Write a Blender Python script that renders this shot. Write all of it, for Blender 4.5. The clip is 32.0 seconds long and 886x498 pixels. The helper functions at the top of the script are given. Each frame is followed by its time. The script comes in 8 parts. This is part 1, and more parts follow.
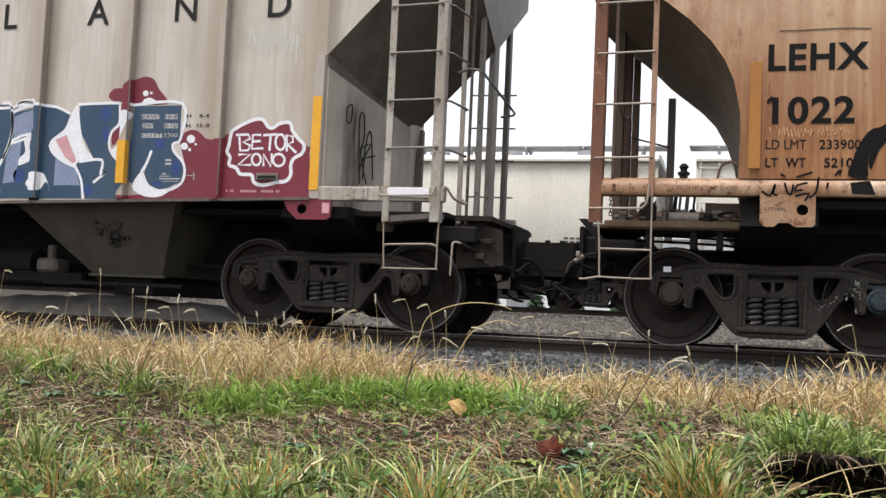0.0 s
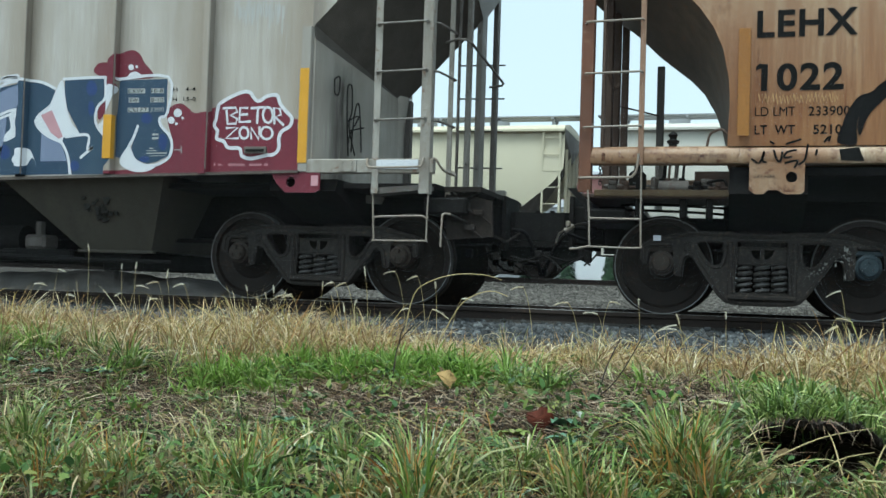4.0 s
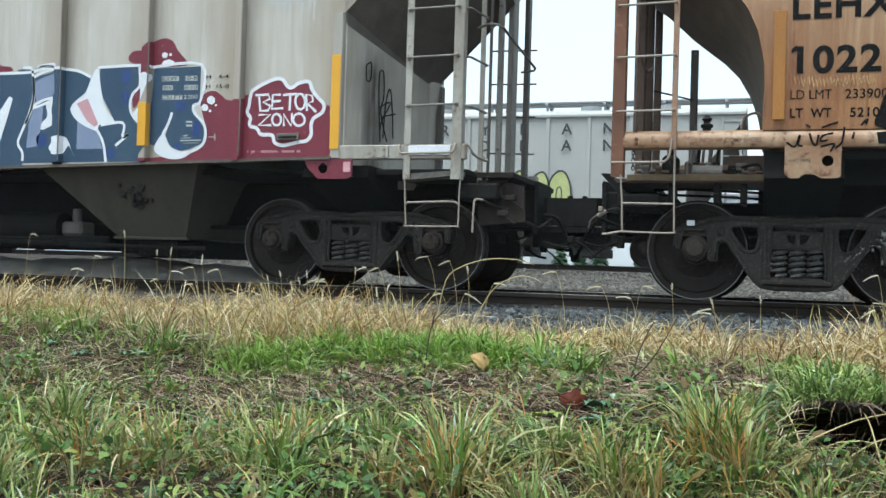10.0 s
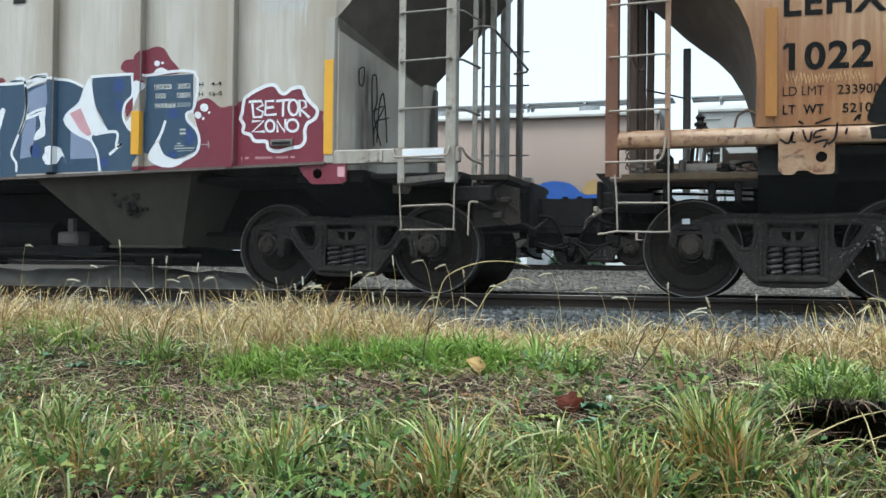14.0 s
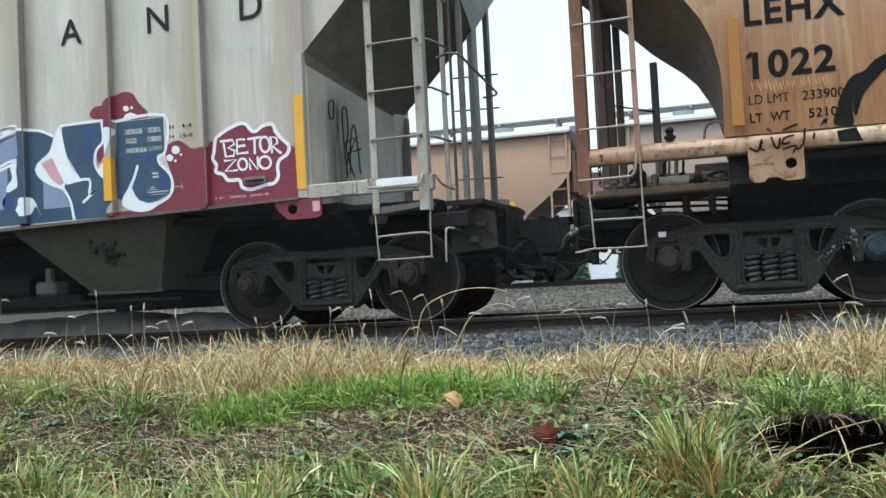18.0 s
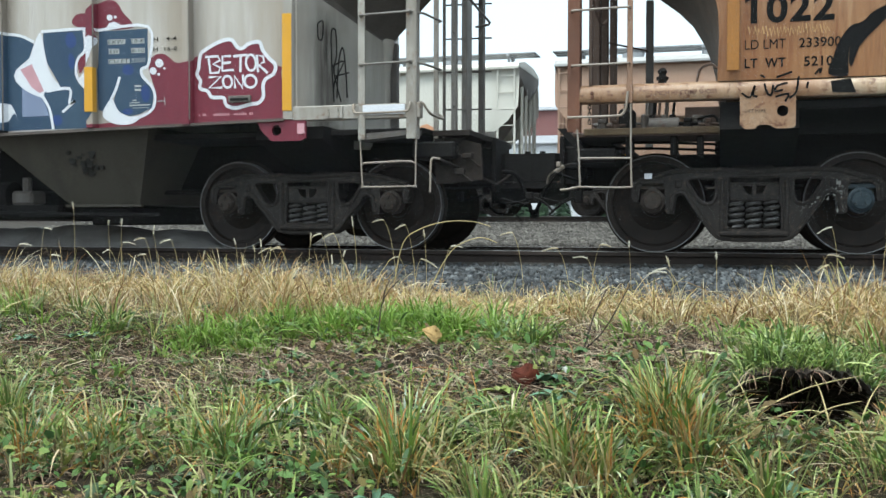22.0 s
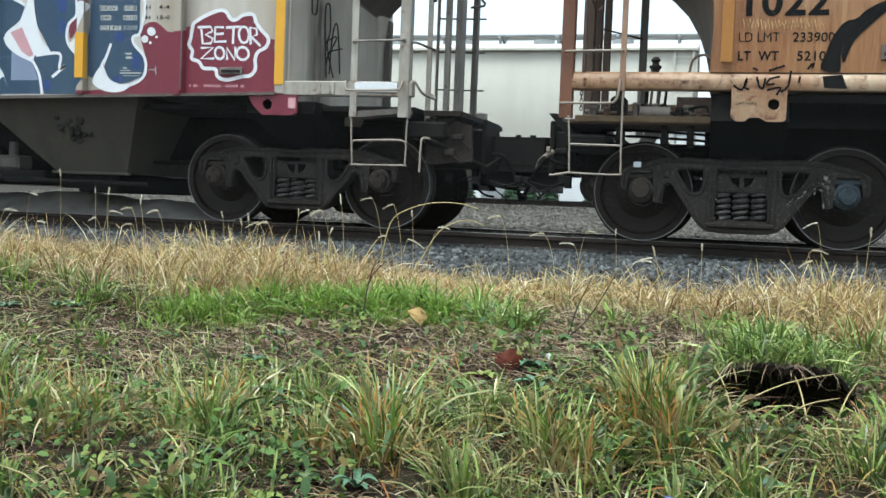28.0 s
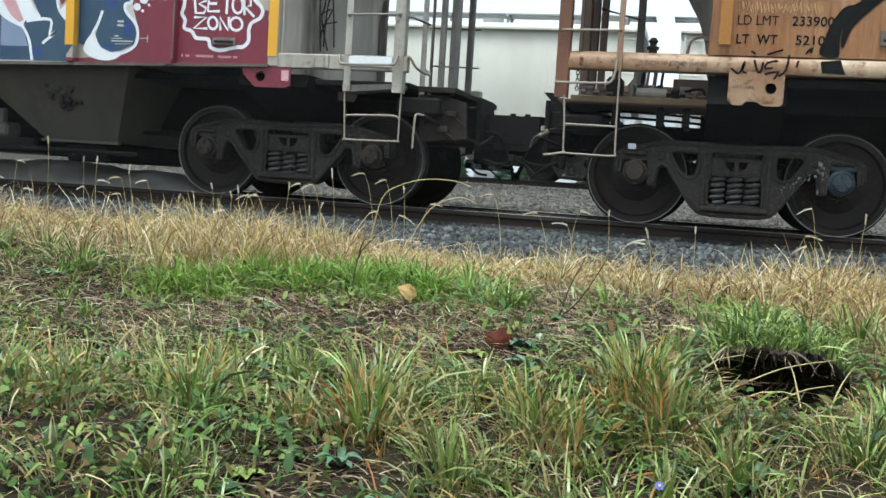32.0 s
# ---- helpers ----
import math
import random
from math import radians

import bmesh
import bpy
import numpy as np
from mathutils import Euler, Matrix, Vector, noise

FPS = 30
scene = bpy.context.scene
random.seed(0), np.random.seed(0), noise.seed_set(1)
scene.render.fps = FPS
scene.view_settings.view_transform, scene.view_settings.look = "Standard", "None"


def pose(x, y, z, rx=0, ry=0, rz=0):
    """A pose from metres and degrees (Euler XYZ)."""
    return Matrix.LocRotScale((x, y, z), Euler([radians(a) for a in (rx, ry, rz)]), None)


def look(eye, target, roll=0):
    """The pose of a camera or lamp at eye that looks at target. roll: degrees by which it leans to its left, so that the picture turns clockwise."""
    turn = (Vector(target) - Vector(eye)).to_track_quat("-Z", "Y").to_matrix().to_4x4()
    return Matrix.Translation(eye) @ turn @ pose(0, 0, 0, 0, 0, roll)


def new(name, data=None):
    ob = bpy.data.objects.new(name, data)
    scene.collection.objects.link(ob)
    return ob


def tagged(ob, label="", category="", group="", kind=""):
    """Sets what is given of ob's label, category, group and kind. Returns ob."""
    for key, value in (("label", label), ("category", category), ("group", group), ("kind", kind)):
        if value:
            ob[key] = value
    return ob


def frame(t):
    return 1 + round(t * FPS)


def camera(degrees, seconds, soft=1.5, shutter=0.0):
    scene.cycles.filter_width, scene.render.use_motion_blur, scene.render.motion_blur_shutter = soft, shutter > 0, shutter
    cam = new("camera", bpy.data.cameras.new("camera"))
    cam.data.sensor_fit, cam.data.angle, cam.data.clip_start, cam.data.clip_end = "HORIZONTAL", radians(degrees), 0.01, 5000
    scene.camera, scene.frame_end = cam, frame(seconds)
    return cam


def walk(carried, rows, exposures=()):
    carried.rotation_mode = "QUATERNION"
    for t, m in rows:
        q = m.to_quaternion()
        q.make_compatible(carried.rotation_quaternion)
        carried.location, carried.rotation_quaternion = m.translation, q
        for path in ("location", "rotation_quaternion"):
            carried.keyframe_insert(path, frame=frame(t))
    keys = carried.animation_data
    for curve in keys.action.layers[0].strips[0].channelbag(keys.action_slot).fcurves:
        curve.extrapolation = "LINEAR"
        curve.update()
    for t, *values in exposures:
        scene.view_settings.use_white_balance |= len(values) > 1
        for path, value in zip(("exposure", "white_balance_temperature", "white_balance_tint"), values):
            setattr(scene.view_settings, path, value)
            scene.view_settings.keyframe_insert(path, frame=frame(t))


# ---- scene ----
DEG = 47.80
PATH = [
    (0.0, -0.000, -0.000, 0.251, 16.49, 3.47, -2.56),
    (0.5, 0.002, -0.006, 0.258, 16.41, 3.11, -2.38),
    (1.0, -0.002, -0.002, 0.254, 16.15, 3.09, -2.55),
    (1.5, 0.001, -0.011, 0.253, 15.76, 3.17, -2.48),
    (2.0, 0.000, -0.006, 0.250, 15.61, 2.93, -2.22),
    (2.5, 0.005, 0.005, 0.249, 15.91, 2.55, -1.95),
    (3.0, 0.007, 0.005, 0.249, 16.03, 2.29, -1.98),
    (3.5, 0.009, 0.011, 0.251, 15.95, 2.03, -2.02),
    (5.5, 0.010, 0.022, 0.251, 16.51, 1.57, -0.85),
    (6.0, 0.010, 0.019, 0.252, 16.20, 1.31, -1.18),
    (6.5, 0.010, 0.016, 0.251, 16.19, 1.19, -1.03),
    (7.0, 0.012, 0.009, 0.250, 16.71, 1.30, -1.22),
    (7.5, 0.008, 0.008, 0.248, 17.07, 1.35, -1.66),
    (8.0, 0.008, 0.010, 0.247, 17.40, 1.40, -2.08),
    (8.5, 0.007, 0.016, 0.238, 17.80, 1.12, -2.10),
    (9.0, 0.004, 0.017, 0.237, 18.07, 0.83, -2.01),
    (9.5, 0.007, 0.017, 0.237, 17.98, 0.84, -1.94),
    (10.0, 0.008, 0.010, 0.235, 17.85, 1.08, -1.74),
    (10.5, 0.011, 0.007, 0.245, 17.85, 1.35, -1.55),
    (11.0, 0.010, 0.008, 0.239, 17.84, 1.45, -1.35),
    (11.5, 0.013, 0.010, 0.238, 17.80, 1.30, -1.35),
    (12.0, 0.013, 0.011, 0.240, 17.58, 1.19, -1.32),
    (12.5, 0.015, 0.009, 0.239, 17.44, 1.11, -1.33),
    (13.0, 0.026, 0.015, 0.230, 17.55, 1.14, -1.41),
    (13.5, 0.014, 0.013, 0.235, 17.63, 1.10, -1.32),
    (14.0, 0.017, 0.014, 0.245, 17.70, 1.20, -0.64),
    (14.5, 0.058, 0.034, 0.263, 17.46, 1.85, 4.08),
    (16.5, 0.051, 0.017, 0.293, 18.62, 0.52, 6.83),
    (17.0, 0.072, 0.018, 0.291, 17.78, 1.43, 3.59),
    (17.5, 0.066, 0.032, 0.289, 17.01, 2.15, 2.99),
    (18.0, 0.070, 0.030, 0.290, 16.93, 2.46, 2.94),
    (18.5, 0.056, 0.024, 0.282, 17.06, 2.34, 2.39),
    (19.0, 0.049, 0.019, 0.277, 17.64, 1.98, 1.46),
    (19.5, 0.021, 0.008, 0.297, 19.19, 2.38, -0.23),
    (20.0, -0.003, 0.034, 0.298, 20.70, 2.64, -0.68),
    (20.5, 0.012, 0.071, 0.288, 19.96, 1.17, -0.56),
    (21.0, 0.020, 0.056, 0.307, 15.81, -0.32, -0.39),
    (21.5, 0.032, 0.081, 0.306, 13.73, -0.85, 0.41),
    (22.0, 0.038, 0.085, 0.306, 15.80, -1.62, -0.05),
    (22.5, 0.031, 0.088, 0.309, 17.82, -2.05, -0.88),
    (23.0, 0.038, 0.093, 0.308, 17.57, -1.43, -0.99),
    (23.5, 0.034, 0.100, 0.313, 16.74, -0.63, -1.36),
    (24.0, 0.034, 0.092, 0.314, 16.32, 0.03, -1.50),
    (24.5, 0.033, 0.085, 0.317, 16.21, -0.00, -1.81),
    (25.0, 0.030, 0.075, 0.319, 16.07, -0.40, -2.02),
    (25.5, 0.034, 0.065, 0.319, 15.72, -0.67, -2.12),
    (27.5, 0.033, 0.071, 0.316, 15.11, -2.57, -2.54),
    (28.0, 0.033, 0.074, 0.318, 15.07, -2.79, -2.22),
    (28.5, 0.028, 0.089, 0.314, 14.87, -2.82, -2.35),
    (29.0, 0.026, 0.090, 0.314, 14.73, -2.91, -2.34),
    (29.5, 0.025, 0.087, 0.314, 14.68, -3.34, -2.68),
    (30.0, 0.014, 0.091, 0.304, 15.06, -4.28, -3.63),
    (30.5, 0.011, 0.103, 0.307, 15.03, -4.43, -3.99),
    (31.0, 0.008, 0.107, 0.305, 14.58, -3.82, -4.16),
    (31.5, 0.005, 0.133, 0.304, 14.49, -3.59, -4.15),
    (32.0, 0.018, 0.131, 0.307, 14.64, -3.99, -3.58),
]
EXPOSURES = [(0.0, 0.30, 6700, 15), (2.5, 0.30, 6700, 15), (2.8, 0.36, 6350, 6), (3.0, 0.43, 5800, -2), (3.5, 0.54, 5900, 2), (6.0, 0.76, 6050, 9), (9.0, 0.96, 6080, 11), (13.0, 0.95, 6120, 12), (19.0, 0.95, 6150, 12), (24.0, 1.01, 6290, 13), (32.0, 0.98, 6250, 12)]
cam = camera(DEG, 32.0, soft=1.45)
walk(cam, [(t, pose(x, y, z, 90 + pitch, roll, yaw)) for t, x, y, z, yaw, pitch, roll in PATH], EXPOSURES)

# ---- daylight: an overcast sky ----
world = bpy.data.worlds.new("sky")
scene.world = world
world.use_nodes = True
wn = world.node_tree.nodes
wl = world.node_tree.links
wn.clear()
w_sky = wn.new("ShaderNodeTexSky")
w_sky.sky_type = "NISHITA"
w_sky.sun_disc = False
w_sky.sun_elevation = radians(48)
w_sky.sun_rotation = radians(200)
w_sky.air_density, w_sky.dust_density, w_sky.ozone_density = 1.0, 2.0, 1.0
w_grey = wn.new("ShaderNodeHueSaturation")
w_grey.inputs["Saturation"].default_value = 0.18
w_flat = wn.new("ShaderNodeMix")
w_flat.data_type = "RGBA"
w_flat.inputs["Factor"].default_value = 0.8
w_flat.inputs["B"].default_value = (6.0, 6.75, 7.3, 1)
w_bg = wn.new("ShaderNodeBackground")
w_bg.inputs["Strength"].default_value = 0.15
w_out = wn.new("ShaderNodeOutputWorld")
wl.new(w_sky.outputs["Color"], w_grey.inputs["Color"])
wl.new(w_grey.outputs["Color"], w_flat.inputs["A"])
wl.new(w_flat.outputs["Result"], w_bg.inputs["Color"])
wl.new(w_bg.outputs["Background"], w_out.inputs["Surface"])
sun = new("sun", bpy.data.lights.new("sun", "SUN"))
sun.data.energy, sun.data.angle, sun.data.color = 4.0, radians(35), (1.0, 0.98, 0.94)
sun.matrix_world = look((-5, -4, 40), (0, 8, 0))

# ---- the plan, in metres: x along the tracks, y away from the road, z up ----
TRACK_Y, RAIL_Z, CAR_Z = 10.517, 0.010, 0.035
FAR_Y, FAR_Z, FAR_RAIL_Z = 29.0, 0.50, 0.43
GREY_X, TAN_X = -4.043, 0.279
GAUGE = 0.76


# ---- materials ----
class Nodes:
    def __init__(self, name):
        self.mat = bpy.data.materials.new(name)
        self.mat.use_nodes = True
        self.n, self.l = self.mat.node_tree.nodes, self.mat.node_tree.links
        self.bsdf = self.n["Principled BSDF"]
        self.co = self.n.new("ShaderNodeTexCoord")

    def noise(self, scale, detail=5, rough=0.6, stretch=(1, 1, 1), coords="Object"):
        m = self.n.new("ShaderNodeMapping")
        m.inputs["Scale"].default_value = stretch
        self.l.new(self.co.outputs[coords], m.inputs["Vector"])
        t = self.n.new("ShaderNodeTexNoise")
        t.inputs["Scale"].default_value, t.inputs["Detail"].default_value, t.inputs["Roughness"].default_value = scale, detail, rough
        self.l.new(m.outputs["Vector"], t.inputs["Vector"])
        return t.outputs["Fac"]

    def ramp(self, fac, lo, hi):
        r = self.n.new("ShaderNodeMapRange")
        r.inputs["From Min"].default_value, r.inputs["From Max"].default_value = lo, hi
        self.l.new(fac, r.inputs["Value"])
        return r.outputs["Result"]

    def mix(self, fac, a, b, mode="MIX"):
        m = self.n.new("ShaderNodeMix")
        m.data_type, m.blend_type = "RGBA", mode
        for key, v in (("Factor", fac), ("A", a), ("B", b)):
            if isinstance(v, (int, float)):
                m.inputs[key].default_value = v
            elif isinstance(v, tuple):
                m.inputs[key].default_value = (*v, 1)
            else:
                self.l.new(v, m.inputs[key])
        return m.outputs["Result"]

    def times(self, a, b):
        m = self.n.new("ShaderNodeMath")
        m.operation = "MULTIPLY"
        for i, v in enumerate((a, b)):
            if isinstance(v, (int, float)):
                m.inputs[i].default_value = v
            else:
                self.l.new(v, m.inputs[i])
        return m.outputs[0]

    def done(self, color, rough=0.6, metal=0.0, bump=None, depth=0.01, spec=0.5):
        for key, v in (("Base Color", color), ("Roughness", rough), ("Metallic", metal), ("Specular IOR Level", spec)):
            if isinstance(v, (int, float)):
                self.bsdf.inputs[key].default_value = v
            elif isinstance(v, tuple):
                self.bsdf.inputs[key].default_value = (*v, 1)
            else:
                self.l.new(v, self.bsdf.inputs[key])
        if bump is not None:
            b = self.n.new("ShaderNodeBump")
            b.inputs["Distance"].default_value = depth
            b.inputs["Strength"].default_value = 0.6
            self.l.new(bump, b.inputs["Height"])
            self.l.new(b.outputs["Normal"], self.bsdf.inputs["Normal"])
        return self.mat


def weathered(name, paint, grime, rust, much=0.5, rusty=0.35, rough=0.6, metal=0.0, streak=1.0, scale=1.0, grit=0.4):
    """Old painted steel: broad fading, streaks that run down, specks of rust."""
    k = Nodes(name)
    broad = k.ramp(k.noise(0.9 * scale, 6), 0.35, 0.7)
    runs = k.ramp(k.noise(5.0 * scale, 6, 0.65, (1, 1, 0.09)), 0.42, 0.72)
    fine = k.noise(38 * scale, 6, 0.7)
    specks = k.ramp(k.noise(9 * scale, 9, 0.72), 0.66 - 0.22 * rusty, 0.74 - 0.2 * rusty)
    c = k.mix(k.times(broad, much), paint, grime)
    c = k.mix(k.times(runs, much * streak), c, grime)
    c = k.mix(k.times(specks, min(1.0, rusty * 1.8)), c, rust)
    c = k.mix(k.times(k.ramp(fine, 0.4, 0.7), grit), c, tuple(0.55 * v for v in grime))
    return k.done(c, rough, metal, fine, 0.002, 0.2 if max(paint) < 0.1 else 0.4)


def plain(name, color, rough=0.6, metal=0.0, vary=0.25, scale=14.0, depth=0.003, spec=0.4):
    k = Nodes(name)
    f = k.noise(scale, 7, 0.65)
    b = k.noise(scale * 0.13, 4)
    dark = tuple(v * (1 - vary) for v in color)
    c = k.mix(k.ramp(f, 0.35, 0.7), color, dark)
    c = k.mix(k.times(k.ramp(b, 0.4, 0.7), 0.6), c, tuple(v * (1 - 0.8 * vary) for v in color))
    return k.done(c, rough, metal, f, depth, spec)


def by_island(name, colors, rough=0.6, vary=0.2, spec=0.3, through_light=0.0):
    """Each loose piece of the mesh takes one of the colours."""
    k = Nodes(name)
    g = k.n.new("ShaderNodeNewGeometry")
    r = k.n.new("ShaderNodeValToRGB")
    e = r.color_ramp.elements
    e[0].position, e[0].color = 0.0, (*colors[0], 1)
    e[1].position, e[1].color = 1.0, (*colors[-1], 1)
    for i, c in enumerate(colors[1:-1]):
        n = e.new((i + 1) / (len(colors) - 1))
        n.color = (*c, 1)
    k.l.new(g.outputs["Random Per Island"], r.inputs["Fac"])
    f = k.noise(25, 5)
    c = k.mix(k.times(k.ramp(f, 0.3, 0.75), vary), r.outputs["Color"], (0.05, 0.045, 0.03))
    k.done(c, rough, spec=spec)
    if through_light:
        k.bsdf.inputs["Subsurface Weight"].default_value = 0.0
        t = k.n.new("ShaderNodeBsdfTranslucent")
        m = k.n.new("ShaderNodeMixShader")
        m.inputs["Fac"].default_value = through_light
        k.l.new(c, t.inputs["Color"])
        k.l.new(k.bsdf.outputs["BSDF"], m.inputs[1])
        k.l.new(t.outputs["BSDF"], m.inputs[2])
        k.l.new(m.outputs["Shader"], k.n["Material Output"].inputs["Surface"])
    return k.mat




def ribbed_grey(name):
    """Faded grey paint: pale washed runs, tan grime in broad bands, brown dirt before each rib, dirt and painted rib
    shade beside it.
    """
    k = Nodes(name)
    sep = k.n.new("ShaderNodeSeparateXYZ")
    k.l.new(k.co.outputs["Object"], sep.inputs["Vector"])
    wave = k.n.new("ShaderNodeMath")
    wave.operation = "WRAP"
    wave.inputs[1].default_value, wave.inputs[2].default_value = -1.040 + 0.03, -1.040 - 1.088 + 0.03
    k.l.new(sep.outputs["X"], wave.inputs[0])
    # right of each rib: its shade put into the colour, along with dirt
    beside = k.ramp(wave.outputs[0], -1.88, -2.09)
    before = k.ramp(wave.outputs[0], -1.30, -1.12)
    bands = k.ramp(k.noise(2.3, 5, 0.6, (1, 1, 0.07)), 0.40, 0.66)
    pale = k.ramp(k.noise(3.4, 6, 0.65, (1, 1, 0.10)), 0.50, 0.70)
    runs = k.ramp(k.noise(22, 5, 0.7, (1, 1, 0.035)), 0.45, 0.75)
    blots = k.ramp(k.noise(1.3, 7, 0.65), 0.42, 0.70)
    fine = k.noise(38, 6, 0.7)
    c = k.mix(k.times(bands, 0.75), (0.50, 0.455, 0.40), (0.36, 0.30, 0.235))
    c = k.mix(k.times(pale, 0.7), c, (0.64, 0.61, 0.575))
    c = k.mix(k.times(blots, 0.35), c, (0.33, 0.28, 0.225))
    c = k.mix(k.times(k.times(before, k.noise(6, 6, 0.7, (1, 1, 0.12))), 0.9), c, (0.29, 0.225, 0.165))
    c = k.mix(k.times(k.times(beside, k.noise(9, 6, 0.7, (1, 1, 0.10))), 1.3), c, (0.17, 0.14, 0.115))
    c = k.mix(k.times(runs, 0.28), c, (0.27, 0.225, 0.18))
    c = k.mix(k.times(k.ramp(k.noise(11, 9, 0.75), 0.66, 0.74), 0.6), c, (0.20, 0.12, 0.07))
    return k.done(c, 0.5, 0, fine, 0.002, 0.4)


def stained_web(name):
    """Grey web plate with black grain-dust runs and one broad dark stain."""
    k = Nodes(name)
    sep = k.n.new("ShaderNodeSeparateXYZ")
    k.l.new(k.co.outputs["Object"], sep.inputs["Vector"])
    spot = k.times(k.ramp(sep.outputs["X"], 0.14, 0.22), k.ramp(sep.outputs["X"], 0.30, 0.23))
    spot = k.times(k.times(spot, k.ramp(sep.outputs["Z"], 2.42, 2.15)), k.ramp(k.noise(9, 6, 0.7, (1, 1, 0.12)), 0.22, 0.55))
    edge = k.ramp(sep.outputs["X"], 0.19, 0.09)
    runs = k.ramp(k.noise(6.5, 6, 0.65, (1, 1, 0.06)), 0.42, 0.72)
    blots = k.ramp(k.noise(2.6, 7, 0.65), 0.38, 0.68)
    fine = k.noise(38, 6, 0.7)
    c = k.mix(k.times(blots, 0.55), (0.66, 0.615, 0.55), (0.40, 0.35, 0.295))
    c = k.mix(k.times(runs, 0.45), c, (0.24, 0.20, 0.165))
    c = k.mix(k.times(edge, 0.55), c, (0.24, 0.195, 0.155))
    c = k.mix(k.times(spot, 0.9), c, (0.045, 0.036, 0.030))
    c = k.mix(k.times(k.ramp(k.noise(10, 9, 0.75), 0.62, 0.72), 0.5), c, (0.18, 0.11, 0.065))
    return k.done(c, 0.55, 0, fine, 0.002, 0.35)


GREY_PAINT = ribbed_grey("grey_hopper_paint")
RUNG = weathered("worn_grey_rung", (0.24, 0.22, 0.195), (0.12, 0.10, 0.085), (0.13, 0.075, 0.045), 0.7, 0.4, 0.5, scale=4)
GREY_POST = weathered("dull_grey_post", (0.30, 0.275, 0.245), (0.16, 0.14, 0.12), (0.17, 0.10, 0.06), 0.8, 0.35, 0.55, scale=1.8)
GREY_RIB = weathered("grey_rib_paint", (0.45, 0.415, 0.365), (0.27, 0.235, 0.20), (0.20, 0.13, 0.08), 0.7, 0.2, 0.5, grit=0.15)
GREY_LADDER = weathered("grey_ladder_paint", (0.45, 0.42, 0.37), (0.25, 0.21, 0.17), (0.20, 0.10, 0.05), 0.8, 0.5, 0.5, scale=2)
GREY_WEB = stained_web("stained_grey_web")
GREY_DIM = weathered("grimy_shaded_grey_steel", (0.20, 0.175, 0.155), (0.085, 0.072, 0.062), (0.12, 0.06, 0.035), 0.9, 0.4, 0.6, scale=1.5)
# dark grey steel for the sloped ends, darker than the side paint
DARK_STEEL = weathered("dark_slope_steel", (0.22, 0.195, 0.17), (0.11, 0.096, 0.084), (0.18, 0.12, 0.085), 0.9, 0.2, 0.75)
# hopper bays: a dark olive-brown, much darker than the side sheets
BAY = weathered("dark_bay_steel", (0.100, 0.086, 0.063), (0.055, 0.047, 0.036), (0.072, 0.048, 0.033), 0.75, 0.3, 0.75)
BAY_DARK = plain("greasy_bay_bracket", (0.03, 0.025, 0.021), 0.7, 0.0, 0.5)
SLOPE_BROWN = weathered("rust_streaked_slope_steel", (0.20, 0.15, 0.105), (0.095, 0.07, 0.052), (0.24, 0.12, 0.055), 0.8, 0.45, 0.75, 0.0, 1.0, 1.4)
UNDER = plain("underframe_black", (0.017, 0.0152, 0.014), 0.88, 0.0, 0.4, spec=0.2)
END_BROWN = weathered("soot_brown_end_plate", (0.036, 0.027, 0.022), (0.02, 0.016, 0.0135), (0.07, 0.042, 0.028), 0.8, 0.4, 0.8, scale=2.5)
SILL_GRIME = weathered("grimy_side_sill", (0.15, 0.12, 0.10), (0.06, 0.048, 0.04), (0.30, 0.27, 0.25), 0.8, 0.3, 0.7, scale=2.5)
TRUCK = weathered("truck_casting", (0.018, 0.0155, 0.0145), (0.048, 0.040, 0.035), (0.12, 0.088, 0.066), 0.9, 0.5, 0.62, 0.1, 0.4, 2.8, 0.7)
WHEEL = weathered("wheel_plate", (0.019, 0.015, 0.013), (0.038, 0.029, 0.024), (0.055, 0.030, 0.020), 0.8, 0.5, 0.6, 0.2, 0.2, 2)
TREAD = plain("worn_wheel_tread", (0.20, 0.19, 0.185), 0.38, 0.8, 0.3)
SPRING = plain("spring_steel", (0.105, 0.098, 0.092), 0.45, 0.3, 0.5, 30)
BEARING = weathered("bearing_cap_steel", (0.055, 0.043, 0.036), (0.035, 0.028, 0.023), (0.13, 0.06, 0.035), 0.6, 0.4, 0.6, 0.2, 0.2, 4)
BEARING_BLUE = plain("blue_grey_bearing_cap", (0.035, 0.052, 0.062), 0.45, 0.2, 0.3)
TAN_PAINT = weathered("rust_streaked_tan_paint", (0.47, 0.30, 0.165), (0.33, 0.135, 0.045), (0.19, 0.07, 0.028), 1.0, 0.45, 0.55, 0.0, 1.0, 1.0)


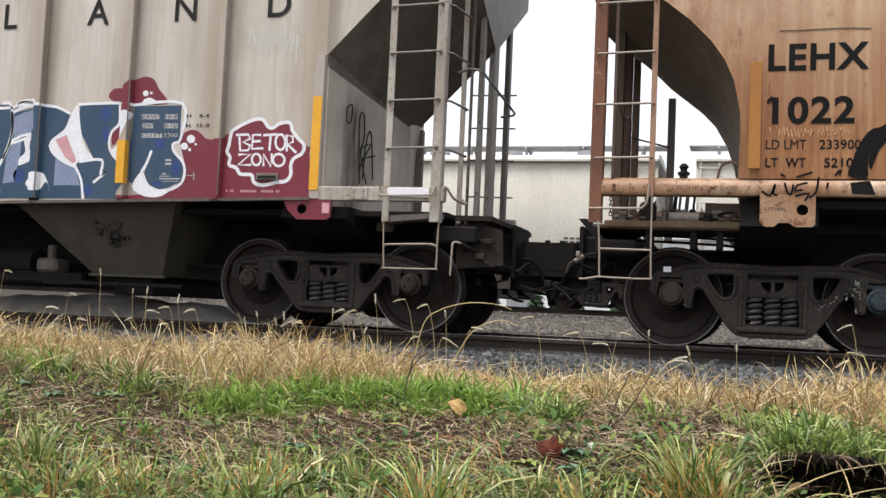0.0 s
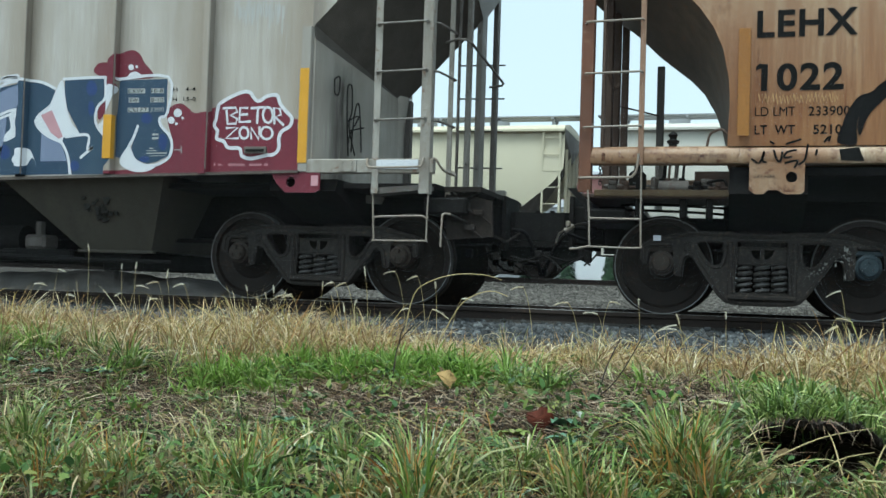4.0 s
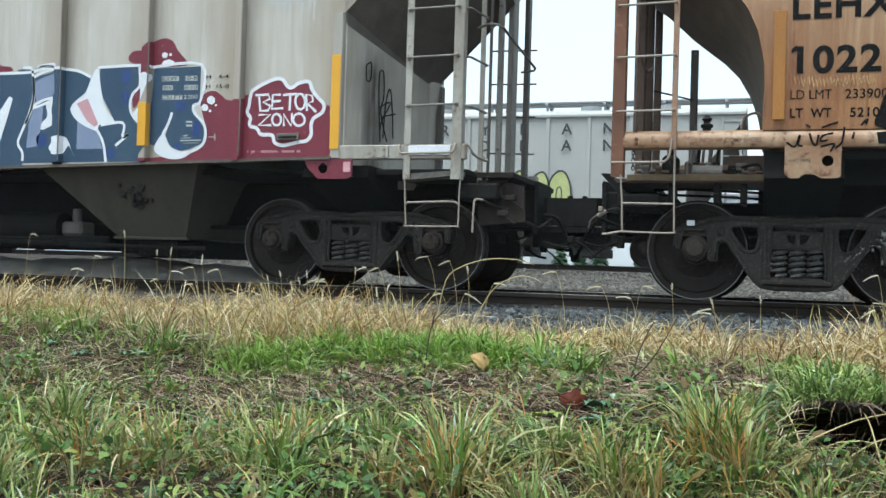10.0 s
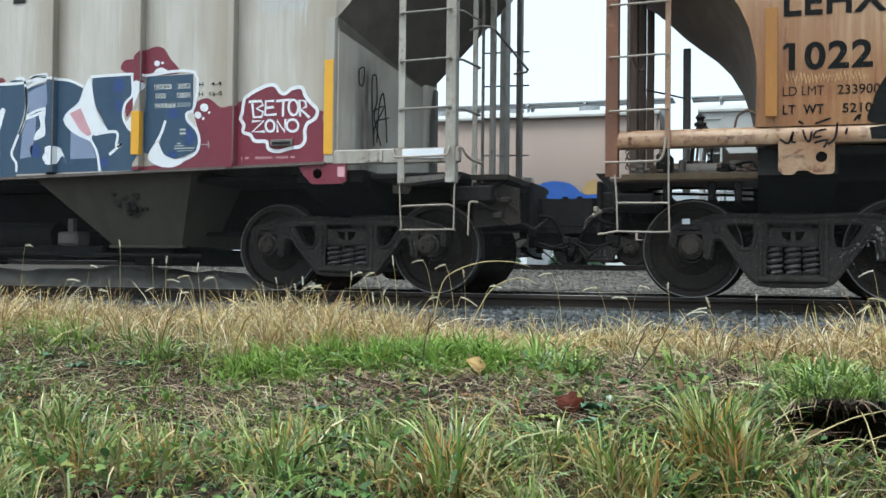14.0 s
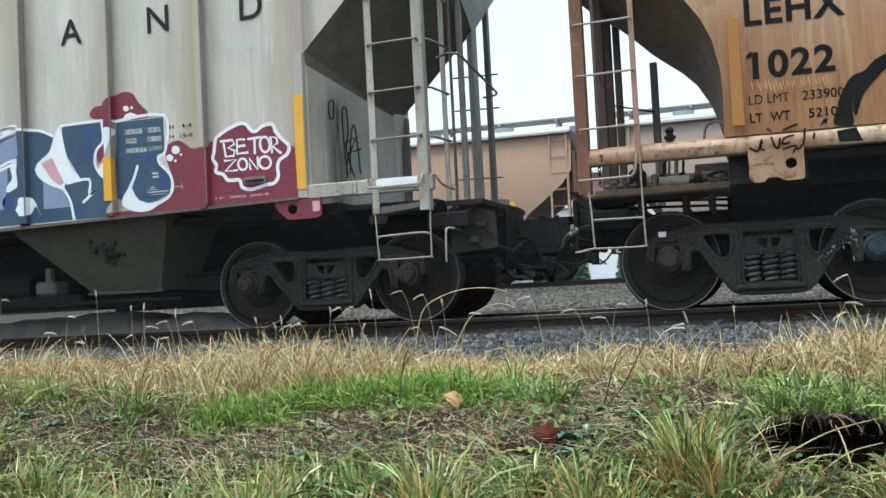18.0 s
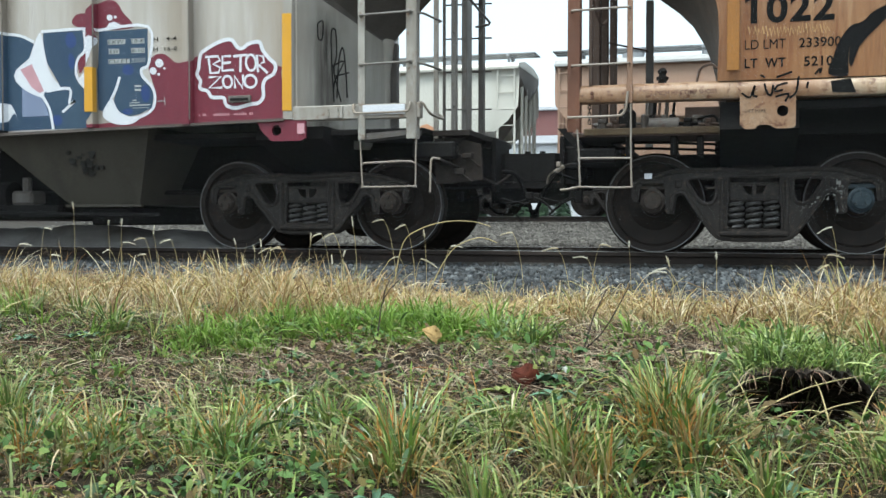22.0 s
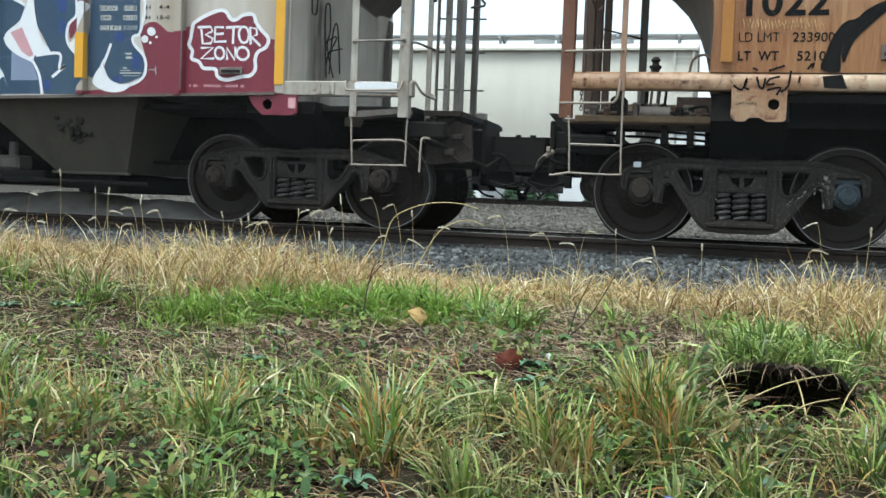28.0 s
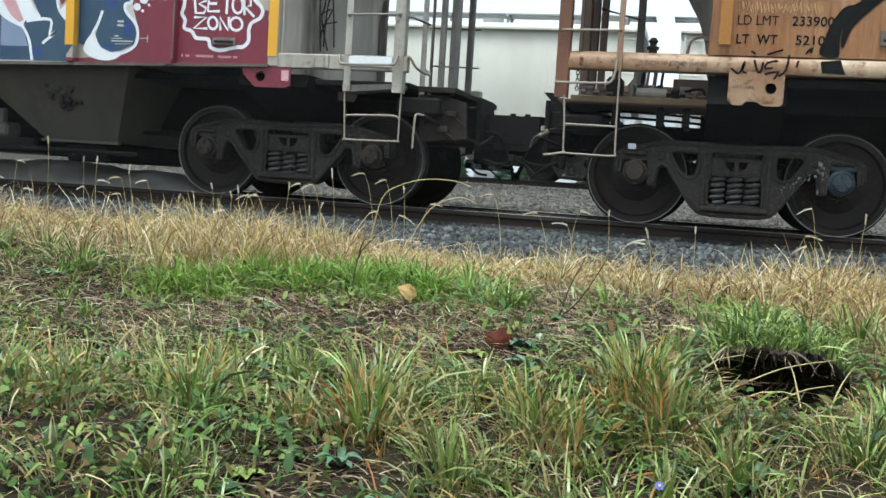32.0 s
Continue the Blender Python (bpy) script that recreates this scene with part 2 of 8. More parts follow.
def rusted_tan(name):
    """Cream-tan paint with fine rust runs that thicken towards the sill."""
    k = Nodes(name)
    sep = k.n.new("ShaderNodeSeparateXYZ")
    k.l.new(k.co.outputs["Object"], sep.inputs["Vector"])
    low = k.ramp(sep.outputs["Z"], 3.0, 1.8)
    runs = k.ramp(k.noise(26, 5, 0.7, (1, 1, 0.03)), 0.38, 0.66)
    wide = k.ramp(k.noise(4.5, 6, 0.65, (1, 1, 0.07)), 0.35, 0.68)
    blots = k.ramp(k.noise(2.0, 8, 0.7), 0.42, 0.72)
    fine = k.noise(40, 6, 0.7)
    c = k.mix(k.times(blots, 0.7), (0.57, 0.43, 0.295), (0.45, 0.28, 0.15))
    c = k.mix(k.times(low, 0.8), c, (0.38, 0.175, 0.06))
    c = k.mix(k.times(wide, 0.6), c, (0.27, 0.095, 0.03))
    c = k.mix(k.times(k.times(runs, low), 0.85), c, (0.20, 0.065, 0.024))
    corner = k.times(k.ramp(sep.outputs["X"], 0.7, -0.9), k.ramp(k.noise(3.2, 8, 0.7, (1, 1, 0.5)), 0.36, 0.62))
    c = k.mix(k.times(corner, 0.9), c, (0.23, 0.105, 0.055))
    c = k.mix(k.times(k.ramp(k.noise(5.5, 9, 0.75, (1, 1, 0.35)), 0.56, 0.68), 0.75), c, (0.15, 0.06, 0.03))
    c = k.mix(k.times(k.ramp(fine, 0.4, 0.75), 0.15), c, (0.12, 0.06, 0.03))
    return k.done(c, 0.6, 0, fine, 0.002, 0.3)


TAN_SIDE = rusted_tan("rust_run_tan_side")
LADDER_TAN = weathered("flaking_tan_ladder_paint", (0.38, 0.24, 0.16), (0.26, 0.13, 0.075), (0.16, 0.07, 0.04), 0.7, 0.5, 0.6, 0.0, 0.6, 2.5)
TAN_SILL = weathered("chipped_cream_sill_paint", (0.50, 0.385, 0.265), (0.27, 0.125, 0.055), (0.13, 0.05, 0.025), 1.0, 0.60, 0.5, 0.0, 0.7, 1.3)
RUSTY = weathered("rust_red_steel", (0.21, 0.085, 0.045), (0.11, 0.05, 0.033), (0.36, 0.22, 0.14), 0.6, 0.35, 0.75, 0.0, 0.8, 2)
BROWN = weathered("brown_rusted_steel", (0.11, 0.067, 0.047), (0.06, 0.04, 0.031), (0.20, 0.105, 0.06), 0.6, 0.3, 0.75, 0.0, 0.8, 2)
OCHRE_STEEL = weathered("ochre_rusted_steel", (0.21, 0.145, 0.075), (0.10, 0.06, 0.035), (0.16, 0.075, 0.035), 0.7, 0.4, 0.65, 0.0, 0.6, 2.5)
PALE_ROD = weathered("pale_worn_rod", (0.29, 0.26, 0.225), (0.28, 0.19, 0.12), (0.20, 0.10, 0.05), 0.5, 0.35, 0.5, 0.0, 0.5, 4)
REFLECT = plain("amber_reflector", (0.72, 0.36, 0.025), 0.45, 0.0, 0.12, 9)
REFLECT_OLD = weathered("dirty_amber_reflector", (0.42, 0.18, 0.030), (0.27, 0.105, 0.028), (0.20, 0.08, 0.03), 0.6, 0.3, 0.6)
BLACK_INK = plain("black_stencil_paint", (0.013, 0.0125, 0.012), 0.7, 0.0, 0.5, 30, spec=0.1)
FADED_INK = plain("faded_stencil_paint", (0.036, 0.034, 0.032), 0.7, 0.0, 0.6, 12, spec=0.1)
INK_RED = plain("faded_red_stencil", (0.13, 0.05, 0.035), 0.6, 0.0, 0.3, 30)
SPRAY_RED = weathered("crimson_spray_paint", (0.20, 0.022, 0.040), (0.13, 0.022, 0.035), (0.10, 0.03, 0.035), 0.45, 0.15, 0.5)
SPRAY_BLUE = weathered("navy_spray_paint", (0.022, 0.052, 0.105), (0.045, 0.085, 0.125), (0.015, 0.03, 0.055), 0.6, 0.2, 0.5, 0, 1, 1.5)
SPRAY_ROYAL = plain("royal_blue_spray", (0.022, 0.055, 0.19), 0.5)
SPRAY_WHITE = weathered("white_spray_paint", (0.80, 0.80, 0.82), (0.62, 0.64, 0.70), (0.5, 0.5, 0.55), 0.4, 0.1, 0.5)
SPRAY_PINK = plain("pink_spray", (0.62, 0.33, 0.36), 0.5)
SPRAY_GHOST = plain("pale_ghost_tag", (0.60, 0.36, 0.16), 0.6)
RAIL_TOP = plain("polished_rail_head", (0.30, 0.28, 0.27), 0.3, 0.8, 0.3)
RAIL_SIDE = weathered("rusty_rail_web", (0.045, 0.033, 0.027), (0.024, 0.019, 0.017), (0.09, 0.05, 0.033), 0.7, 0.4, 0.8)
TIE = weathered("old_oak_tie", (0.085, 0.07, 0.058), (0.05, 0.042, 0.037), (0.12, 0.10, 0.085), 0.6, 0.3, 0.9)
RUBBER = plain("black_rubber_hose", (0.010, 0.010, 0.0105), 0.7, 0, 0.3, spec=0.08)
GALV = plain("galvanised_grating", (0.34, 0.35, 0.36), 0.5, 0.3, 0.25)


# ---- mesh making ----
class Shape:
    """Corners and faces of one mesh."""

    def __init__(self):
        self.v, self.f = [], []

    def add(self, v, f, m=None):
        n = len(self.v)
        self.v += [tuple(m @ Vector(p)) for p in v] if m is not None else [tuple(p) for p in v]
        self.f += [tuple(n + i for i in q) for q in f]
        return self

    def box(self, x0, x1, y0, y1, z0, z1, ch=0.006, m=None):
        c = min(ch, (x1 - x0) * 0.3, (y1 - y0) * 0.3, (z1 - z0) * 0.3)
        v, ids = [], {}
        for sx in (0, 1):
            for sy in (0, 1):
                for sz in (0, 1):
                    x, y, z = (x0, x1)[sx], (y0, y1)[sy], (z0, z1)[sz]
                    dx, dy, dz = c * (1 - 2 * sx), c * (1 - 2 * sy), c * (1 - 2 * sz)
                    for k, p in enumerate(((x, y + dy, z + dz), (x + dx, y, z + dz), (x + dx, y + dy, z))):
                        ids[sx, sy, sz, k] = len(v)
                        v.append(p)
        f = []
        for s in (0, 1):
            f.append([ids[s, a, b, 0] for a, b in ((0, 0), (1, 0), (1, 1), (0, 1))][:: 1 if s else -1])
            f.append([ids[a, s, b, 1] for a, b in ((0, 0), (1, 0), (1, 1), (0, 1))][:: -1 if s else 1])
            f.append([ids[a, b, s, 2] for a, b in ((0, 0), (1, 0), (1, 1), (0, 1))][:: 1 if s else -1])
        for a in (0, 1):
            for b in (0, 1):
                f.append([ids[a, b, 0, 0], ids[a, b, 1, 0], ids[a, b, 1, 1], ids[a, b, 0, 1]])
                f.append([ids[a, 0, b, 0], ids[a, 1, b, 0], ids[a, 1, b, 2], ids[a, 0, b, 2]])
                f.append([ids[0, a, b, 1], ids[1, a, b, 1], ids[1, a, b, 2], ids[0, a, b, 2]])
        for sx in (0, 1):
            for sy in (0, 1):
                for sz in (0, 1):
                    f.append([ids[sx, sy, sz, k] for k in range(3)])
        return self.add(v, f, m)

    def tube(self, pts, r, n=8, r_end=None, m=None):
        pts = [Vector(p) for p in pts]
        r_end = r if r_end is None else r_end
        v, f = [], []
        side = None
        for i, p in enumerate(pts):
            d = (pts[min(i + 1, len(pts) - 1)] - pts[max(i - 1, 0)]).normalized()
            if side is None:
                side = d.orthogonal().normalized()
            side = (side - d * side.dot(d)).normalized()
            up = d.cross(side)
            q = r + (r_end - r) * i / max(1, len(pts) - 1)
            for k in range(n):
                a = 2 * math.pi * k / n
                v.append(p + side * (q * math.cos(a)) + up * (q * math.sin(a)))
        for i in range(len(pts) - 1):
            for k in range(n):
                a, b = i * n + k, i * n + (k + 1) % n
                f.append((a, b, b + n, a + n))
        f.append(tuple(range(n))[::-1])
        f.append(tuple(range((len(pts) - 1) * n, len(pts) * n)))
        return self.add(v, f, m)

    def lathe(self, profile, n=24, m=None, cap=True):
        """profile: (radius, y) from one side to the other, turned round the y axis."""
        v, f = [], []
        for r, y in profile:
            for k in range(n):
                a = 2 * math.pi * k / n
                v.append((r * math.cos(a), y, r * math.sin(a)))
        for i in range(len(profile) - 1):
            for k in range(n):
                a, b = i * n + k, i * n + (k + 1) % n
                f.append((a, b, b + n, a + n))
        if cap:
            f.append(tuple(range(n))[::-1])
            f.append(tuple(range((len(profile) - 1) * n, len(profile) * n)))
        return self.add(v, f, m)

    def prism(self, poly, a, b, axis="y", m=None):
        """A polygon drawn out along an axis. axis y: corners (x, z); x: (y, z); z: (x, y)."""
        def at(p, d):
            return {"y": (p[0], d, p[1]), "x": (d, p[0], p[1]), "z": (p[0], p[1], d)}[axis]
        n = len(poly)
        v = [at(p, a) for p in poly] + [at(p, b) for p in poly]
        f = [tuple(range(n)), tuple(range(n, 2 * n))[::-1]]
        f += [(i, (i + 1) % n + 0, (i + 1) % n + n, i + n) for i in range(n)]
        return self.add(v, f, m)

    def sheet(self, rows, m=None):
        """A grid of corners, row by row."""
        w = len(rows[0])
        v = [p for r in rows for p in r]
        f = [(i * w + j, i * w + j + 1, (i + 1) * w + j + 1, (i + 1) * w + j) for i in range(len(rows) - 1) for j in range(w - 1)]
        return self.add(v, f, m)

    def ribbon(self, pts, width, y, closed=False):
        """A flat painted stroke in the plane of a car's side; pts are (x, z)."""
        pts = [Vector((p[0], p[1])) for p in pts]
        n = len(pts)
        v = []
        for i, p in enumerate(pts):
            a = pts[(i - 1) % n] if closed or i else p
            b = pts[(i + 1) % n] if closed or i < n - 1 else p
            d = (b - a).normalized()
            w = width / 2
            v += [(p.x - d.y * w, y, p.y + d.x * w), (p.x + d.y * w, y, p.y - d.x * w)]
        f = [(2 * i, 2 * i + 1, (2 * i + 3) % (2 * n), (2 * i + 2) % (2 * n)) for i in range(n if closed else n - 1)]
        return self.add(v, f)

    def mesh(self, name, material, smooth=True):
        me = bpy.data.meshes.new(name)
        me.from_pydata(self.v, [], self.f)
        bm = bmesh.new()
        bm.from_mesh(me)
        bmesh.ops.remove_doubles(bm, verts=bm.verts, dist=0.0001)
        bmesh.ops.recalc_face_normals(bm, faces=bm.faces)
        bm.to_mesh(me)
        bm.free()
        me.materials.append(material)
        if smooth:
            me.shade_smooth()
            me.set_sharp_from_angle(angle=radians(34))
        return me


def part(name, shape, material, parent=None, label="", smooth=True, m=None):
    me = shape if isinstance(shape, bpy.types.Mesh) else shape.mesh(name, material, smooth)
    ob = new(name, me)
    if parent is not None:
        ob.parent = parent
    if m is not None:
        ob.matrix_basis = m
    return tagged(ob, label)


def base(name, label, category, m, group="", kind=""):
    ob = new(name)
    ob.empty_display_size = 0.3
    ob.matrix_basis = m
    return tagged(ob, label, category, group, kind)


def smooth_line(pts, steps=6, closed=False):
    """Points on a soft curve through pts."""
    pts = [Vector(p) for p in pts]
    n, out = len(pts), []
    for i in range(n if closed else n - 1):
        p0 = pts[(i - 1) % n] if closed or i else pts[0]
        p1, p2 = pts[i], pts[(i + 1) % n]
        p3 = pts[(i + 2) % n] if closed or i + 2 < n else pts[-1]
        for k in range(steps):
            t = k / steps
            out.append(0.5 * (2 * p1 + (p2 - p0) * t + (2 * p0 - 5 * p1 + 4 * p2 - p3) * t * t + (3 * p1 - p0 - 3 * p2 + p3) * t ** 3))
    if not closed:
        out.append(pts[-1])
    return [tuple(p) for p in out]


def words(name, text, height, x, z, y, material, parent, label="", width=None, bold=0.0, shear=0.0):
    """Lettering on a car's near side, from x to the right, its foot at z; y may be a function of height."""
    cu = bpy.data.curves.new(name, "FONT")
    cu.body, cu.size, cu.offset, cu.shear = text, 1.0, bold, shear
    cu.space_character = 1.0 + 3.5 * bold
    tmp = bpy.data.objects.new(name, cu)
    scene.collection.objects.link(tmp)
    bpy.context.view_layer.update()
    me = bpy.data.meshes.new_from_object(tmp)
    bpy.data.objects.remove(tmp)
    co = np.empty(len(me.vertices) * 3)
    me.vertices.foreach_get("co", co)
    co = co.reshape(-1, 3)
    co[:, 0] -= co[:, 0].min()
    sz = height / max(co[:, 1].max(), 1e-6)
    sx = width / co[:, 0].max() if width else sz
    co[:, 0], co[:, 2] = x + co[:, 0] * sx, z + co[:, 1] * sz
    co[:, 1] = [y(float(v)) for v in co[:, 2]] if callable(y) else y
    me.vertices.foreach_set("co", co.ravel())
    me.materials.clear()
    me.materials.append(material)
    return part(name, me, material, parent, label)


def plate(outer, holes, y0, y1):
    """A plate in the x, z plane with holes through it, from y0 to y1."""
    bm = bmesh.new()
    edges = []
    for loop in (outer, *holes):
        vs = [bm.verts.new((x, y0, z)) for x, z in loop]
        edges += [bm.edges.new((vs[i], vs[(i + 1) % len(vs)])) for i in range(len(vs))]
    bmesh.ops.triangle_fill(bm, use_beauty=True, use_dissolve=False, edges=edges)
    got = bmesh.ops.extrude_face_region(bm, geom=bm.faces[:])
    for g in got["geom"]:
        if isinstance(g, bmesh.types.BMVert):
            g.co.y = y1
    bm.verts.index_update()
    s = Shape()
    s.add([tuple(q.co) for q in bm.verts], [tuple(q.index for q in p.verts) for p in bm.faces])
    bm.free()
    return s


# ---- ground ----
def soft_step(a, b, t):
    t = np.clip((t - a) / (b - a), 0, 1)
    return t * t * (3 - 2 * t)


PROFILE_Y = [-60, 0.3, 1.0, 2.0, 3.05, 3.7, 4.3, 5.2, 6.2, 7.2, 8.0, 9.15, 9.70, 9.80, 11.23, 11.32, 12.6, 16.0, 22.0, 25.6, 26.9, 31.1, 32.0, 45.0, 900.0]
PROFILE_Z = [-1.1, -1.1, -0.85, -0.43, -0.20, -0.09, -0.10, -0.22, -0.32, -0.37, -0.37, -0.165, -0.165, -0.035, -0.035, -0.05, -0.06, -0.05, 0.02, 0.12, 0.275, 0.275, 0.16, 0.18, 0.18]
_wave = np.random.RandomState(5)
WAVES = [(_wave.uniform(1.2, 7.0), _wave.uniform(0, 6.28), _wave.uniform(0, 6.28)) for _ in range(9)]


def ground_z(x, y):
    x, y = np.asarray(x, float), np.asarray(y, float)
    z = np.interp(y, PROFILE_Y, PROFILE_Z)
    bumps = sum(np.sin(k * (x * math.cos(a) + y * math.sin(a)) + b) / k for k, a, b in WAVES) * 0.028
    verge = soft_step(0.6, 1.6, y) * (1 - soft_step(5.0, 8.0, y))
    mound = 0.055 * np.exp(-(((x - 0.25) / 0.24) ** 2 + ((y - 3.36) / 0.14) ** 2))
    burrow = np.exp(-(((x - 0.25) / 0.16) ** 2 + ((y - 3.06) / 0.21) ** 2) ** 3)
    return z + bumps * (verge + 0.12) - 0.36 * burrow + mound


def mound_z(x, y):
    """Top of the mound added between the rails."""
    return 0.30 * soft_step(-5.0, -6.2, x) * np.exp(-((y - 10.62) / 0.50) ** 4) * (0.88 + 0.10 * np.sin(2.3 * x) + 0.05 * np.sin(5.1 * x + 1) + 0.03 * np.sin(13.0 * x + 9.0 * y))


# mound added under the grey car to hide the bright gravel behind it
def added_mound():
    k = Nodes("mound_grey")
    f = k.noise(60, 8, 0.75)
    c = k.mix(k.ramp(f, 0.3, 0.7), (0.28, 0.26, 0.24), (0.44, 0.41, 0.385))
    c = k.mix(k.times(k.ramp(k.noise(4, 6), 0.4, 0.65), 0.6), c, (0.18, 0.165, 0.15))
    k.done(c, 0.95, 0, f, 0.02, 0.1)
    xs, ys = np.linspace(-11.5, -4.9, 130), np.linspace(9.95, 11.2, 26)
    gx, gy = np.meshgrid(xs, ys)
    gz = ground_z(gx, gy) + mound_z(gx, gy) - 0.012
    s = Shape().sheet([[(gx[i, j], gy[i, j], gz[i, j]) for j in range(len(xs))] for i in range(len(ys))])
    return tagged(part("added_mound", s, k.mat), "low grey mound added between the rails", "spill", kind="stuff")


def ground_sheet():
    k = Nodes("verge_soil")
    f, b = k.noise(30, 8, 0.7, coords="Object"), k.noise(2.5, 5, coords="Object")
    sep = k.n.new("ShaderNodeSeparateXYZ")
    k.l.new(k.co.outputs["Object"], sep.inputs["Vector"])
    soil = k.mix(k.ramp(f, 0.35, 0.7), (0.018, 0.013, 0.009), (0.055, 0.041, 0.029))
    soil = k.mix(k.times(k.ramp(b, 0.4, 0.65), 0.6), soil, (0.05, 0.045, 0.025))
    gravel = k.mix(k.ramp(k.noise(45, 6, 0.8), 0.35, 0.7), (0.03, 0.027, 0.025), (0.095, 0.088, 0.08))
    gravel = k.mix(k.times(k.ramp(k.noise(0.6, 5), 0.4, 0.65), 0.6), gravel, (0.06, 0.052, 0.045))
    c = k.mix(k.ramp(sep.outputs["Y"], 7.6, 8.4), soil, gravel)
    k.done(c, 0.95, 0, f, 0.05, 0.1)
    xs = np.concatenate([np.linspace(-700, -14, 10), np.linspace(-12, -0.2, 94), np.linspace(-0.16, 0.68, 29), np.linspace(0.8, 7, 50), np.linspace(9, 700, 10)])
    ys = np.concatenate([[-700, -60, -6, -1, 0.3], np.linspace(0.7, 2.7, 26), np.linspace(2.74, 3.5, 28), np.linspace(3.58, 9.2, 74), [9.4, 9.6, 9.70, 9.745, 9.775, 9.80], np.linspace(9.9, 11.2, 12), [11.23, 11.27, 11.32], np.linspace(11.5, 13.5, 10), np.linspace(14, 45, 30), [60, 100, 200, 900]])
    s = Shape()
    gx, gy = np.meshgrid(xs, ys)
    gz = ground_z(gx, gy)
    s.sheet([[(gx[i, j], gy[i, j], gz[i, j]) for j in range(len(xs))] for i in range(len(ys))])
    ob = part("ground", s, k.mat)
    return tagged(ob, "sloping soil verge that runs into a gravel rail yard", "ground", kind="structure")


ground_sheet()
added_mound()


LIP_Y = (3.36, 3.26, 3.16, 3.08, 3.03)


def lip_z(x, y):
    """Top of the turf that hangs over the burrow's mouth."""
    side = np.abs((x - 0.25) / 0.20) ** 4
    return np.interp(y, (3.0, 3.36), (-0.105, -0.085)) - 0.09 * side


def turf_lip():
    rng = np.random.RandomState(3)
    xs = np.linspace(0.04, 0.46, 43)
    top, under = [], []
    for y in LIP_Y:
        edge = y - 0.05 * np.cos((xs - 0.25) * 6.5) + (rng.normal(0, 0.014, 43) if y < 3.2 else 0)
        z = lip_z(xs, edge) + rng.uniform(-0.010, 0.008, 43)
        top.append(list(zip(xs, edge, z)))
        under.append(list(zip(xs, edge + 0.01, z - (0.018 if y < 3.2 else 0.05) * rng.uniform(0.6, 1.3, 43))))
    s = Shape().sheet(top).sheet([r[::-1] for r in under]).sheet([top[-1], under[-1]])
    ob = part("turf_lip", s, plain("turf_soil", (0.035, 0.025, 0.018), 0.95, 0, 0.5, 40))
    return tagged(ob, "overhanging lip of dark soil above an animal burrow", "soil", kind="structure")


turf_lip()


# ---- tracks ----
def rail_shape(x0, x1):
    """Flat-bottomed rail: foot, web, head, its top at z 0."""
    half = [(0.0, 0.0), (0.034, -0.003), (0.037, -0.014), (0.037, -0.038), (0.009, -0.048), (0.009, -0.135), (0.07, -0.158), (0.07, -0.172)]
    poly = [(y, z) for y, z in half] + [(-y, z) for y, z in half[::-1]][:-1]
    return Shape().prism(poly, x0, x1, "x")


def track(y, z, x0, x1, ties, label):
    ob = base("railway_track", label, "track", pose(0, y, z), kind="structure")
    for side in (-GAUGE, GAUGE):
        r = part("rail", rail_shape(x0, x1), RAIL_SIDE, ob, "rust-brown steel rail", m=pose(0, side, 0))
        part("rail_head", Shape().box(x0, x1, -0.03, 0.03, -0.004, 0.0012, 0.001), RAIL_TOP, r, "polished running surface")
    tie = Shape().box(-0.115, 0.115, -1.3, 1.3, -0.36, -0.176, 0.012).mesh("tie", TIE)
    spike = Shape().box(-0.09, 0.09, -0.1, 0.1, -0.178, -0.168, 0.003).mesh("tie_plate", RAIL_SIDE)
    rng = random.Random(3)
    for i in range(ties):
        t = part("tie", tie, TIE, ob, m=pose(-9.0 + 0.52 * i, rng.uniform(-0.04, 0.04), rng.uniform(-0.012, 0.004), 0, 0, rng.uniform(-1, 1)))
        for side in (-GAUGE, GAUGE):
            part("tie_plate", spike, RAIL_SIDE, t, m=pose(0, side, 0))
    return ob


track(TRACK_Y, RAIL_Z, -60, 60, 30, "rusty single track on grey ballast beside the verge")
track(FAR_Y, FAR_RAIL_Z, -90, 90, 30, "far yard track under the rolling train")


# ---- trucks and couplers, shared by all cars ----
def wheel_profile(s):
    """Half a wheelset's wheel; s is -1 for the near wheel, 1 for the far one."""
    prof = [(0.085, 0.86), (0.12, 0.855), (0.13, 0.80), (0.25, 0.745), (0.36, 0.765), (0.382, 0.775), (0.398, 0.815), (0.448, 0.818), (0.457, 0.80),
            (0.458, 0.735), (0.464, 0.715), (0.484, 0.703), (0.484, 0.688), (0.462, 0.682), (0.39, 0.682), (0.37, 0.70), (0.14, 0.66), (0.1, 0.64)]
    return [(r, s * y) for r, y in prof]


SIDE_OUTER = [(0.30, 0.752), (0.52, 0.755), (0.70, 0.745), (0.86, 0.70), (1.00, 0.668), (1.06, 0.64), (1.085, 0.58), (1.085, 0.50), (1.065, 0.45), (1.02, 0.445), (1.005, 0.58),
              (0.975, 0.605), (0.81, 0.605), (0.785, 0.58), (0.775, 0.35), (0.755, 0.335), (0.70, 0.335), (0.69, 0.46), (0.675, 0.50), (0.64, 0.515), (0.60, 0.50), (0.565, 0.45)]
FRAME_WINDOW = [(0.325, 0.645), (0.345, 0.662), (0.46, 0.668), (0.555, 0.66), (0.583, 0.64), (0.575, 0.60), (0.50, 0.485), (0.455, 0.437), (0.41, 0.425), (0.36, 0.435), (0.332, 0.48), (0.32, 0.56)]


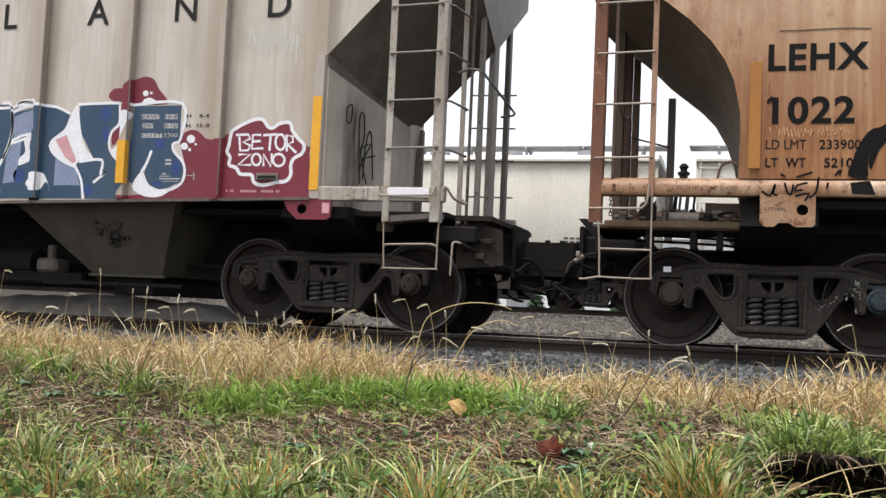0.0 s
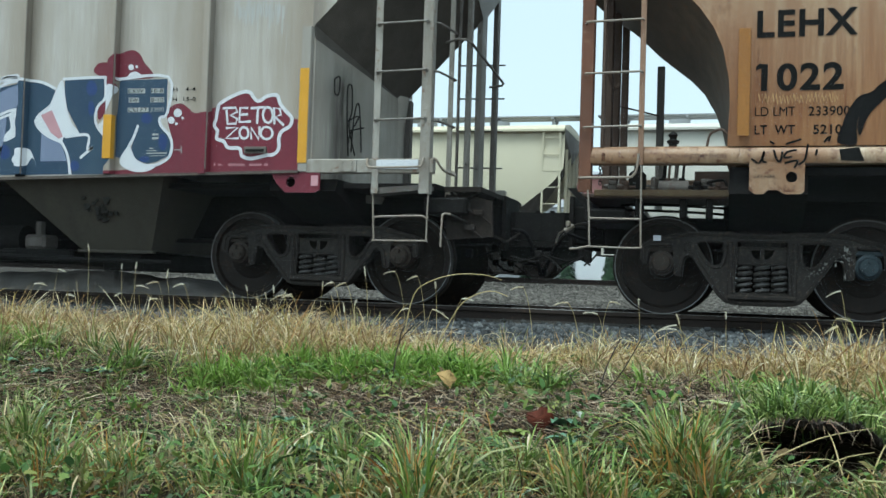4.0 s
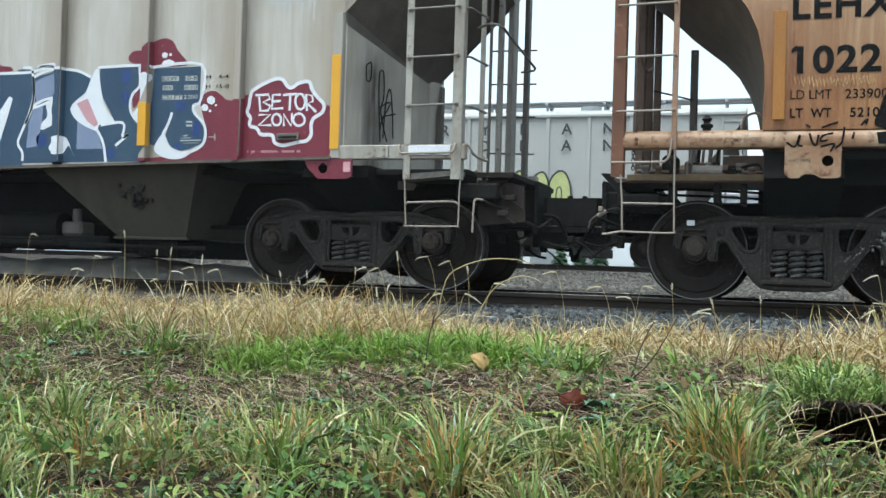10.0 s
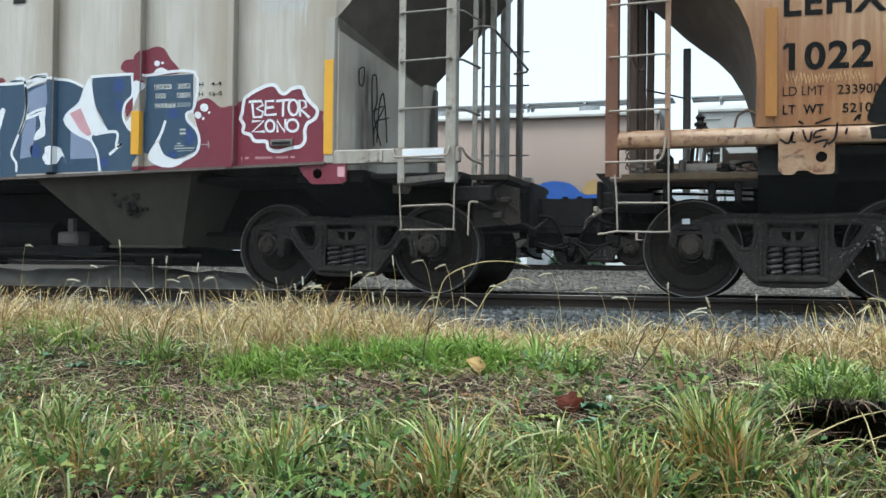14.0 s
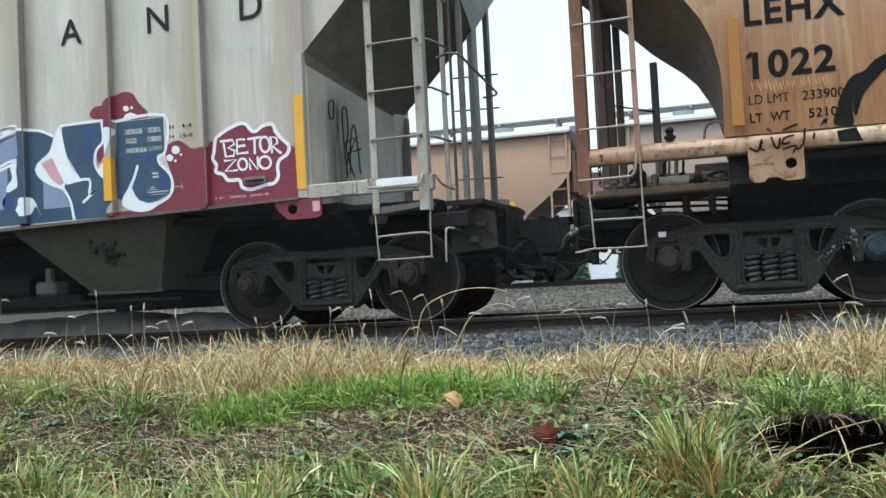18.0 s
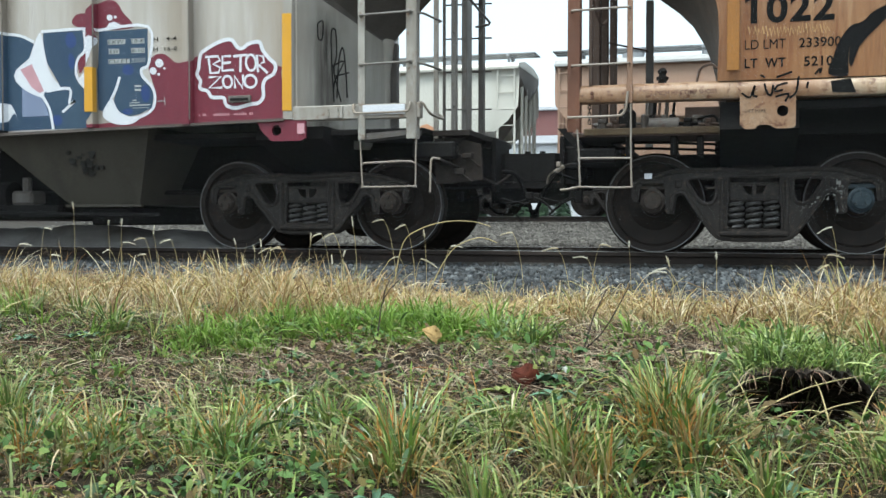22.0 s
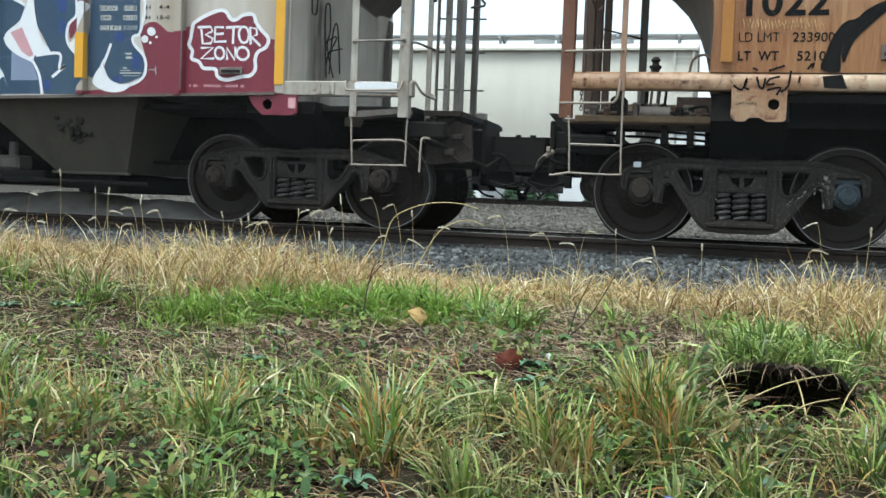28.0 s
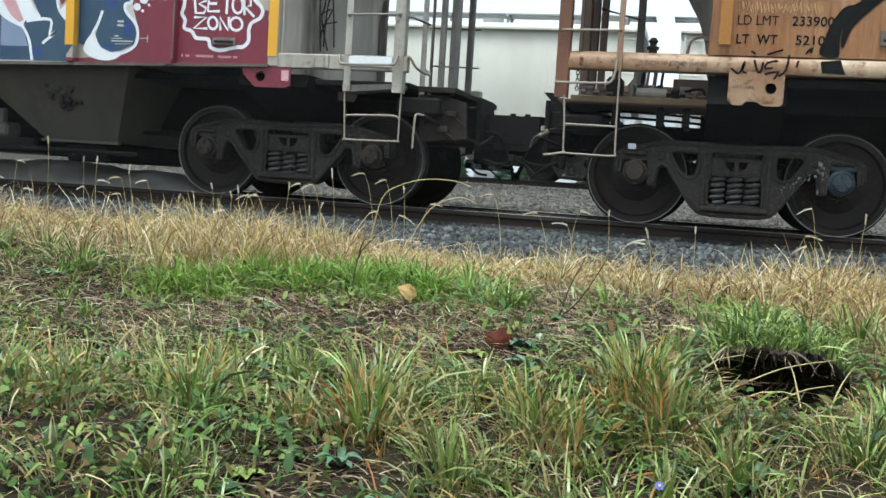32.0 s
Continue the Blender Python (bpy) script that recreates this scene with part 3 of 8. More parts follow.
def side_frame_shape(y0, y1, foot):
    """Cast side frame: arched top chord, two rounded windows, a spring pocket; foot is the height of its underside."""
    half = SIDE_OUTER + [(0.435, foot + 0.165), (0.36, foot + 0.06), (0.33, foot + 0.03), (0.27, foot + 0.008), (0.18, foot)]
    outer = [(0, 0.735)] + half + [(0, foot)] + [(-x, z) for x, z in half[::-1]]
    left = [(-x, z) for x, z in FRAME_WINDOW[::-1]]
    pocket = [(-0.225, foot + 0.10), (0.225, foot + 0.10), (0.245, foot + 0.14), (0.24, 0.40), (0.225, 0.45), (0.228, 0.655), (0.21, 0.672), (-0.21, 0.672), (-0.228, 0.655), (-0.225, 0.45), (-0.24, 0.40), (-0.245, foot + 0.14)]
    s = plate(outer, [FRAME_WINDOW, left, pocket], y0, y1)
    # rolled lips round the openings and along the chords
    for loop, r in ((FRAME_WINDOW, 0.020), (left, 0.020), (pocket, 0.016)):
        s.tube([(x, y0 + 0.004, z) for x, z in loop + loop[:1]], r, 6)
    for sg in (-1, 1):
        s.tube([(sg * x, y0 + 0.004, z) for x, z in ((0.0, foot + 0.022), (0.18, foot + 0.022), (0.30, foot + 0.04), (0.355, foot + 0.085), (0.43, foot + 0.185), (0.555, 0.455), (0.60, 0.525), (0.65, 0.54), (0.70, 0.51), (0.725, 0.36))], 0.024, 6)
        s.tube([(sg * x, y0 + 0.004, z) for x, z in ((0.0, 0.712), (0.30, 0.728), (0.52, 0.732), (0.70, 0.722), (0.86, 0.678), (1.0, 0.645), (1.06, 0.60), (1.065, 0.48))], 0.024, 6)
        s.box(*sorted((sg * 0.255, sg * 0.30)), y0 - 0.022, y1, foot + 0.06, 0.66, 0.018)
        s.box(*sorted((sg * 0.79, sg * 1.0)), y0 - 0.015, y1, 0.605, 0.64, 0.012)
        s.box(*sorted((sg * 0.62, sg * 0.70)), y0 - 0.012, y1, 0.56, 0.66, 0.02)
    s.box(-0.30, 0.30, y0 - 0.035, y1, foot + 0.045, foot + 0.10, 0.018)
    s.box(-0.21, 0.21, y0 + 0.03, y1, foot + 0.095, foot + 0.125, 0.008)
    return s


def bolster_shape():
    """Truck bolster: each end stands in the spring pocket with a ledge and two dark hollows."""
    # the low middle box is added to block the sky seen between the springs
    s = Shape().box(-0.22, 0.22, -0.5, 0.5, 0.55, 0.80, 0.04).box(-0.20, 0.20, -0.80, 0.80, 0.18, 0.52, 0.04).box(-0.17, 0.17, -0.84, 0.84, 0.46, 0.62, 0.03)
    for sg in (-1, 1):
        y0, y1 = sorted((sg * 0.84, sg * 1.06))
        end = plate([(-0.21, 0.452), (0.21, 0.452), (0.21, 0.612), (-0.21, 0.612)], [[(-0.105, 0.592), (-0.085, 0.535), (-0.045, 0.505), (-0.018, 0.502), (-0.016, 0.592)], [(0.016, 0.592), (0.018, 0.502), (0.045, 0.505), (0.085, 0.535), (0.105, 0.592)]], y0 + 0.01, y1 - 0.02)
        s.add(end.v, end.f)
        s.box(-0.215, 0.215, y0, y1 + 0.004, 0.602, 0.618, 0.005)
        s.box(-0.212, 0.212, y0, y1, 0.450, 0.474, 0.008)
    return s


def coil(x, y, z0, z1, r, wire, turns):
    n = int(turns * 12)
    return Shape().tube([(x + r * math.cos(2 * math.pi * i / 12), y + r * math.sin(2 * math.pi * i / 12), z0 + (z1 - z0) * i / n) for i in range(n + 1)], wire, 6)


NEAR_Y, FAR_SIDE = -1.06, 0.90
MESH = {
    "near_wheel": Shape().lathe(wheel_profile(-1), 40).mesh("wheel", WHEEL),
    "far_wheel": Shape().lathe(wheel_profile(1), 40).mesh("wheel", WHEEL),
    "near_rim": Shape().lathe([(0.4495, -0.8195), (0.4565, -0.8205), (0.4590, -0.80), (0.4595, -0.737), (0.4595, -0.73), (0.452, -0.73)], 40, None, False).mesh("rim", TREAD),
    "axle": Shape().tube([(0, -0.98, 0), (0, -0.6, 0), (0, 0.6, 0), (0, 0.98, 0)], 0.085, 16).mesh("axle", WHEEL),
    "wheelset": Shape().lathe(wheel_profile(-1), 24).lathe(wheel_profile(1), 24).tube([(0, -0.95, 0), (0, 0.95, 0)], 0.085, 10).mesh("wheelset", WHEEL),
    "near_frame": side_frame_shape(-1.06, -0.90, 0.083).mesh("side_frame", TRUCK),
    "low_frame": side_frame_shape(-1.06, -0.90, 0.130).mesh("side_frame", TRUCK),
    "far_frame": side_frame_shape(0.94, 1.06, 0.083).mesh("side_frame", TRUCK),
    "bolster": bolster_shape().mesh("truck", TRUCK),
    "brake_beam": Shape().tube([(-0.40, -0.85, 0.36), (-0.44, 0, 0.34), (-0.40, 0.85, 0.36)], 0.04, 8).tube([(0.40, -0.85, 0.36), (0.44, 0, 0.34), (0.40, 0.85, 0.36)], 0.04, 8).mesh("brake_beam", UNDER),
    "spring": coil(0, 0, 0.215, 0.450, 0.060, 0.0185, 4.5).mesh("spring", SPRING),
    "brake_shoe": Shape().box(-0.05, 0.05, -0.82, -0.70, 0.24, 0.52, 0.02).mesh("brake_shoe", UNDER),
}


def cap_mesh(material, bolts):
    s = Shape().lathe([(0.02, -1.135), (0.075, -1.13), (0.088, -1.115), (0.09, -1.07), (0.112, -1.06), (0.118, -0.93), (0.10, -0.92)], 24)
    if bolts:
        for a in (90, 210, 330):
            s.lathe([(0.018, -1.152), (0.02, -1.135), (0.02, -1.12)], 6, pose(0.05 * math.cos(radians(a)), 0, 0.05 * math.sin(radians(a))))
    s.box(-0.13, 0.13, -1.03, -0.92, 0.10, 0.15, 0.01)
    return s.mesh("bearing_cap", material)


MESH["cap_plain"] = cap_mesh(BEARING, False)
MESH["cap_bolts"] = cap_mesh(BEARING, True)
MESH["cap_blue"] = cap_mesh(BEARING_BLUE, True)


def truck(car, x, caps=("cap_bolts", "cap_bolts"), label="", near="near_frame"):
    """A two-axle truck under a standing car, its parts one level down."""
    t = part("truck", MESH["bolster"], TRUCK, car, label or "grimy black cast-steel freight truck", m=pose(x, 0, 0))
    for key in (near, "far_frame"):
        part("side_frame", MESH[key], TRUCK, t)
    for i, dx in enumerate((-0.889, 0.889)):
        part("wheel", MESH["near_wheel"], WHEEL, t, m=pose(dx, 0, 0.432))
        part("rim", MESH["near_rim"], TREAD, t, "worn shiny wheel rim", m=pose(dx, 0, 0.432))
        part("wheel", MESH["far_wheel"], WHEEL, t, m=pose(dx, 0, 0.432))
        part("axle", MESH["axle"], WHEEL, t, m=pose(dx, 0, 0.432))
        part("bearing_cap", MESH[caps[i]], BEARING, t, m=pose(dx, 0, 0.455))
        part("brake_shoe", MESH["brake_shoe"], UNDER, t, m=pose(dx * 0.42, 0, 0.05))
    for dx in (-0.155, 0.0, 0.155):
        for dy in (-0.99, -0.86, 0.99):
            part("spring", MESH["spring"], SPRING, t, m=pose(dx, dy, 0, 0, 0, random.uniform(0, 300)))
    part("brake_beam", MESH["brake_beam"], UNDER, t)
    return t


def coupler(car, x, s, z=0.83):
    """A knuckle coupler at a car's end; s is 1 where it points to +x."""
    c = Shape()
    c.box(min(0, s * -0.75), max(0, s * -0.75), -0.08, 0.08, z - 0.09, z + 0.09, 0.02)
    c.prism([(s * a, b) for a, b in ((-0.12, -0.12), (0.10, -0.15), (0.26, -0.20), (0.32, -0.12), (0.20, -0.05), (0.18, 0.02), (0.02, 0.10), (-0.12, 0.12))], z - 0.15, z + 0.14, "z")
    ob = part("coupler", c, UNDER, car, "black knuckle coupler", m=pose(x, 0, 0))
    k = Shape().prism([(s * a, b) for a, b in ((0.02, 0.05), (0.16, 0.03), (0.22, 0.06), (0.24, 0.16), (0.17, 0.20), (0.06, 0.17))], z - 0.14, z + 0.13, "z")
    k.tube([(s * 0.08, 0.11, z - 0.19), (s * 0.08, 0.11, z + 0.18)], 0.03, 8)
    part("knuckle", k, UNDER, ob)
    pocket = Shape().box(min(s * -0.9, s * -0.35), max(s * -0.9, s * -0.35), -0.28, 0.28, z - 0.20, z + 0.20, 0.02)
    pocket.box(min(s * -0.38, s * -0.33), max(s * -0.38, s * -0.33), -0.34, 0.34, z - 0.26, z + 0.30, 0.01)
    part("striker", pocket, UNDER, ob)
    shelf = Shape().prism([(s * a, b) for a, b in ((-0.35, -0.16), (0.22, -0.2), (0.26, 0.14), (-0.35, 0.16))], z - 0.22, z - 0.16, "z")
    shelf.prism([(s * a, b) for a, b in ((-0.45, z - 0.18), (0.16, z - 0.18), (0.05, z - 0.33), (-0.20, z - 0.40), (-0.40, z - 0.34))], -0.12, 0.12)
    part("carrier", shelf, UNDER, ob)
    rng = random.Random(int(100 * abs(x)))
    for i in range(9):
        a, b, c = s * rng.uniform(-0.75, 0.12), rng.uniform(-0.75, 0.5), rng.uniform(z - 0.42, z - 0.05)
        rod = Shape().tube(smooth_line([(a, b, c), (a + s * rng.uniform(0.05, 0.2), b + rng.uniform(-0.1, 0.1), c - rng.uniform(0.02, 0.1)), (a + s * rng.uniform(0.2, 0.4), b, c - rng.uniform(-0.05, 0.2))], 4), rng.uniform(0.008, 0.015), 6)
        rod.box(a - 0.035, a + 0.035, b - 0.04, b + 0.04, c - rng.uniform(0.03, 0.09), c + rng.uniform(0.02, 0.06), 0.01)
        part("brake_rod", rod, (UNDER, RUBBER)[i % 2], ob)
    return ob


# ---- the standing grey hopper car ----
RIBS = [-1.040 - 1.088 * i for i in range(11)]


def sill_z(x):
    return 1.237 + 0.0219 * max(-4.2, min(0.0, x + 0.17))


def grey_hopper():
    car = base("grey_hopper_car", "weathered pale grey covered hopper car with blue and crimson graffiti", "railcar", pose(GREY_X, TRACK_Y, CAR_Z))
    y = -1.555
    # side sheets, end slopes and roof
    for s in (-1, 1):
        side = [(-12.9, 1.15), (-4.3, sill_z(-4.3)), (0.08, 1.24), (0.08, 2.66), (0.10, 2.68), (1.40, 3.99), (1.40, 4.18), (-14.2, 4.18), (-14.2, 3.99), (-12.9, 2.66)]
        lo, hi = sorted((s * 1.555, s * 1.545))
        part("side_sheet", Shape().prism(side, lo, hi), GREY_PAINT, car, "faded grey side sheet" if s < 0 else "")
        for x in RIBS:
            zb = sill_z(x) + 0.014
            prof = [(x - 0.052, s * 1.553), (x - 0.040, s * 1.632), (x - 0.034, s * 1.638), (x + 0.034, s * 1.638), (x + 0.040, s * 1.632), (x + 0.046, s * 1.553)]
            rib = part("rib", Shape().prism(prof, zb + 0.03, 4.1, "z"), GREY_PAINT, car)
            part("rib_foot", Shape().prism([(x - 0.048, s * 1.553), (x - 0.034, s * 1.615), (x + 0.034, s * 1.615), (x + 0.044, s * 1.553)], zb, zb + 0.03, "z"), UNDER, rib)
        edge = Shape().prism([(-0.012, s * 1.54), (-0.012, s * 1.60), (0.082, s * 1.60), (0.094, s * 1.58), (0.094, s * 1.54)], 1.24, 2.66, "z")
        part("corner_post", edge, GREY_RIB, car)
        lipz = Shape().prism([(-12.9, 1.13), (-4.3, sill_z(-4.3) - 0.02), (0.0, 1.225), (0.0, 1.252), (-4.3, sill_z(-4.3) + 0.012), (-12.9, 1.165)], *sorted((s * 1.54, s * 1.615)))
        part("side_sill", lipz, SILL_GRIME, car, "grimy lower side sill")
    roof = Shape().prism([(-1.56, 4.16), (-1.5, 4.26), (-0.6, 4.42), (0.6, 4.42), (1.5, 4.26), (1.56, 4.16)], -14.3, 1.5, "x")
    part("roof", roof, GREY_PAINT, car)
    board = Shape().box(-14.4, 1.7, -0.4, 0.4, 4.56, 4.60, 0.01)
    for i in range(12):
        board.box(-14.0 + 1.4 * i, -13.94 + 1.4 * i, -0.38, 0.38, 4.40, 4.57, 0.01)
    part("running_board", board, GALV, car)
    # the dark sloped end: side edges high, keel low
    for x0, sg in ((0.0, 1), (-12.8, -1)):
        hull = Shape()
        for s in (-1, 1):
            hull.sheet([[(x0 + sg * a, s * 1.55, b) for a, b in ((0.10, 2.68), (0.60, 3.185), (1.10, 3.69), (1.40, 3.99))],
                        [(x0 + sg * a, 0, b) for a, b in ((0.52, 2.177), (0.80, 2.46), (1.10, 2.765), (1.40, 3.07))]])
            hull.add([(x0 + sg * 0.10, s * 1.55, 2.68), (x0 + sg * 0.11, s * 1.55, 2.545), (x0 + sg * 0.52, 0, 2.177)], [(0, 1, 2)])
        end = Shape().sheet([[(x0 + sg * 1.41, -1.55, 3.99), (x0 + sg * 1.41, 0, 3.06), (x0 + sg * 1.41, 1.55, 3.99)], [(x0 + sg * 1.41, -1.55, 4.24), (x0 + sg * 1.41, 0, 4.24), (x0 + sg * 1.41, 1.55, 4.24)]])
        part("end_sheet", end, GREY_POST, car, "grey upper end sheet")
        part("slope_sheet", hull, DARK_STEEL, car, "dark grey sloped end sheet")
        webs = Shape()
        for s in (-1, 1):
            rows = [[(x0 + sg * 0.085, s * 1.55, 1.05), (x0 + sg * 0.085, s * 1.55, 2.60)]]
            for u in np.linspace(0, 1, 9):
                px, py = 0.11 + 0.41 * u, 1.545 * (1 - u) + 0.02 * u
                low = 1.05 - 0.04 * math.sin(math.pi * u)
                rows.append([(x0 + sg * px, s * py, low), (x0 + sg * px, s * py, 2.548 + (2.182 - 2.548) * u)])
            webs.sheet(rows)
        web = part("end_web", webs, GREY_WEB, car, "stained grey web plate under the slope")
        # no opening is cut: a black disc gives the hole its dark
        part("web_hole_disc", Shape().lathe([(0.055, -0.006), (0.06, 0.0), (0.055, 0.006)], 16, pose(x0 + sg * 0.205, -1.205, 1.10, 0, 0, 75 * sg)), UNDER, web, "black disc that stands for a round hole in the web")
        part("end_column", Shape().tube([(x0 + sg * 0.425, -0.02, 1.0), (x0 + sg * 0.425, -0.02, 1.9), (x0 + sg * 0.47, -0.02, 2.25)], 0.112, 20), GREY_WEB, car)
        # the keel post's shadow is put into its darker grey
        part("keel_post", Shape().box(*sorted((x0 + sg * 0.53, x0 + sg * 0.60)), 0.0, 0.10, 1.0, 2.21, 0.008), GREY_DIM, car)
    # side sill extension with its splice plate
    beam = Shape().box(0.08, 1.36, -1.594, -1.50, 1.224, 1.361, 0.008)
    bm = part("sill_extension", beam, GREY_LADDER, car, "pale grey sill extension")
    sp = Shape().box(0.42, 0.60, -1.612, -1.598, 1.235, 1.352, 0.003)
    for dx in (0.46, 0.555):
        for dz in (1.262, 1.325):
            sp.lathe([(0.012, -1.622), (0.014, -1.61), (0.014, -1.60)], 6, pose(dx, 0, dz))
    part("splice_plate", sp, GREY_LADDER, bm)
    part("white_panel", Shape().box(0.80, 1.215, -1.604, -1.592, 1.262, 1.35, 0.002), SPRAY_WHITE, bm, "white painted panel behind the lowest rung")
    part("sill_extension", Shape().box(0.08, 1.36, 1.50, 1.60, 1.224, 1.361, 0.008), GREY_LADDER, car)
    # jacking tab, half crimson
    tab = plate([(-0.30, 1.236), (0.22, 1.236), (0.22, 1.06), (0.16, 1.035), (-0.14, 1.035), (-0.24, 1.13)], [[(-0.086 + 0.05 * math.cos(a), 1.137 + 0.05 * math.sin(a)) for a in np.linspace(0, 2 * math.pi, 16, endpoint=False)]], -1.59, -1.565)
    part("jacking_tab", tab, SPRAY_RED, car, "crimson-painted jacking tab with a round hole")
    dec = Shape().box(0.13, 0.205, -1.594, -1.591, 1.10, 1.20, 0.0005)
    part("warning_sticker", dec, SPRAY_PINK, car)
    # corner ladders
    ladder = part("side_ladder", Shape().box(0.750, 0.822, -1.60, -1.588, 1.03, 4.2, 0.004).box(0.750, 0.760, -1.60, -1.53, 1.03, 4.2, 0.003), GREY_LADDER, car, "pale grey corner ladder")
    part("stile", Shape().box(1.225, 1.325, -1.60, -1.585, 1.03, 4.2, 0.004).box(1.315, 1.327, -1.60, -1.50, 1.03, 4.2, 0.003), GREY_LADDER, ladder)
    for z in (1.725, 2.183, 2.643, 3.10, 3.56, 4.02):
        part("rung", Shape().tube([(0.775, -1.60, z), (0.78, -1.635, z), (1.27, -1.635, z + 0.01), (1.275, -1.60, z + 0.01)], 0.011, 8).lathe([(0.02, -1.612), (0.022, -1.60), (0.022, -1.59)], 6, pose(0.785, 0, z)).lathe([(0.02, -1.612), (0.022, -1.60), (0.022, -1.59)], 6, pose(1.27, 0, z + 0.01)), RUNG, ladder)
    drop = Shape().tube(smooth_line([(0.72, -1.60, 1.36), (0.72, -1.64, 1.345), (0.735, -1.66, 1.285), (0.80, -1.665, 1.27), (1.20, -1.665, 1.275), (1.265, -1.66, 1.29), (1.275, -1.64, 1.35), (1.27, -1.60, 1.36)], 4), 0.012, 8)
    part("drop_rung", drop, PALE_ROD, ladder)
    st = Shape().tube(smooth_line([(0.765, -1.575, 1.10), (0.772, -1.575, 0.88), (0.788, -1.575, 0.61), (0.81, -1.575, 0.588), (1.28, -1.575, 0.592), (1.308, -1.575, 0.612), (1.312, -1.575, 0.89), (1.318, -1.575, 1.04)], 4), 0.0085, 8)
    st.tube(smooth_line([(0.785, -1.575, 0.79), (0.80, -1.585, 0.808), (0.86, -1.59, 0.812), (1.22, -1.59, 0.822), (1.29, -1.585, 0.812), (1.312, -1.575, 0.79)], 3), 0.010, 6)
    part("stirrup", st, PALE_ROD, ladder, "bent rod stirrup step")
    step = Shape().prism([(0.74, 1.02), (1.30, 1.075), (1.30, 1.12), (0.74, 1.085)], -1.57, -1.35)
    part("step_bracket", step, GREY_DIM, car)
    end = part("end_ladder", Shape().box(1.345, 1.395, -1.11, -1.085, 1.0, 4.2, 0.006), GREY_LADDER, car, "end ladder on the car corner")
    for z in (1.725, 2.19, 2.65, 3.11, 3.57, 4.03):
        part("rung", Shape().tube([(1.33, -1.55, z), (1.37, -1.53, z), (1.425, -1.12, z), (1.385, -1.09, z)], 0.0115, 8), RUNG, end)
    part("drop_rung", Shape().tube(smooth_line([(1.32, -1.55, 1.36), (1.37, -1.54, 1.36), (1.42, -1.47, 1.27), (1.45, -1.14, 1.25), (1.40, -1.08, 1.30)], 4), 0.012, 8), PALE_ROD, end)
    for yy, w, d, mt in ((-0.81, 0.03, 0.028, GREY_DIM), (-0.42, 0.07, 0.055, GREY_POST), (0.09, 0.22, 0.060, GREY_POST), (0.78, 0.12, 0.055, GREY_DIM)):
        post = part("end_post", Shape().box(1.37 - d / 2, 1.37 + d / 2, yy - w / 2, yy + w / 2, 1.0, 4.15, 0.006), mt, car)
        for z in (1.45, 2.2, 2.95):
            part("bolt", Shape().lathe([(0.012, -0.012), (0.015, 0.0), (0.015, 0.006)], 6, pose(1.372, yy - w / 2 - 0.004, z)), GREY_DIM, post)
    for z in (1.64, 2.10, 2.51, 2.93):
        part("end_rung", Shape().tube([(0.72, 1.58, z + 0.01), (1.30, 1.58, z)], 0.010, 6), GREY_DIM, car)
    rail = Shape().tube([(1.37, -1.30, 2.52), (1.52, -1.43, 2.52), (1.61, -1.46, 2.50), (1.65, -1.43, 2.48), (1.61, 0.15, 2.41), (1.58, 0.22, 2.40), (1.42, 0.30, 2.40)], 0.013, 8)
    part("end_handrail", rail, GREY_DIM, car, "bent pipe handrail across the car end")
    # end platform and end sill
    part("end_sill", Shape().box(1.20, 1.62, -1.35, 1.35, 0.86, 1.02, 0.02).box(0.1, 1.3, -0.36, 0.36, 0.66, 1.06, 0.02), UNDER, car, "dark grimy end sill")
    plat = Shape()
    for i in range(7):
        plat.box(1.40 + 0.05 * i, 1.44 + 0.05 * i, -1.27, 0.62, 1.098, 1.122, 0.004)
    plat.box(1.39, 1.755, -1.29, -1.27, 1.075, 1.128, 0.004).box(1.735, 1.755, -1.27, 0.62, 1.075, 1.128, 0.004)
    part("end_platform", plat, END_BROWN, car, "dark slatted brake platform")
    for yy in (-1.2, -0.5, 0.2):
        part("platform_brace", Shape().tube([(1.38, yy, 0.90), (1.72, yy, 1.08)], 0.018, 6), UNDER, car)
    part("end_plate", Shape().prism([(1.38, 1.06), (1.62, 1.06), (1.84, 1.0), (1.86, 0.66), (1.40, 0.62)], -1.20, -1.16), END_BROWN, car, "soot-brown plate at the car corner")
    for k, (px, pz) in enumerate(((1.45, 1.02), (1.58, 0.95), (1.50, 0.84), (1.72, 0.88), (1.64, 0.74))):
        part("end_bracket", Shape().box(px - 0.05, px + 0.05, -1.26, -1.19, pz - 0.02 - 0.01 * (k % 3), pz + 0.03, 0.008).tube([(px, -1.25, pz), (px + 0.12, -1.22, pz - 0.10)], 0.010, 6), (END_BROWN, TRUCK, UNDER)[k % 3], car)
    # underframe, bays and outlet gates
    part("centre_sill", Shape().box(-14.4, 1.4, -0.33, 0.33, 0.62, 1.10, 0.02), UNDER, car, "black centre sill")
    part("body_bolster", Shape().prism([(-1.5, 1.06), (-1.45, 1.18), (1.45, 1.18), (1.5, 1.06), (0.6, 0.80), (-0.6, 0.80)], -0.35, 0.35, "x"), UNDER, car)
    part("shear_plate", Shape().box(-12.9, 1.3, -1.28, 1.28, 1.10, 1.16, 0.01), UNDER, car)
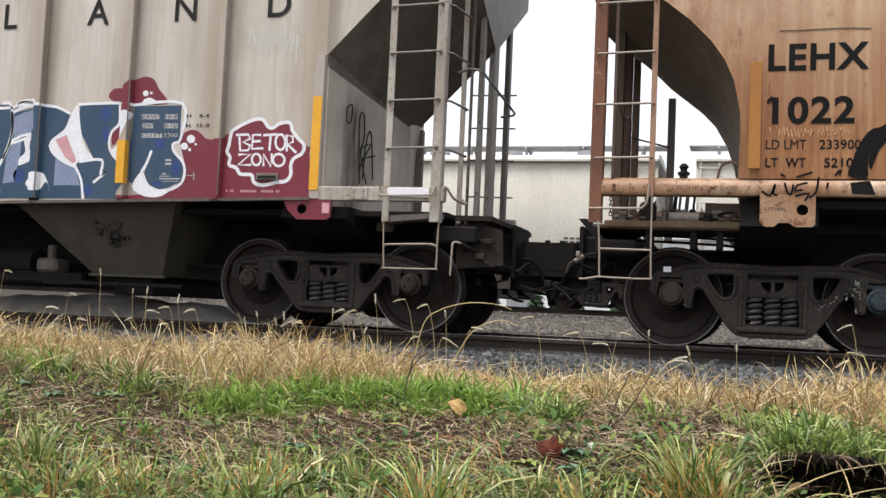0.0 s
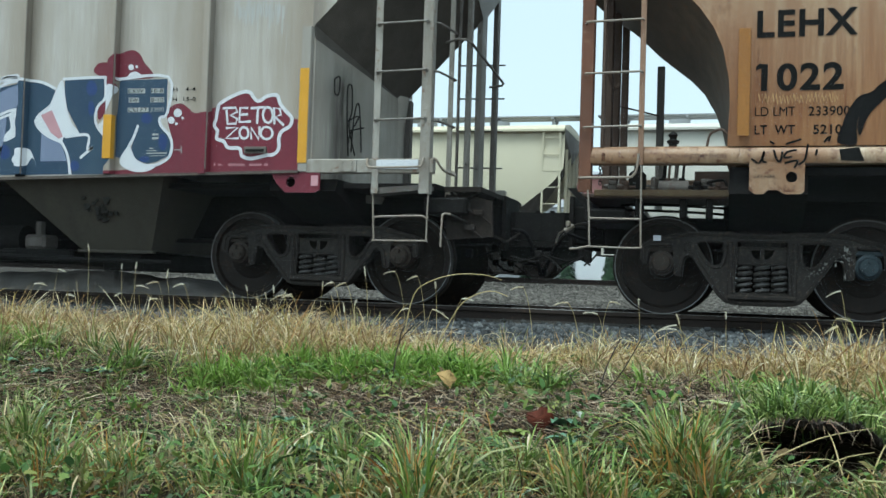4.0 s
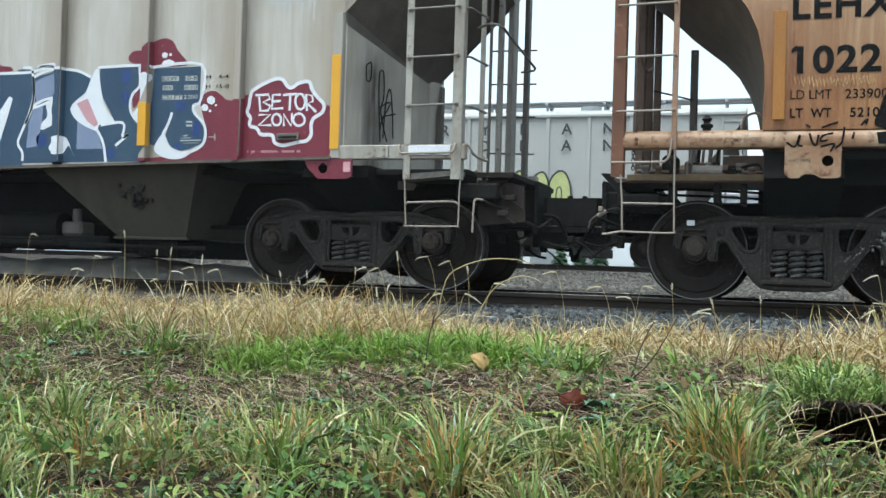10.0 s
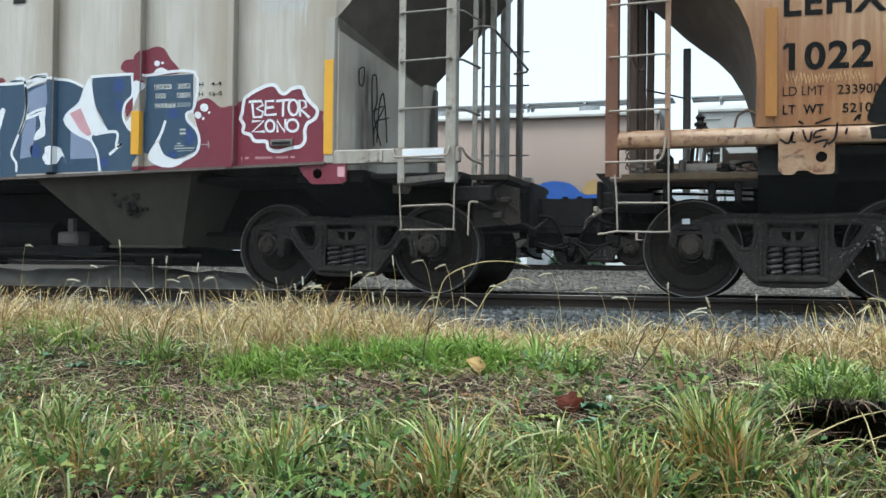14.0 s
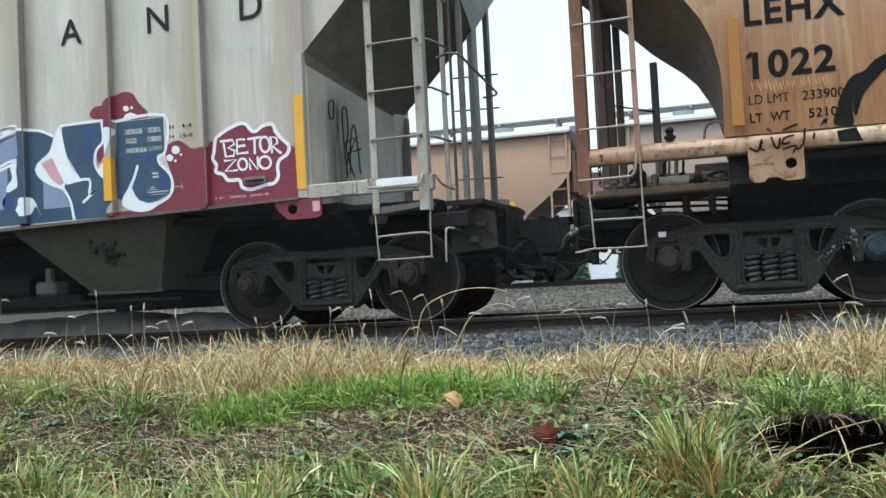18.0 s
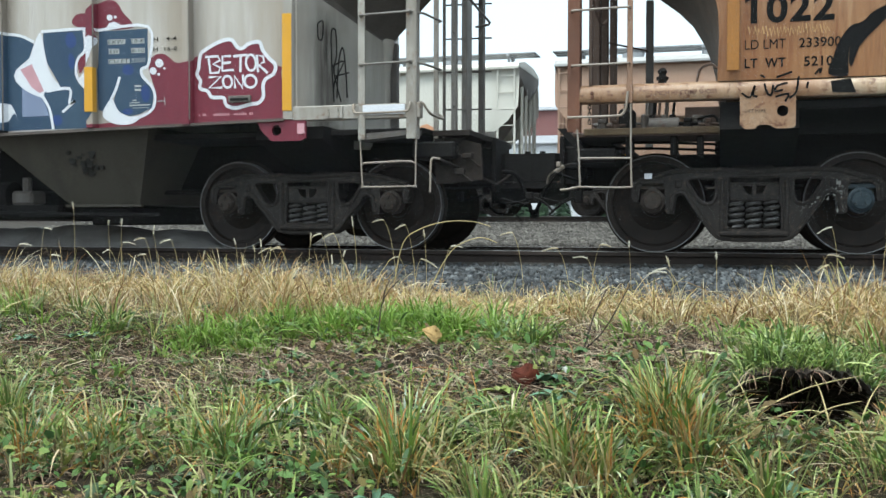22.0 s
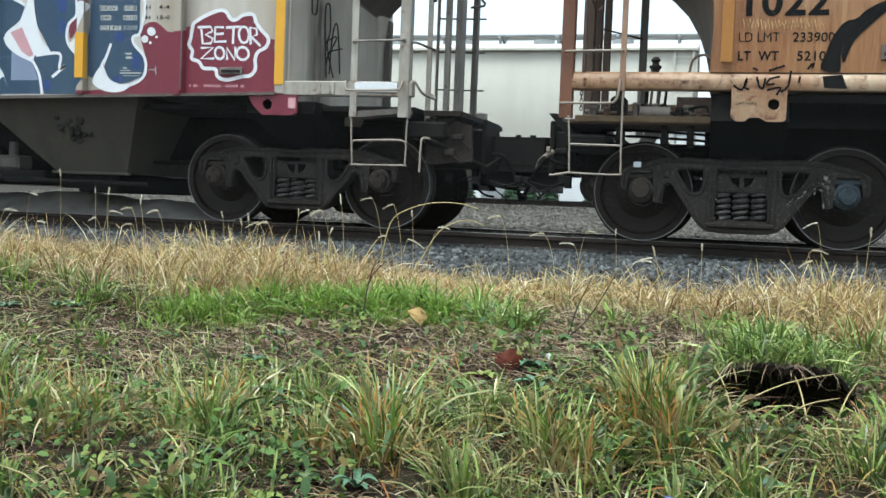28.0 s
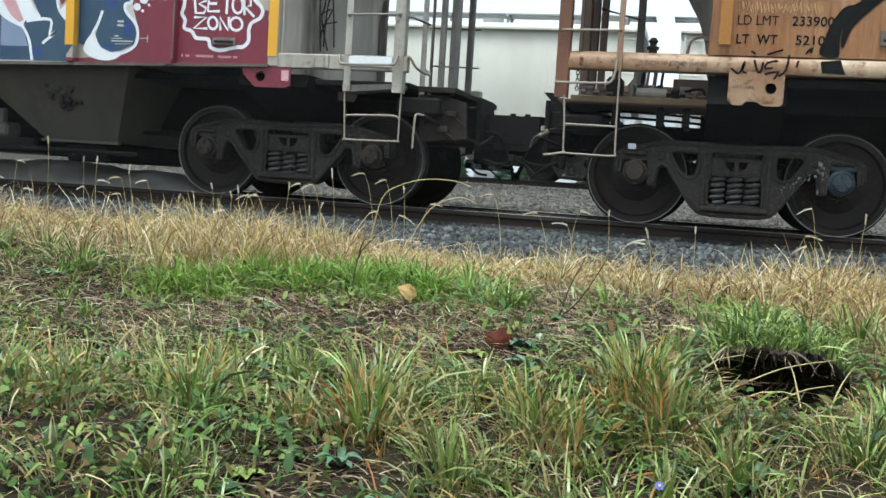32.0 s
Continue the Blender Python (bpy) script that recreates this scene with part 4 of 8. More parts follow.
    for bx in (-2.55, -6.4, -10.25):
        bay = Shape()
        top = [(bx - 1.07, -1.46, 1.225), (bx + 0.99, -1.46, 1.225), (bx + 0.99, 1.46, 1.225), (bx - 1.07, 1.46, 1.225)]
        bot = [(bx - 0.26, -1.02, 0.44), (bx + 0.60, -1.02, 0.44), (bx + 0.60, 1.02, 0.44), (bx - 0.26, 1.02, 0.44)]
        for i in range(4):
            j = (i + 1) % 4
            bay.add([top[i], top[j], bot[j], bot[i]], [(0, 1, 2, 3)])
        bay.add(bot, [(0, 1, 2, 3)])
        b = part("hopper_bay", bay, BAY, car, "dark sloped hopper bay")
        part("bay_rim", Shape().box(bx - 0.30, bx + 0.64, -1.06, -1.0, 0.415, 0.445, 0.005), BAY, b)
        gate = Shape().box(bx - 0.05, bx + 0.45, -0.95, 0.95, 0.22, 0.42, 0.02).tube([(bx - 0.5, -1.1, 0.33), (bx + 0.9, -1.1, 0.33)], 0.022, 8).box(bx - 0.9, bx - 0.25, -1.06, -1.0, 0.30, 0.36, 0.01)
        part("outlet_gate", gate, UNDER, b, "dark outlet gate with its crank shaft")
        rng = random.Random(int(100 - bx))
        hub = Shape()
        for q in range(26):
            a, r = rng.uniform(0, 6.28), abs(rng.gauss(0, 0.085))
            x, z = bx + 0.14 + r * math.cos(a) * 1.15, 0.86 + r * math.sin(a)
            y = -1.02 - (z - 0.44) * 0.5605
            w = rng.uniform(0.012, 0.05)
            hub.prism([(x + w * math.cos(k * 1.05) * rng.uniform(0.6, 1.2), z + w * math.sin(k * 1.05) * rng.uniform(0.6, 1.2)) for k in range(6)], y - rng.uniform(0.004, 0.03), y + 0.03)
        hub.box(bx + 0.09, bx + 0.13, -1.32, -1.24, 0.80, 0.90, 0.01).box(bx + 0.16, bx + 0.22, -1.31, -1.24, 0.82, 0.86, 0.01)
        part("bay_vibrator", hub, BAY_DARK, b, "grease-blackened vibrator bracket")
    part("bay_partition", Shape().box(-5.9, -3.05, -0.06, 0.06, 0.28, 1.12, 0.01).box(-3.9, -3.0, -0.98, -0.9, 0.30, 0.44, 0.01).box(-2.95, -2.55, -0.8, 0.8, 0.26, 0.45, 0.02), UNDER, car)
    pipe = Shape()
    pipe.tube([(-12, -0.62, 0.58), (-0.95, -0.62, 0.58)], 0.025, 8).tube([(-5.5, -1.0, 0.36), (-3.0, -1.02, 0.34)], 0.03, 8).box(-4.6, -3.7, -1.0, -0.6, 0.30, 0.42, 0.02)
    part("brake_pipe", pipe, UNDER, car)
    part("brake_reservoir", Shape().tube([(-4.75, -0.75, 0.55), (-3.75, -0.75, 0.55)], 0.16, 16), UNDER, car)
    part("brake_valve", Shape().box(-3.62, -3.34, -0.98, -0.72, 0.44, 0.60, 0.03).tube([(-3.5, -0.85, 0.6), (-3.5, -0.85, 0.75)], 0.05, 8), GREY_DIM, car)
    truck(car, 0.0, ("cap_bolts", "cap_bolts"), "", "low_frame")
    truck(car, -12.9, ("cap_bolts", "cap_bolts"))
    coupler(car, 2.12, 1)
    lever = Shape().tube(smooth_line([(1.445, -1.56, 0.535), (1.452, -1.56, 0.76), (1.462, -1.55, 0.845), (1.52, -1.5, 0.845)], 4), 0.011, 6)
    part("uncoupling_lever", lever, PALE_ROD, car, "pale bent uncoupling rod")
    part("uncoupling_rod", Shape().tube([(1.52, -1.5, 0.845), (1.66, -1.1, 0.76), (1.84, -0.5, 0.64), (1.95, -0.05, 0.80)], 0.012, 7), TRUCK, car)
    hose = Shape().tube(smooth_line([(1.85, -0.30, 0.78), (2.0, -0.30, 0.74), (2.10, -0.26, 0.52), (2.14, -0.20, 0.36), (2.16, -0.15, 0.33)], 6), 0.02, 10)
    hose.box(2.12, 2.20, -0.2, -0.08, 0.30, 0.38, 0.012)
    part("air_hose", hose, RUBBER, car, "sagging black air hose")
    return car


GREY_CAR = grey_hopper()


# ---- the standing tan hopper car ----
ARC = [(-0.318, 1.47), (-0.314, 1.60), (-0.305, 1.85), (-0.315, 2.05), (-0.373, 2.325), (-0.46, 2.52), (-0.575, 2.685), (-0.76, 2.88), (-0.98, 3.06), (-1.25, 3.24), (-1.55, 3.42), (-1.72, 3.56)]
KEEL = [(-0.25, 1.47), (-0.30, 1.60), (-0.39, 1.86), (-0.47, 2.07), (-0.61, 2.29), (-0.76, 2.415), (-0.91, 2.52), (-1.02, 2.61), (-1.20, 2.79), (-1.387, 2.955), (-1.56, 3.10), (-1.74, 3.24)]


def bulge(z):
    """How far the tan car's curved flank stands from its middle."""
    return 1.50 + 0.05 * math.sin(math.pi * min(1.0, max(0.0, (z - 1.4) / 2.8)))


def on_flank(z):
    """Just outside the tan car's near flank."""
    return -bulge(z) - 0.004


def tan_hopper():
    car = base("tan_hopper_car", "rust-streaked tan covered hopper car with curved sides", "railcar", pose(TAN_X, TRACK_Y, CAR_Z))
    L = 13.4
    for s in (-1, 1):
        rows = []
        for a, z in ARC + [(-1.74, 3.8), (-1.74, 4.1)]:
            rows.append([(a + (L - 2 * a) * u, s * bulge(z), z) for u in (0, 0.02, 0.06, 0.12, 0.5, 1.0)])
        part("side_sheet", Shape().sheet(rows), TAN_SIDE, car, "tan side sheet streaked with rust" if s < 0 else "")
        edge = Shape().tube([(a, s * (bulge(z) + 0.002), z) for a, z in ARC], 0.007, 6)
        part("sheet_edge", edge, TAN_SIDE, car)
    roof = Shape().prism([(-1.53, 4.08), (-1.3, 4.3), (-0.6, 4.42), (0.6, 4.42), (1.3, 4.3), (1.53, 4.08)], -1.74, L + 1.74, "x")
    part("roof", roof, TAN_PAINT, car)
    board = Shape().box(-1.9, L + 1.9, -0.4, 0.4, 4.56, 4.60, 0.01)
    for i in range(12):
        board.box(-1.5 + 1.45 * i, -1.44 + 1.45 * i, -0.38, 0.38, 4.40, 4.57, 0.01)
    part("running_board", board, GALV, car)
    for x0, sg in ((0, 1), (L, -1)):
        hull = Shape()
        for s in (-1, 1):
            hull.sheet([[(x0 + sg * a, s * (bulge(z) - 0.01), z) for a, z in ARC], [(x0 + sg * (a * 0.45 + b * 0.55), s * 0.8, z * 0.42 + zz * 0.58 - 0.03) for (a, z), (b, zz) in zip(ARC, KEEL)], [(x0 + sg * a, 0, z) for a, z in KEEL]])
        hull.sheet([[(x0 - sg * 1.72, -1.5, 3.56), (x0 - sg * 1.74, 0, 3.24), (x0 - sg * 1.72, 1.5, 3.56)], [(x0 - sg * 1.74, -1.5, 4.1), (x0 - sg * 1.74, 0, 4.3), (x0 - sg * 1.74, 1.5, 4.1)]])
        part("slope_sheet", hull, SLOPE_BROWN, car, "dark brown curved end slope streaked with rust")
    # side sills with rounded upper edge
    for s in (-1, 1):
        prof = [(s * 1.36, 1.318), (s * 1.525, 1.318), (s * 1.535, 1.335), (s * 1.535, 1.40), (s * 1.515, 1.445), (s * 1.47, 1.475), (s * 1.36, 1.478)]
        part("side_sill", Shape().prism(prof, -1.505, L + 1.5, "x"), TAN_SILL, car, "chipped cream side sill")
    bolts = Shape()
    for z in (1.36, 1.40):
        bolts.lathe([(0.014, -1.553), (0.018, -1.54), (0.018, -1.53)], 6, pose(-1.39, 0, z))
    part("sill_bolt", bolts, RUSTY, car)
    tab = plate([(-0.136, 1.33), (0.315, 1.33), (0.315, 1.075), (0.285, 1.052), (0.16, 1.05), (0.10, 1.085), (0.02, 1.085), (-0.02, 1.05), (-0.09, 1.05), (-0.136, 1.09)],
                [[(0.21 + 0.047 * math.cos(a), 1.198 + 0.047 * math.sin(a)) for a in np.linspace(0, 2 * math.pi, 18, endpoint=False)]], -1.545, -1.52)
    jt = part("jacking_tab", tab, TAN_SILL, car, "cream jacking tab with a round hole")
    words("lift_stencil", "LIFT HERE", 0.026, -0.09, 1.19, -1.549, FADED_INK, jt, "small black stencil")
    # ladder: broad rusty bar and slender bar
    lad = part("side_ladder", Shape().box(-1.61, -1.50, -1.535, -1.52, 1.06, 4.2, 0.004).box(-1.507, -1.497, -1.53, -1.42, 1.06, 4.2, 0.003), RUSTY, car, "rust-red corner ladder")
    part("stile", Shape().box(-1.425, -1.395, -1.50, -1.44, 1.47, 4.2, 0.004), BROWN, lad)
    part("stile", Shape().box(-1.085, -1.035, -1.56, -1.535, 1.30, 4.2, 0.006), LADDER_TAN, lad, "flaking tan ladder bar")
    for z in (1.645, 2.129, 2.596, 3.06, 3.52, 3.98):
        part("rung", Shape().tube([(-1.57, -1.54, z - 0.004), (-1.565, -1.575, z - 0.004), (-1.065, -1.595, z), (-1.06, -1.56, z)], 0.0105, 8), PALE_ROD, lad)
    part("drop_rung", Shape().tube(smooth_line([(-1.59, -1.54, 1.19), (-1.56, -1.58, 1.185), (-1.18, -1.58, 1.19), (-1.12, -1.58, 1.205), (-1.09, -1.58, 1.26), (-1.075, -1.57, 1.40)], 4), 0.0115, 8), PALE_ROD, lad)
    st = Shape().tube(smooth_line([(-1.05, -1.55, 1.30), (-1.045, -1.56, 0.85), (-1.04, -1.56, 0.60), (-1.055, -1.56, 0.567), (-1.30, -1.56, 0.567), (-1.47, -1.56, 0.572), (-1.49, -1.56, 0.59), (-1.50, -1.56, 0.85), (-1.52, -1.54, 1.08)], 4), 0.0085, 8)
    st.tube([(-1.50, -1.56, 0.825), (-1.045, -1.56, 0.82)], 0.0095, 6)
    part("stirrup", st, PALE_ROD, lad, "bent pale rod stirrup step")
    hook = Shape().tube(smooth_line([(-1.40, -1.45, 2.5), (-1.39, -1.42, 2.2), (-1.34, -1.3, 2.05), (-1.30, -1.2, 2.10)], 4), 0.012, 6)
    part("grab_hook", hook, BROWN, lad)
    # end posts
    for yy, x, w, mt, z1 in ((-0.42, -1.49, 0.13, BROWN, 3.1), (-0.18, -1.44, 0.08, BROWN, 3.1), (0.50, -1.04, 0.055, DARK_STEEL, 2.62), (1.2, -1.5, 0.08, BROWN, 4.0)):
        part("end_post", Shape().box(x - 0.04, x + 0.04, yy - w / 2, yy + w / 2, 1.05, z1, 0.008), mt, car)
    for z in (1.62, 2.08):
        part("end_rung", Shape().tube([(-1.44, -0.2, z), (-1.04, 0.5, z)], 0.010, 6), BROWN, car)
    # platform with brake gear
    part("end_platform", Shape().box(-1.62, 0.0, -1.25, -0.45, 1.035, 1.075, 0.008).box(-1.62, -1.30, -0.45, 1.25, 1.035, 1.075, 0.008), BROWN, car, "rusty end platform")
    for bx in (-1.10, -0.70, -0.47):
        part("platform_bracket", Shape().box(bx - 0.03, bx + 0.03, -1.2, -0.9, 0.86, 1.035, 0.008).box(bx - 0.02, bx + 0.02, -0.9, 0.9, 0.88, 0.93, 0.006), UNDER, car)
    part("platform_edge", Shape().box(-1.50, -0.2, -1.27, -1.245, 1.05, 1.11, 0.006), OCHRE_STEEL, car, "ochre-brown platform edge")
    flap = Shape().prism([(-1.74, 1.118), (-1.66, 1.118), (-1.47, 0.905), (-1.53, 0.885)], -1.28, 1.28)
    part("end_step", flap, UNDER, car, "dark tilted end step")
    brake = part("brake_cylinder", Shape().tube([(-0.93, -1.0, 1.15), (-0.66, -1.0, 1.15)], 0.07, 16).box(-1.0, -0.95, -1.1, -0.9, 1.08, 1.25, 0.015), GREY_DIM, car, "grey brake cylinder and valve")
    part("brake_valve", Shape().box(-1.20, -1.05, -1.15, -0.95, 1.09, 1.30, 0.03).tube([(-1.12, -1.05, 1.30), (-1.12, -1.05, 1.38)], 0.04, 8), UNDER, brake)
    for i, px in enumerate((-0.97, -0.91, -0.86, -0.80, -0.73)):
        part("valve_pipe", Shape().tube(smooth_line([(px, -0.85 + 0.1 * (i % 2), 1.08), (px + 0.01, -0.85 + 0.1 * (i % 2), 1.3), (px + 0.03, -0.8, 1.52)], 3), 0.013 + 0.006 * (i % 2), 7).box(px - 0.03, px + 0.03, -0.9, -0.8, 1.2, 1.26, 0.008), (GREY_DIM, UNDER, BROWN)[i % 3], brake)
    part("gusset", Shape().prism([(-0.62, 1.34), (-0.30, 1.34), (-0.20, 1.08), (-0.62, 1.08)], -0.72, -0.70), BROWN, car, "brown gusset plate behind the sill")
    part("brace", Shape().prism([(-0.33, 1.36), (-0.27, 1.36), (-0.17, 1.07), (-0.23, 1.07)], -1.22, -1.16), BROWN, car)
    part("valve_pipe", Shape().tube(smooth_line([(-0.5, -1.0, 1.2), (-0.35, -1.05, 1.22), (-0.3, -1.1, 1.12), (-0.2, -1.1, 1.08)], 4), 0.014, 6), UNDER, brake)
    ret = Shape().lathe([(0.03, -0.06), (0.05, -0.055), (0.055, -0.03), (0.03, -0.02), (0.03, 0.0), (0.045, 0.02), (0.02, 0.05)], 12, pose(-0.79, -1.40, 1.565, 90))
    ret.box(-0.825, -0.755, -1.44, -1.36, 1.47, 1.51, 0.006)
    part("retainer_valve", ret, UNDER, car, "small black bell-shaped valve")
    loop = Shape().tube(smooth_line([(-0.50, -1.35, 1.48), (-0.47, -1.35, 1.60), (-0.38, -1.36, 1.64), (-0.33, -1.38, 1.60)], 4), 0.012, 6)
    part("release_rod", loop, BROWN, car)
    chain = Shape()
    for i in range(7):
        c = (-1.43, -1.40, 1.36 - 0.034 * i)
        turn = pose(*c, 0, 0, 90 * (i % 2))
        chain.tube([tuple(turn @ Vector((0.013 * math.cos(a), 0, 0.022 * math.sin(a)))) for a in np.linspace(0, 2 * math.pi, 9)], 0.005, 5)
    part("chain", chain, UNDER, car, "short hanging chain")
    part("end_sill", Shape().box(-1.58, -1.2, -1.3, 1.3, 0.80, 0.93, 0.02).box(-1.3, 0.2, -0.36, 0.36, 0.66, 0.92, 0.02), UNDER, car, "dark grimy end sill")
    part("centre_sill", Shape().box(-0.35, L + 0.35, -0.33, 0.33, 0.62, 1.10, 0.02).box(-1.5, -0.36, -0.33, 0.33, 0.62, 0.91, 0.02).box(L + 0.36, L + 1.5, -0.33, 0.33, 0.62, 0.91, 0.02), UNDER, car, "black centre sill")
    part("body_bolster", Shape().prism([(-1.45, 1.06), (-1.4, 1.30), (1.4, 1.30), (1.45, 1.06), (0.6, 0.80), (-0.6, 0.80)], -0.3, 0.35, "x"), UNDER, car)
    part("shear_plate", Shape().box(0.3, L + 1, -1.42, 1.42, 1.22, 1.30, 0.01), UNDER, car)
    for bx in (2.9, 6.7, 10.5):
        bay = Shape()
        top = [(bx - 1.3, -1.35, 1.30), (bx + 1.3, -1.35, 1.30), (bx + 1.3, 1.35, 1.30), (bx - 1.3, 1.35, 1.30)]
        bot = [(bx - 0.4, -1.02, 0.44), (bx + 0.4, -1.02, 0.44), (bx + 0.4, 1.02, 0.44), (bx - 0.4, 1.02, 0.44)]
        for i in range(4):
            j = (i + 1) % 4
            bay.add([top[i], top[j], bot[j], bot[i]], [(0, 1, 2, 3)])
        bay.add(bot, [(0, 1, 2, 3)])
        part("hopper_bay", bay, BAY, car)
    front = truck(car, 0.0, ("cap_plain", "cap_blue"))
    rng = random.Random(77)
    flecks = Shape()
    for i in range(64):
        if i < 40:
            q = rng.random()
            x, z, a = 0.38 + 0.26 * q + rng.gauss(0, 0.02), 0.35 + 0.17 * q + rng.gauss(0, 0.022), rng.uniform(0.003, 0.008) * (0.5 + q)
        else:
            x, z, a = rng.uniform(0.665, 0.735), rng.uniform(0.36, 0.62), rng.uniform(0.006, 0.018)
        rim = [(x + a * rng.uniform(0.6, 1.2) * math.cos(h), z + a * rng.uniform(0.8, 1.7) * math.sin(h)) for h in (0, 0.9, 1.8, 2.7, 3.6, 4.5, 5.4)]
        flecks.prism(rim, -1.066, -1.058)
    part("splash", flecks, plain("pale_dried_splash", (0.34, 0.33, 0.30), 0.8, 0, 0.5, 60), front, "pale dried splashes on the frame")
    rng = random.Random(77)
    flecks = Shape()
    for i in range(80):
        u = rng.random()
        x, z = (rng.gauss(0.73, 0.035), rng.uniform(0.37, 0.66)) if u < 0.5 else (rng.uniform(0.62, 1.0), rng.gauss(0.64, 0.02)) if u < 0.75 else (0.42 + 0.24 * rng.random(), 0)
        if z == 0:
            z = 0.2 + (x - 0.42) * 1.35 + rng.uniform(-0.02, 0.06)
        a, b = rng.uniform(0.001, 0.004), rng.uniform(0.0015, 0.008) * (3 if rng.random() < 0.15 else 1)
        flecks.add([(x - a, -1.0625, z - b), (x + a, -1.0625, z - b * 0.6), (x + a * 0.7, -1.0625, z + b), (x - a, -1.0625, z + b * 0.8)], [(0, 1, 2, 3)])
    tagged(part("paint_scuff", flecks, GREY_DIM, car), "pale scuffs and flecks on the truck frame", kind="stuff")
    part("paint_mark", Shape().box(-0.965, -0.895, -1.092, -1.085, 0.655, 0.705, 0.002), SPRAY_WHITE, car, "small white paint mark on the truck frame")
    truck(car, L, ("cap_bolts", "cap_bolts"))
    coupler(car, -2.20, -1)
    for k, (px, py, pz, w) in enumerate(((-1.34, -1.16, 1.10, 0.05), (-1.22, -1.2, 1.09, 0.035), (-0.58, -1.12, 1.10, 0.045), (-0.50, -0.95, 1.14, 0.06), (-0.40, -1.15, 1.09, 0.03))):
        fit = Shape().tube([(px, py, pz - 0.03), (px, py, pz + 0.06)], w, 10).tube([(px - 0.08, py, pz + 0.05), (px + 0.09, py, pz + 0.05)], w * 0.4, 8).box(px - w * 0.8, px + w * 0.8, py - w, py + w, pz + 0.06, pz + 0.10, 0.008)
        part("pipe_fitting", fit, (GREY_DIM, BROWN, UNDER)[k % 3], brake)
    for k, (x0, x1, z) in enumerate(((-1.45, -0.35, 1.13), (-1.40, -0.62, 1.17), (-1.30, -0.25, 1.00), (-1.42, -0.30, 0.955))):
        part("train_pipe", Shape().tube(smooth_line([(x0, -1.05 + 0.12 * k, z), (x0 + 0.3, -1.05 + 0.12 * k, z + 0.01), (x1 - 0.2, -1.02 + 0.12 * k, z - 0.01), (x1, -1.0 + 0.1 * k, z - 0.03)], 3), 0.013, 7), (BROWN, GREY_DIM, UNDER, UNDER)[k], car)
    part("angle_cock", Shape().tube([(-1.80, -1.0, 0.74), (-1.72, -1.0, 0.79)], 0.022, 8).box(-1.79, -1.75, -1.04, -0.98, 0.78, 0.83, 0.006), PALE_ROD, car, "pale worn angle cock")
    part("cock_handle", Shape().tube(smooth_line([(-1.95, -0.62, 0.64), (-1.90, -0.75, 0.72), (-1.80, -0.95, 0.755)], 4), 0.009, 6), PALE_ROD, car)
    lever = Shape().tube([(-1.49, -1.56, 0.575), (-1.60, -1.60, 0.55), (-1.66, -1.60, 0.545)], 0.010, 7)
    part("uncoupling_lever", lever, PALE_ROD, car, "pale bent uncoupling rod")
    part("uncoupling_rod", Shape().tube(smooth_line([(-1.55, -1.2, 0.80), (-1.72, -0.9, 0.80), (-1.86, -0.6, 0.74), (-2.02, -0.3, 0.62)], 5), 0.012, 7), TRUCK, car)
    hose = Shape().tube(smooth_line([(-1.70, -0.30, 0.80), (-1.86, -0.30, 0.80), (-2.0, -0.28, 0.62), (-2.12, -0.2, 0.40), (-2.16, -0.15, 0.35)], 6), 0.02, 10)
    hose.box(-2.20, -2.12, -0.2, -0.08, 0.31, 0.39, 0.012)
    part("air_hose", hose, RUBBER, car, "sagging black air hose")
    # reflector and stencils
    part("reflector", Shape().box(-0.245, -0.145, -1.556, -1.545, 1.551, 2.487, 0.002), REFLECT_OLD, car, "dirty amber reflector strip")
    words("reporting_mark", "LEHX", 0.225, -0.097, 2.409, on_flank, BLACK_INK, car, "large black stencil letters", 0.812, 0.028)
    words("car_number", "1022", 0.225, -0.055, 1.950, on_flank, BLACK_INK, car, "large black stencil numbers", 0.665, 0.03)
    part("car_number", Shape().add([(-0.055, -1.546, 2.186), (-0.055, -1.546, 2.135), (-0.10, -1.546, 2.115), (-0.10, -1.546, 2.15)], [(0, 1, 2, 3)]), BLACK_INK, car, "", False)
    words("load_limit", "LD LMT", 0.078, -0.10, 1.725, on_flank, BLACK_INK, car, "", 0.33, 0.0)
    words("load_limit", "233900", 0.078, 0.335, 1.725, on_flank, BLACK_INK, car, "", 0.33, 0.012)
    words("light_weight", "LT  WT", 0.078, -0.10, 1.570, on_flank, BLACK_INK, car, "", 0.33, 0.02)
    words("light_weight", "52100", 0.078, 0.375, 1.570, on_flank, BLACK_INK, car, "", 0.29, 0.02)
    words("shoe_stencil", "2 INCH HF COMP SHOES", 0.040, -0.885, 1.362, -1.5385, INK_RED, car, "small faded stencil", 0.56, 0.006)
    return car


TAN_CAR = tan_hopper()


# ---- the rolling train on the far track ----
CAR_PITCH = 13.9
PASS_TIMES = [-6.0, -1.3, 3.49, 8.15, 12.87, 17.48, 21.85, 26.25, 30.7, 35.1]
PASS_X = [-5.5 + CAR_PITCH * (i - 2) for i in range(len(PASS_TIMES))]


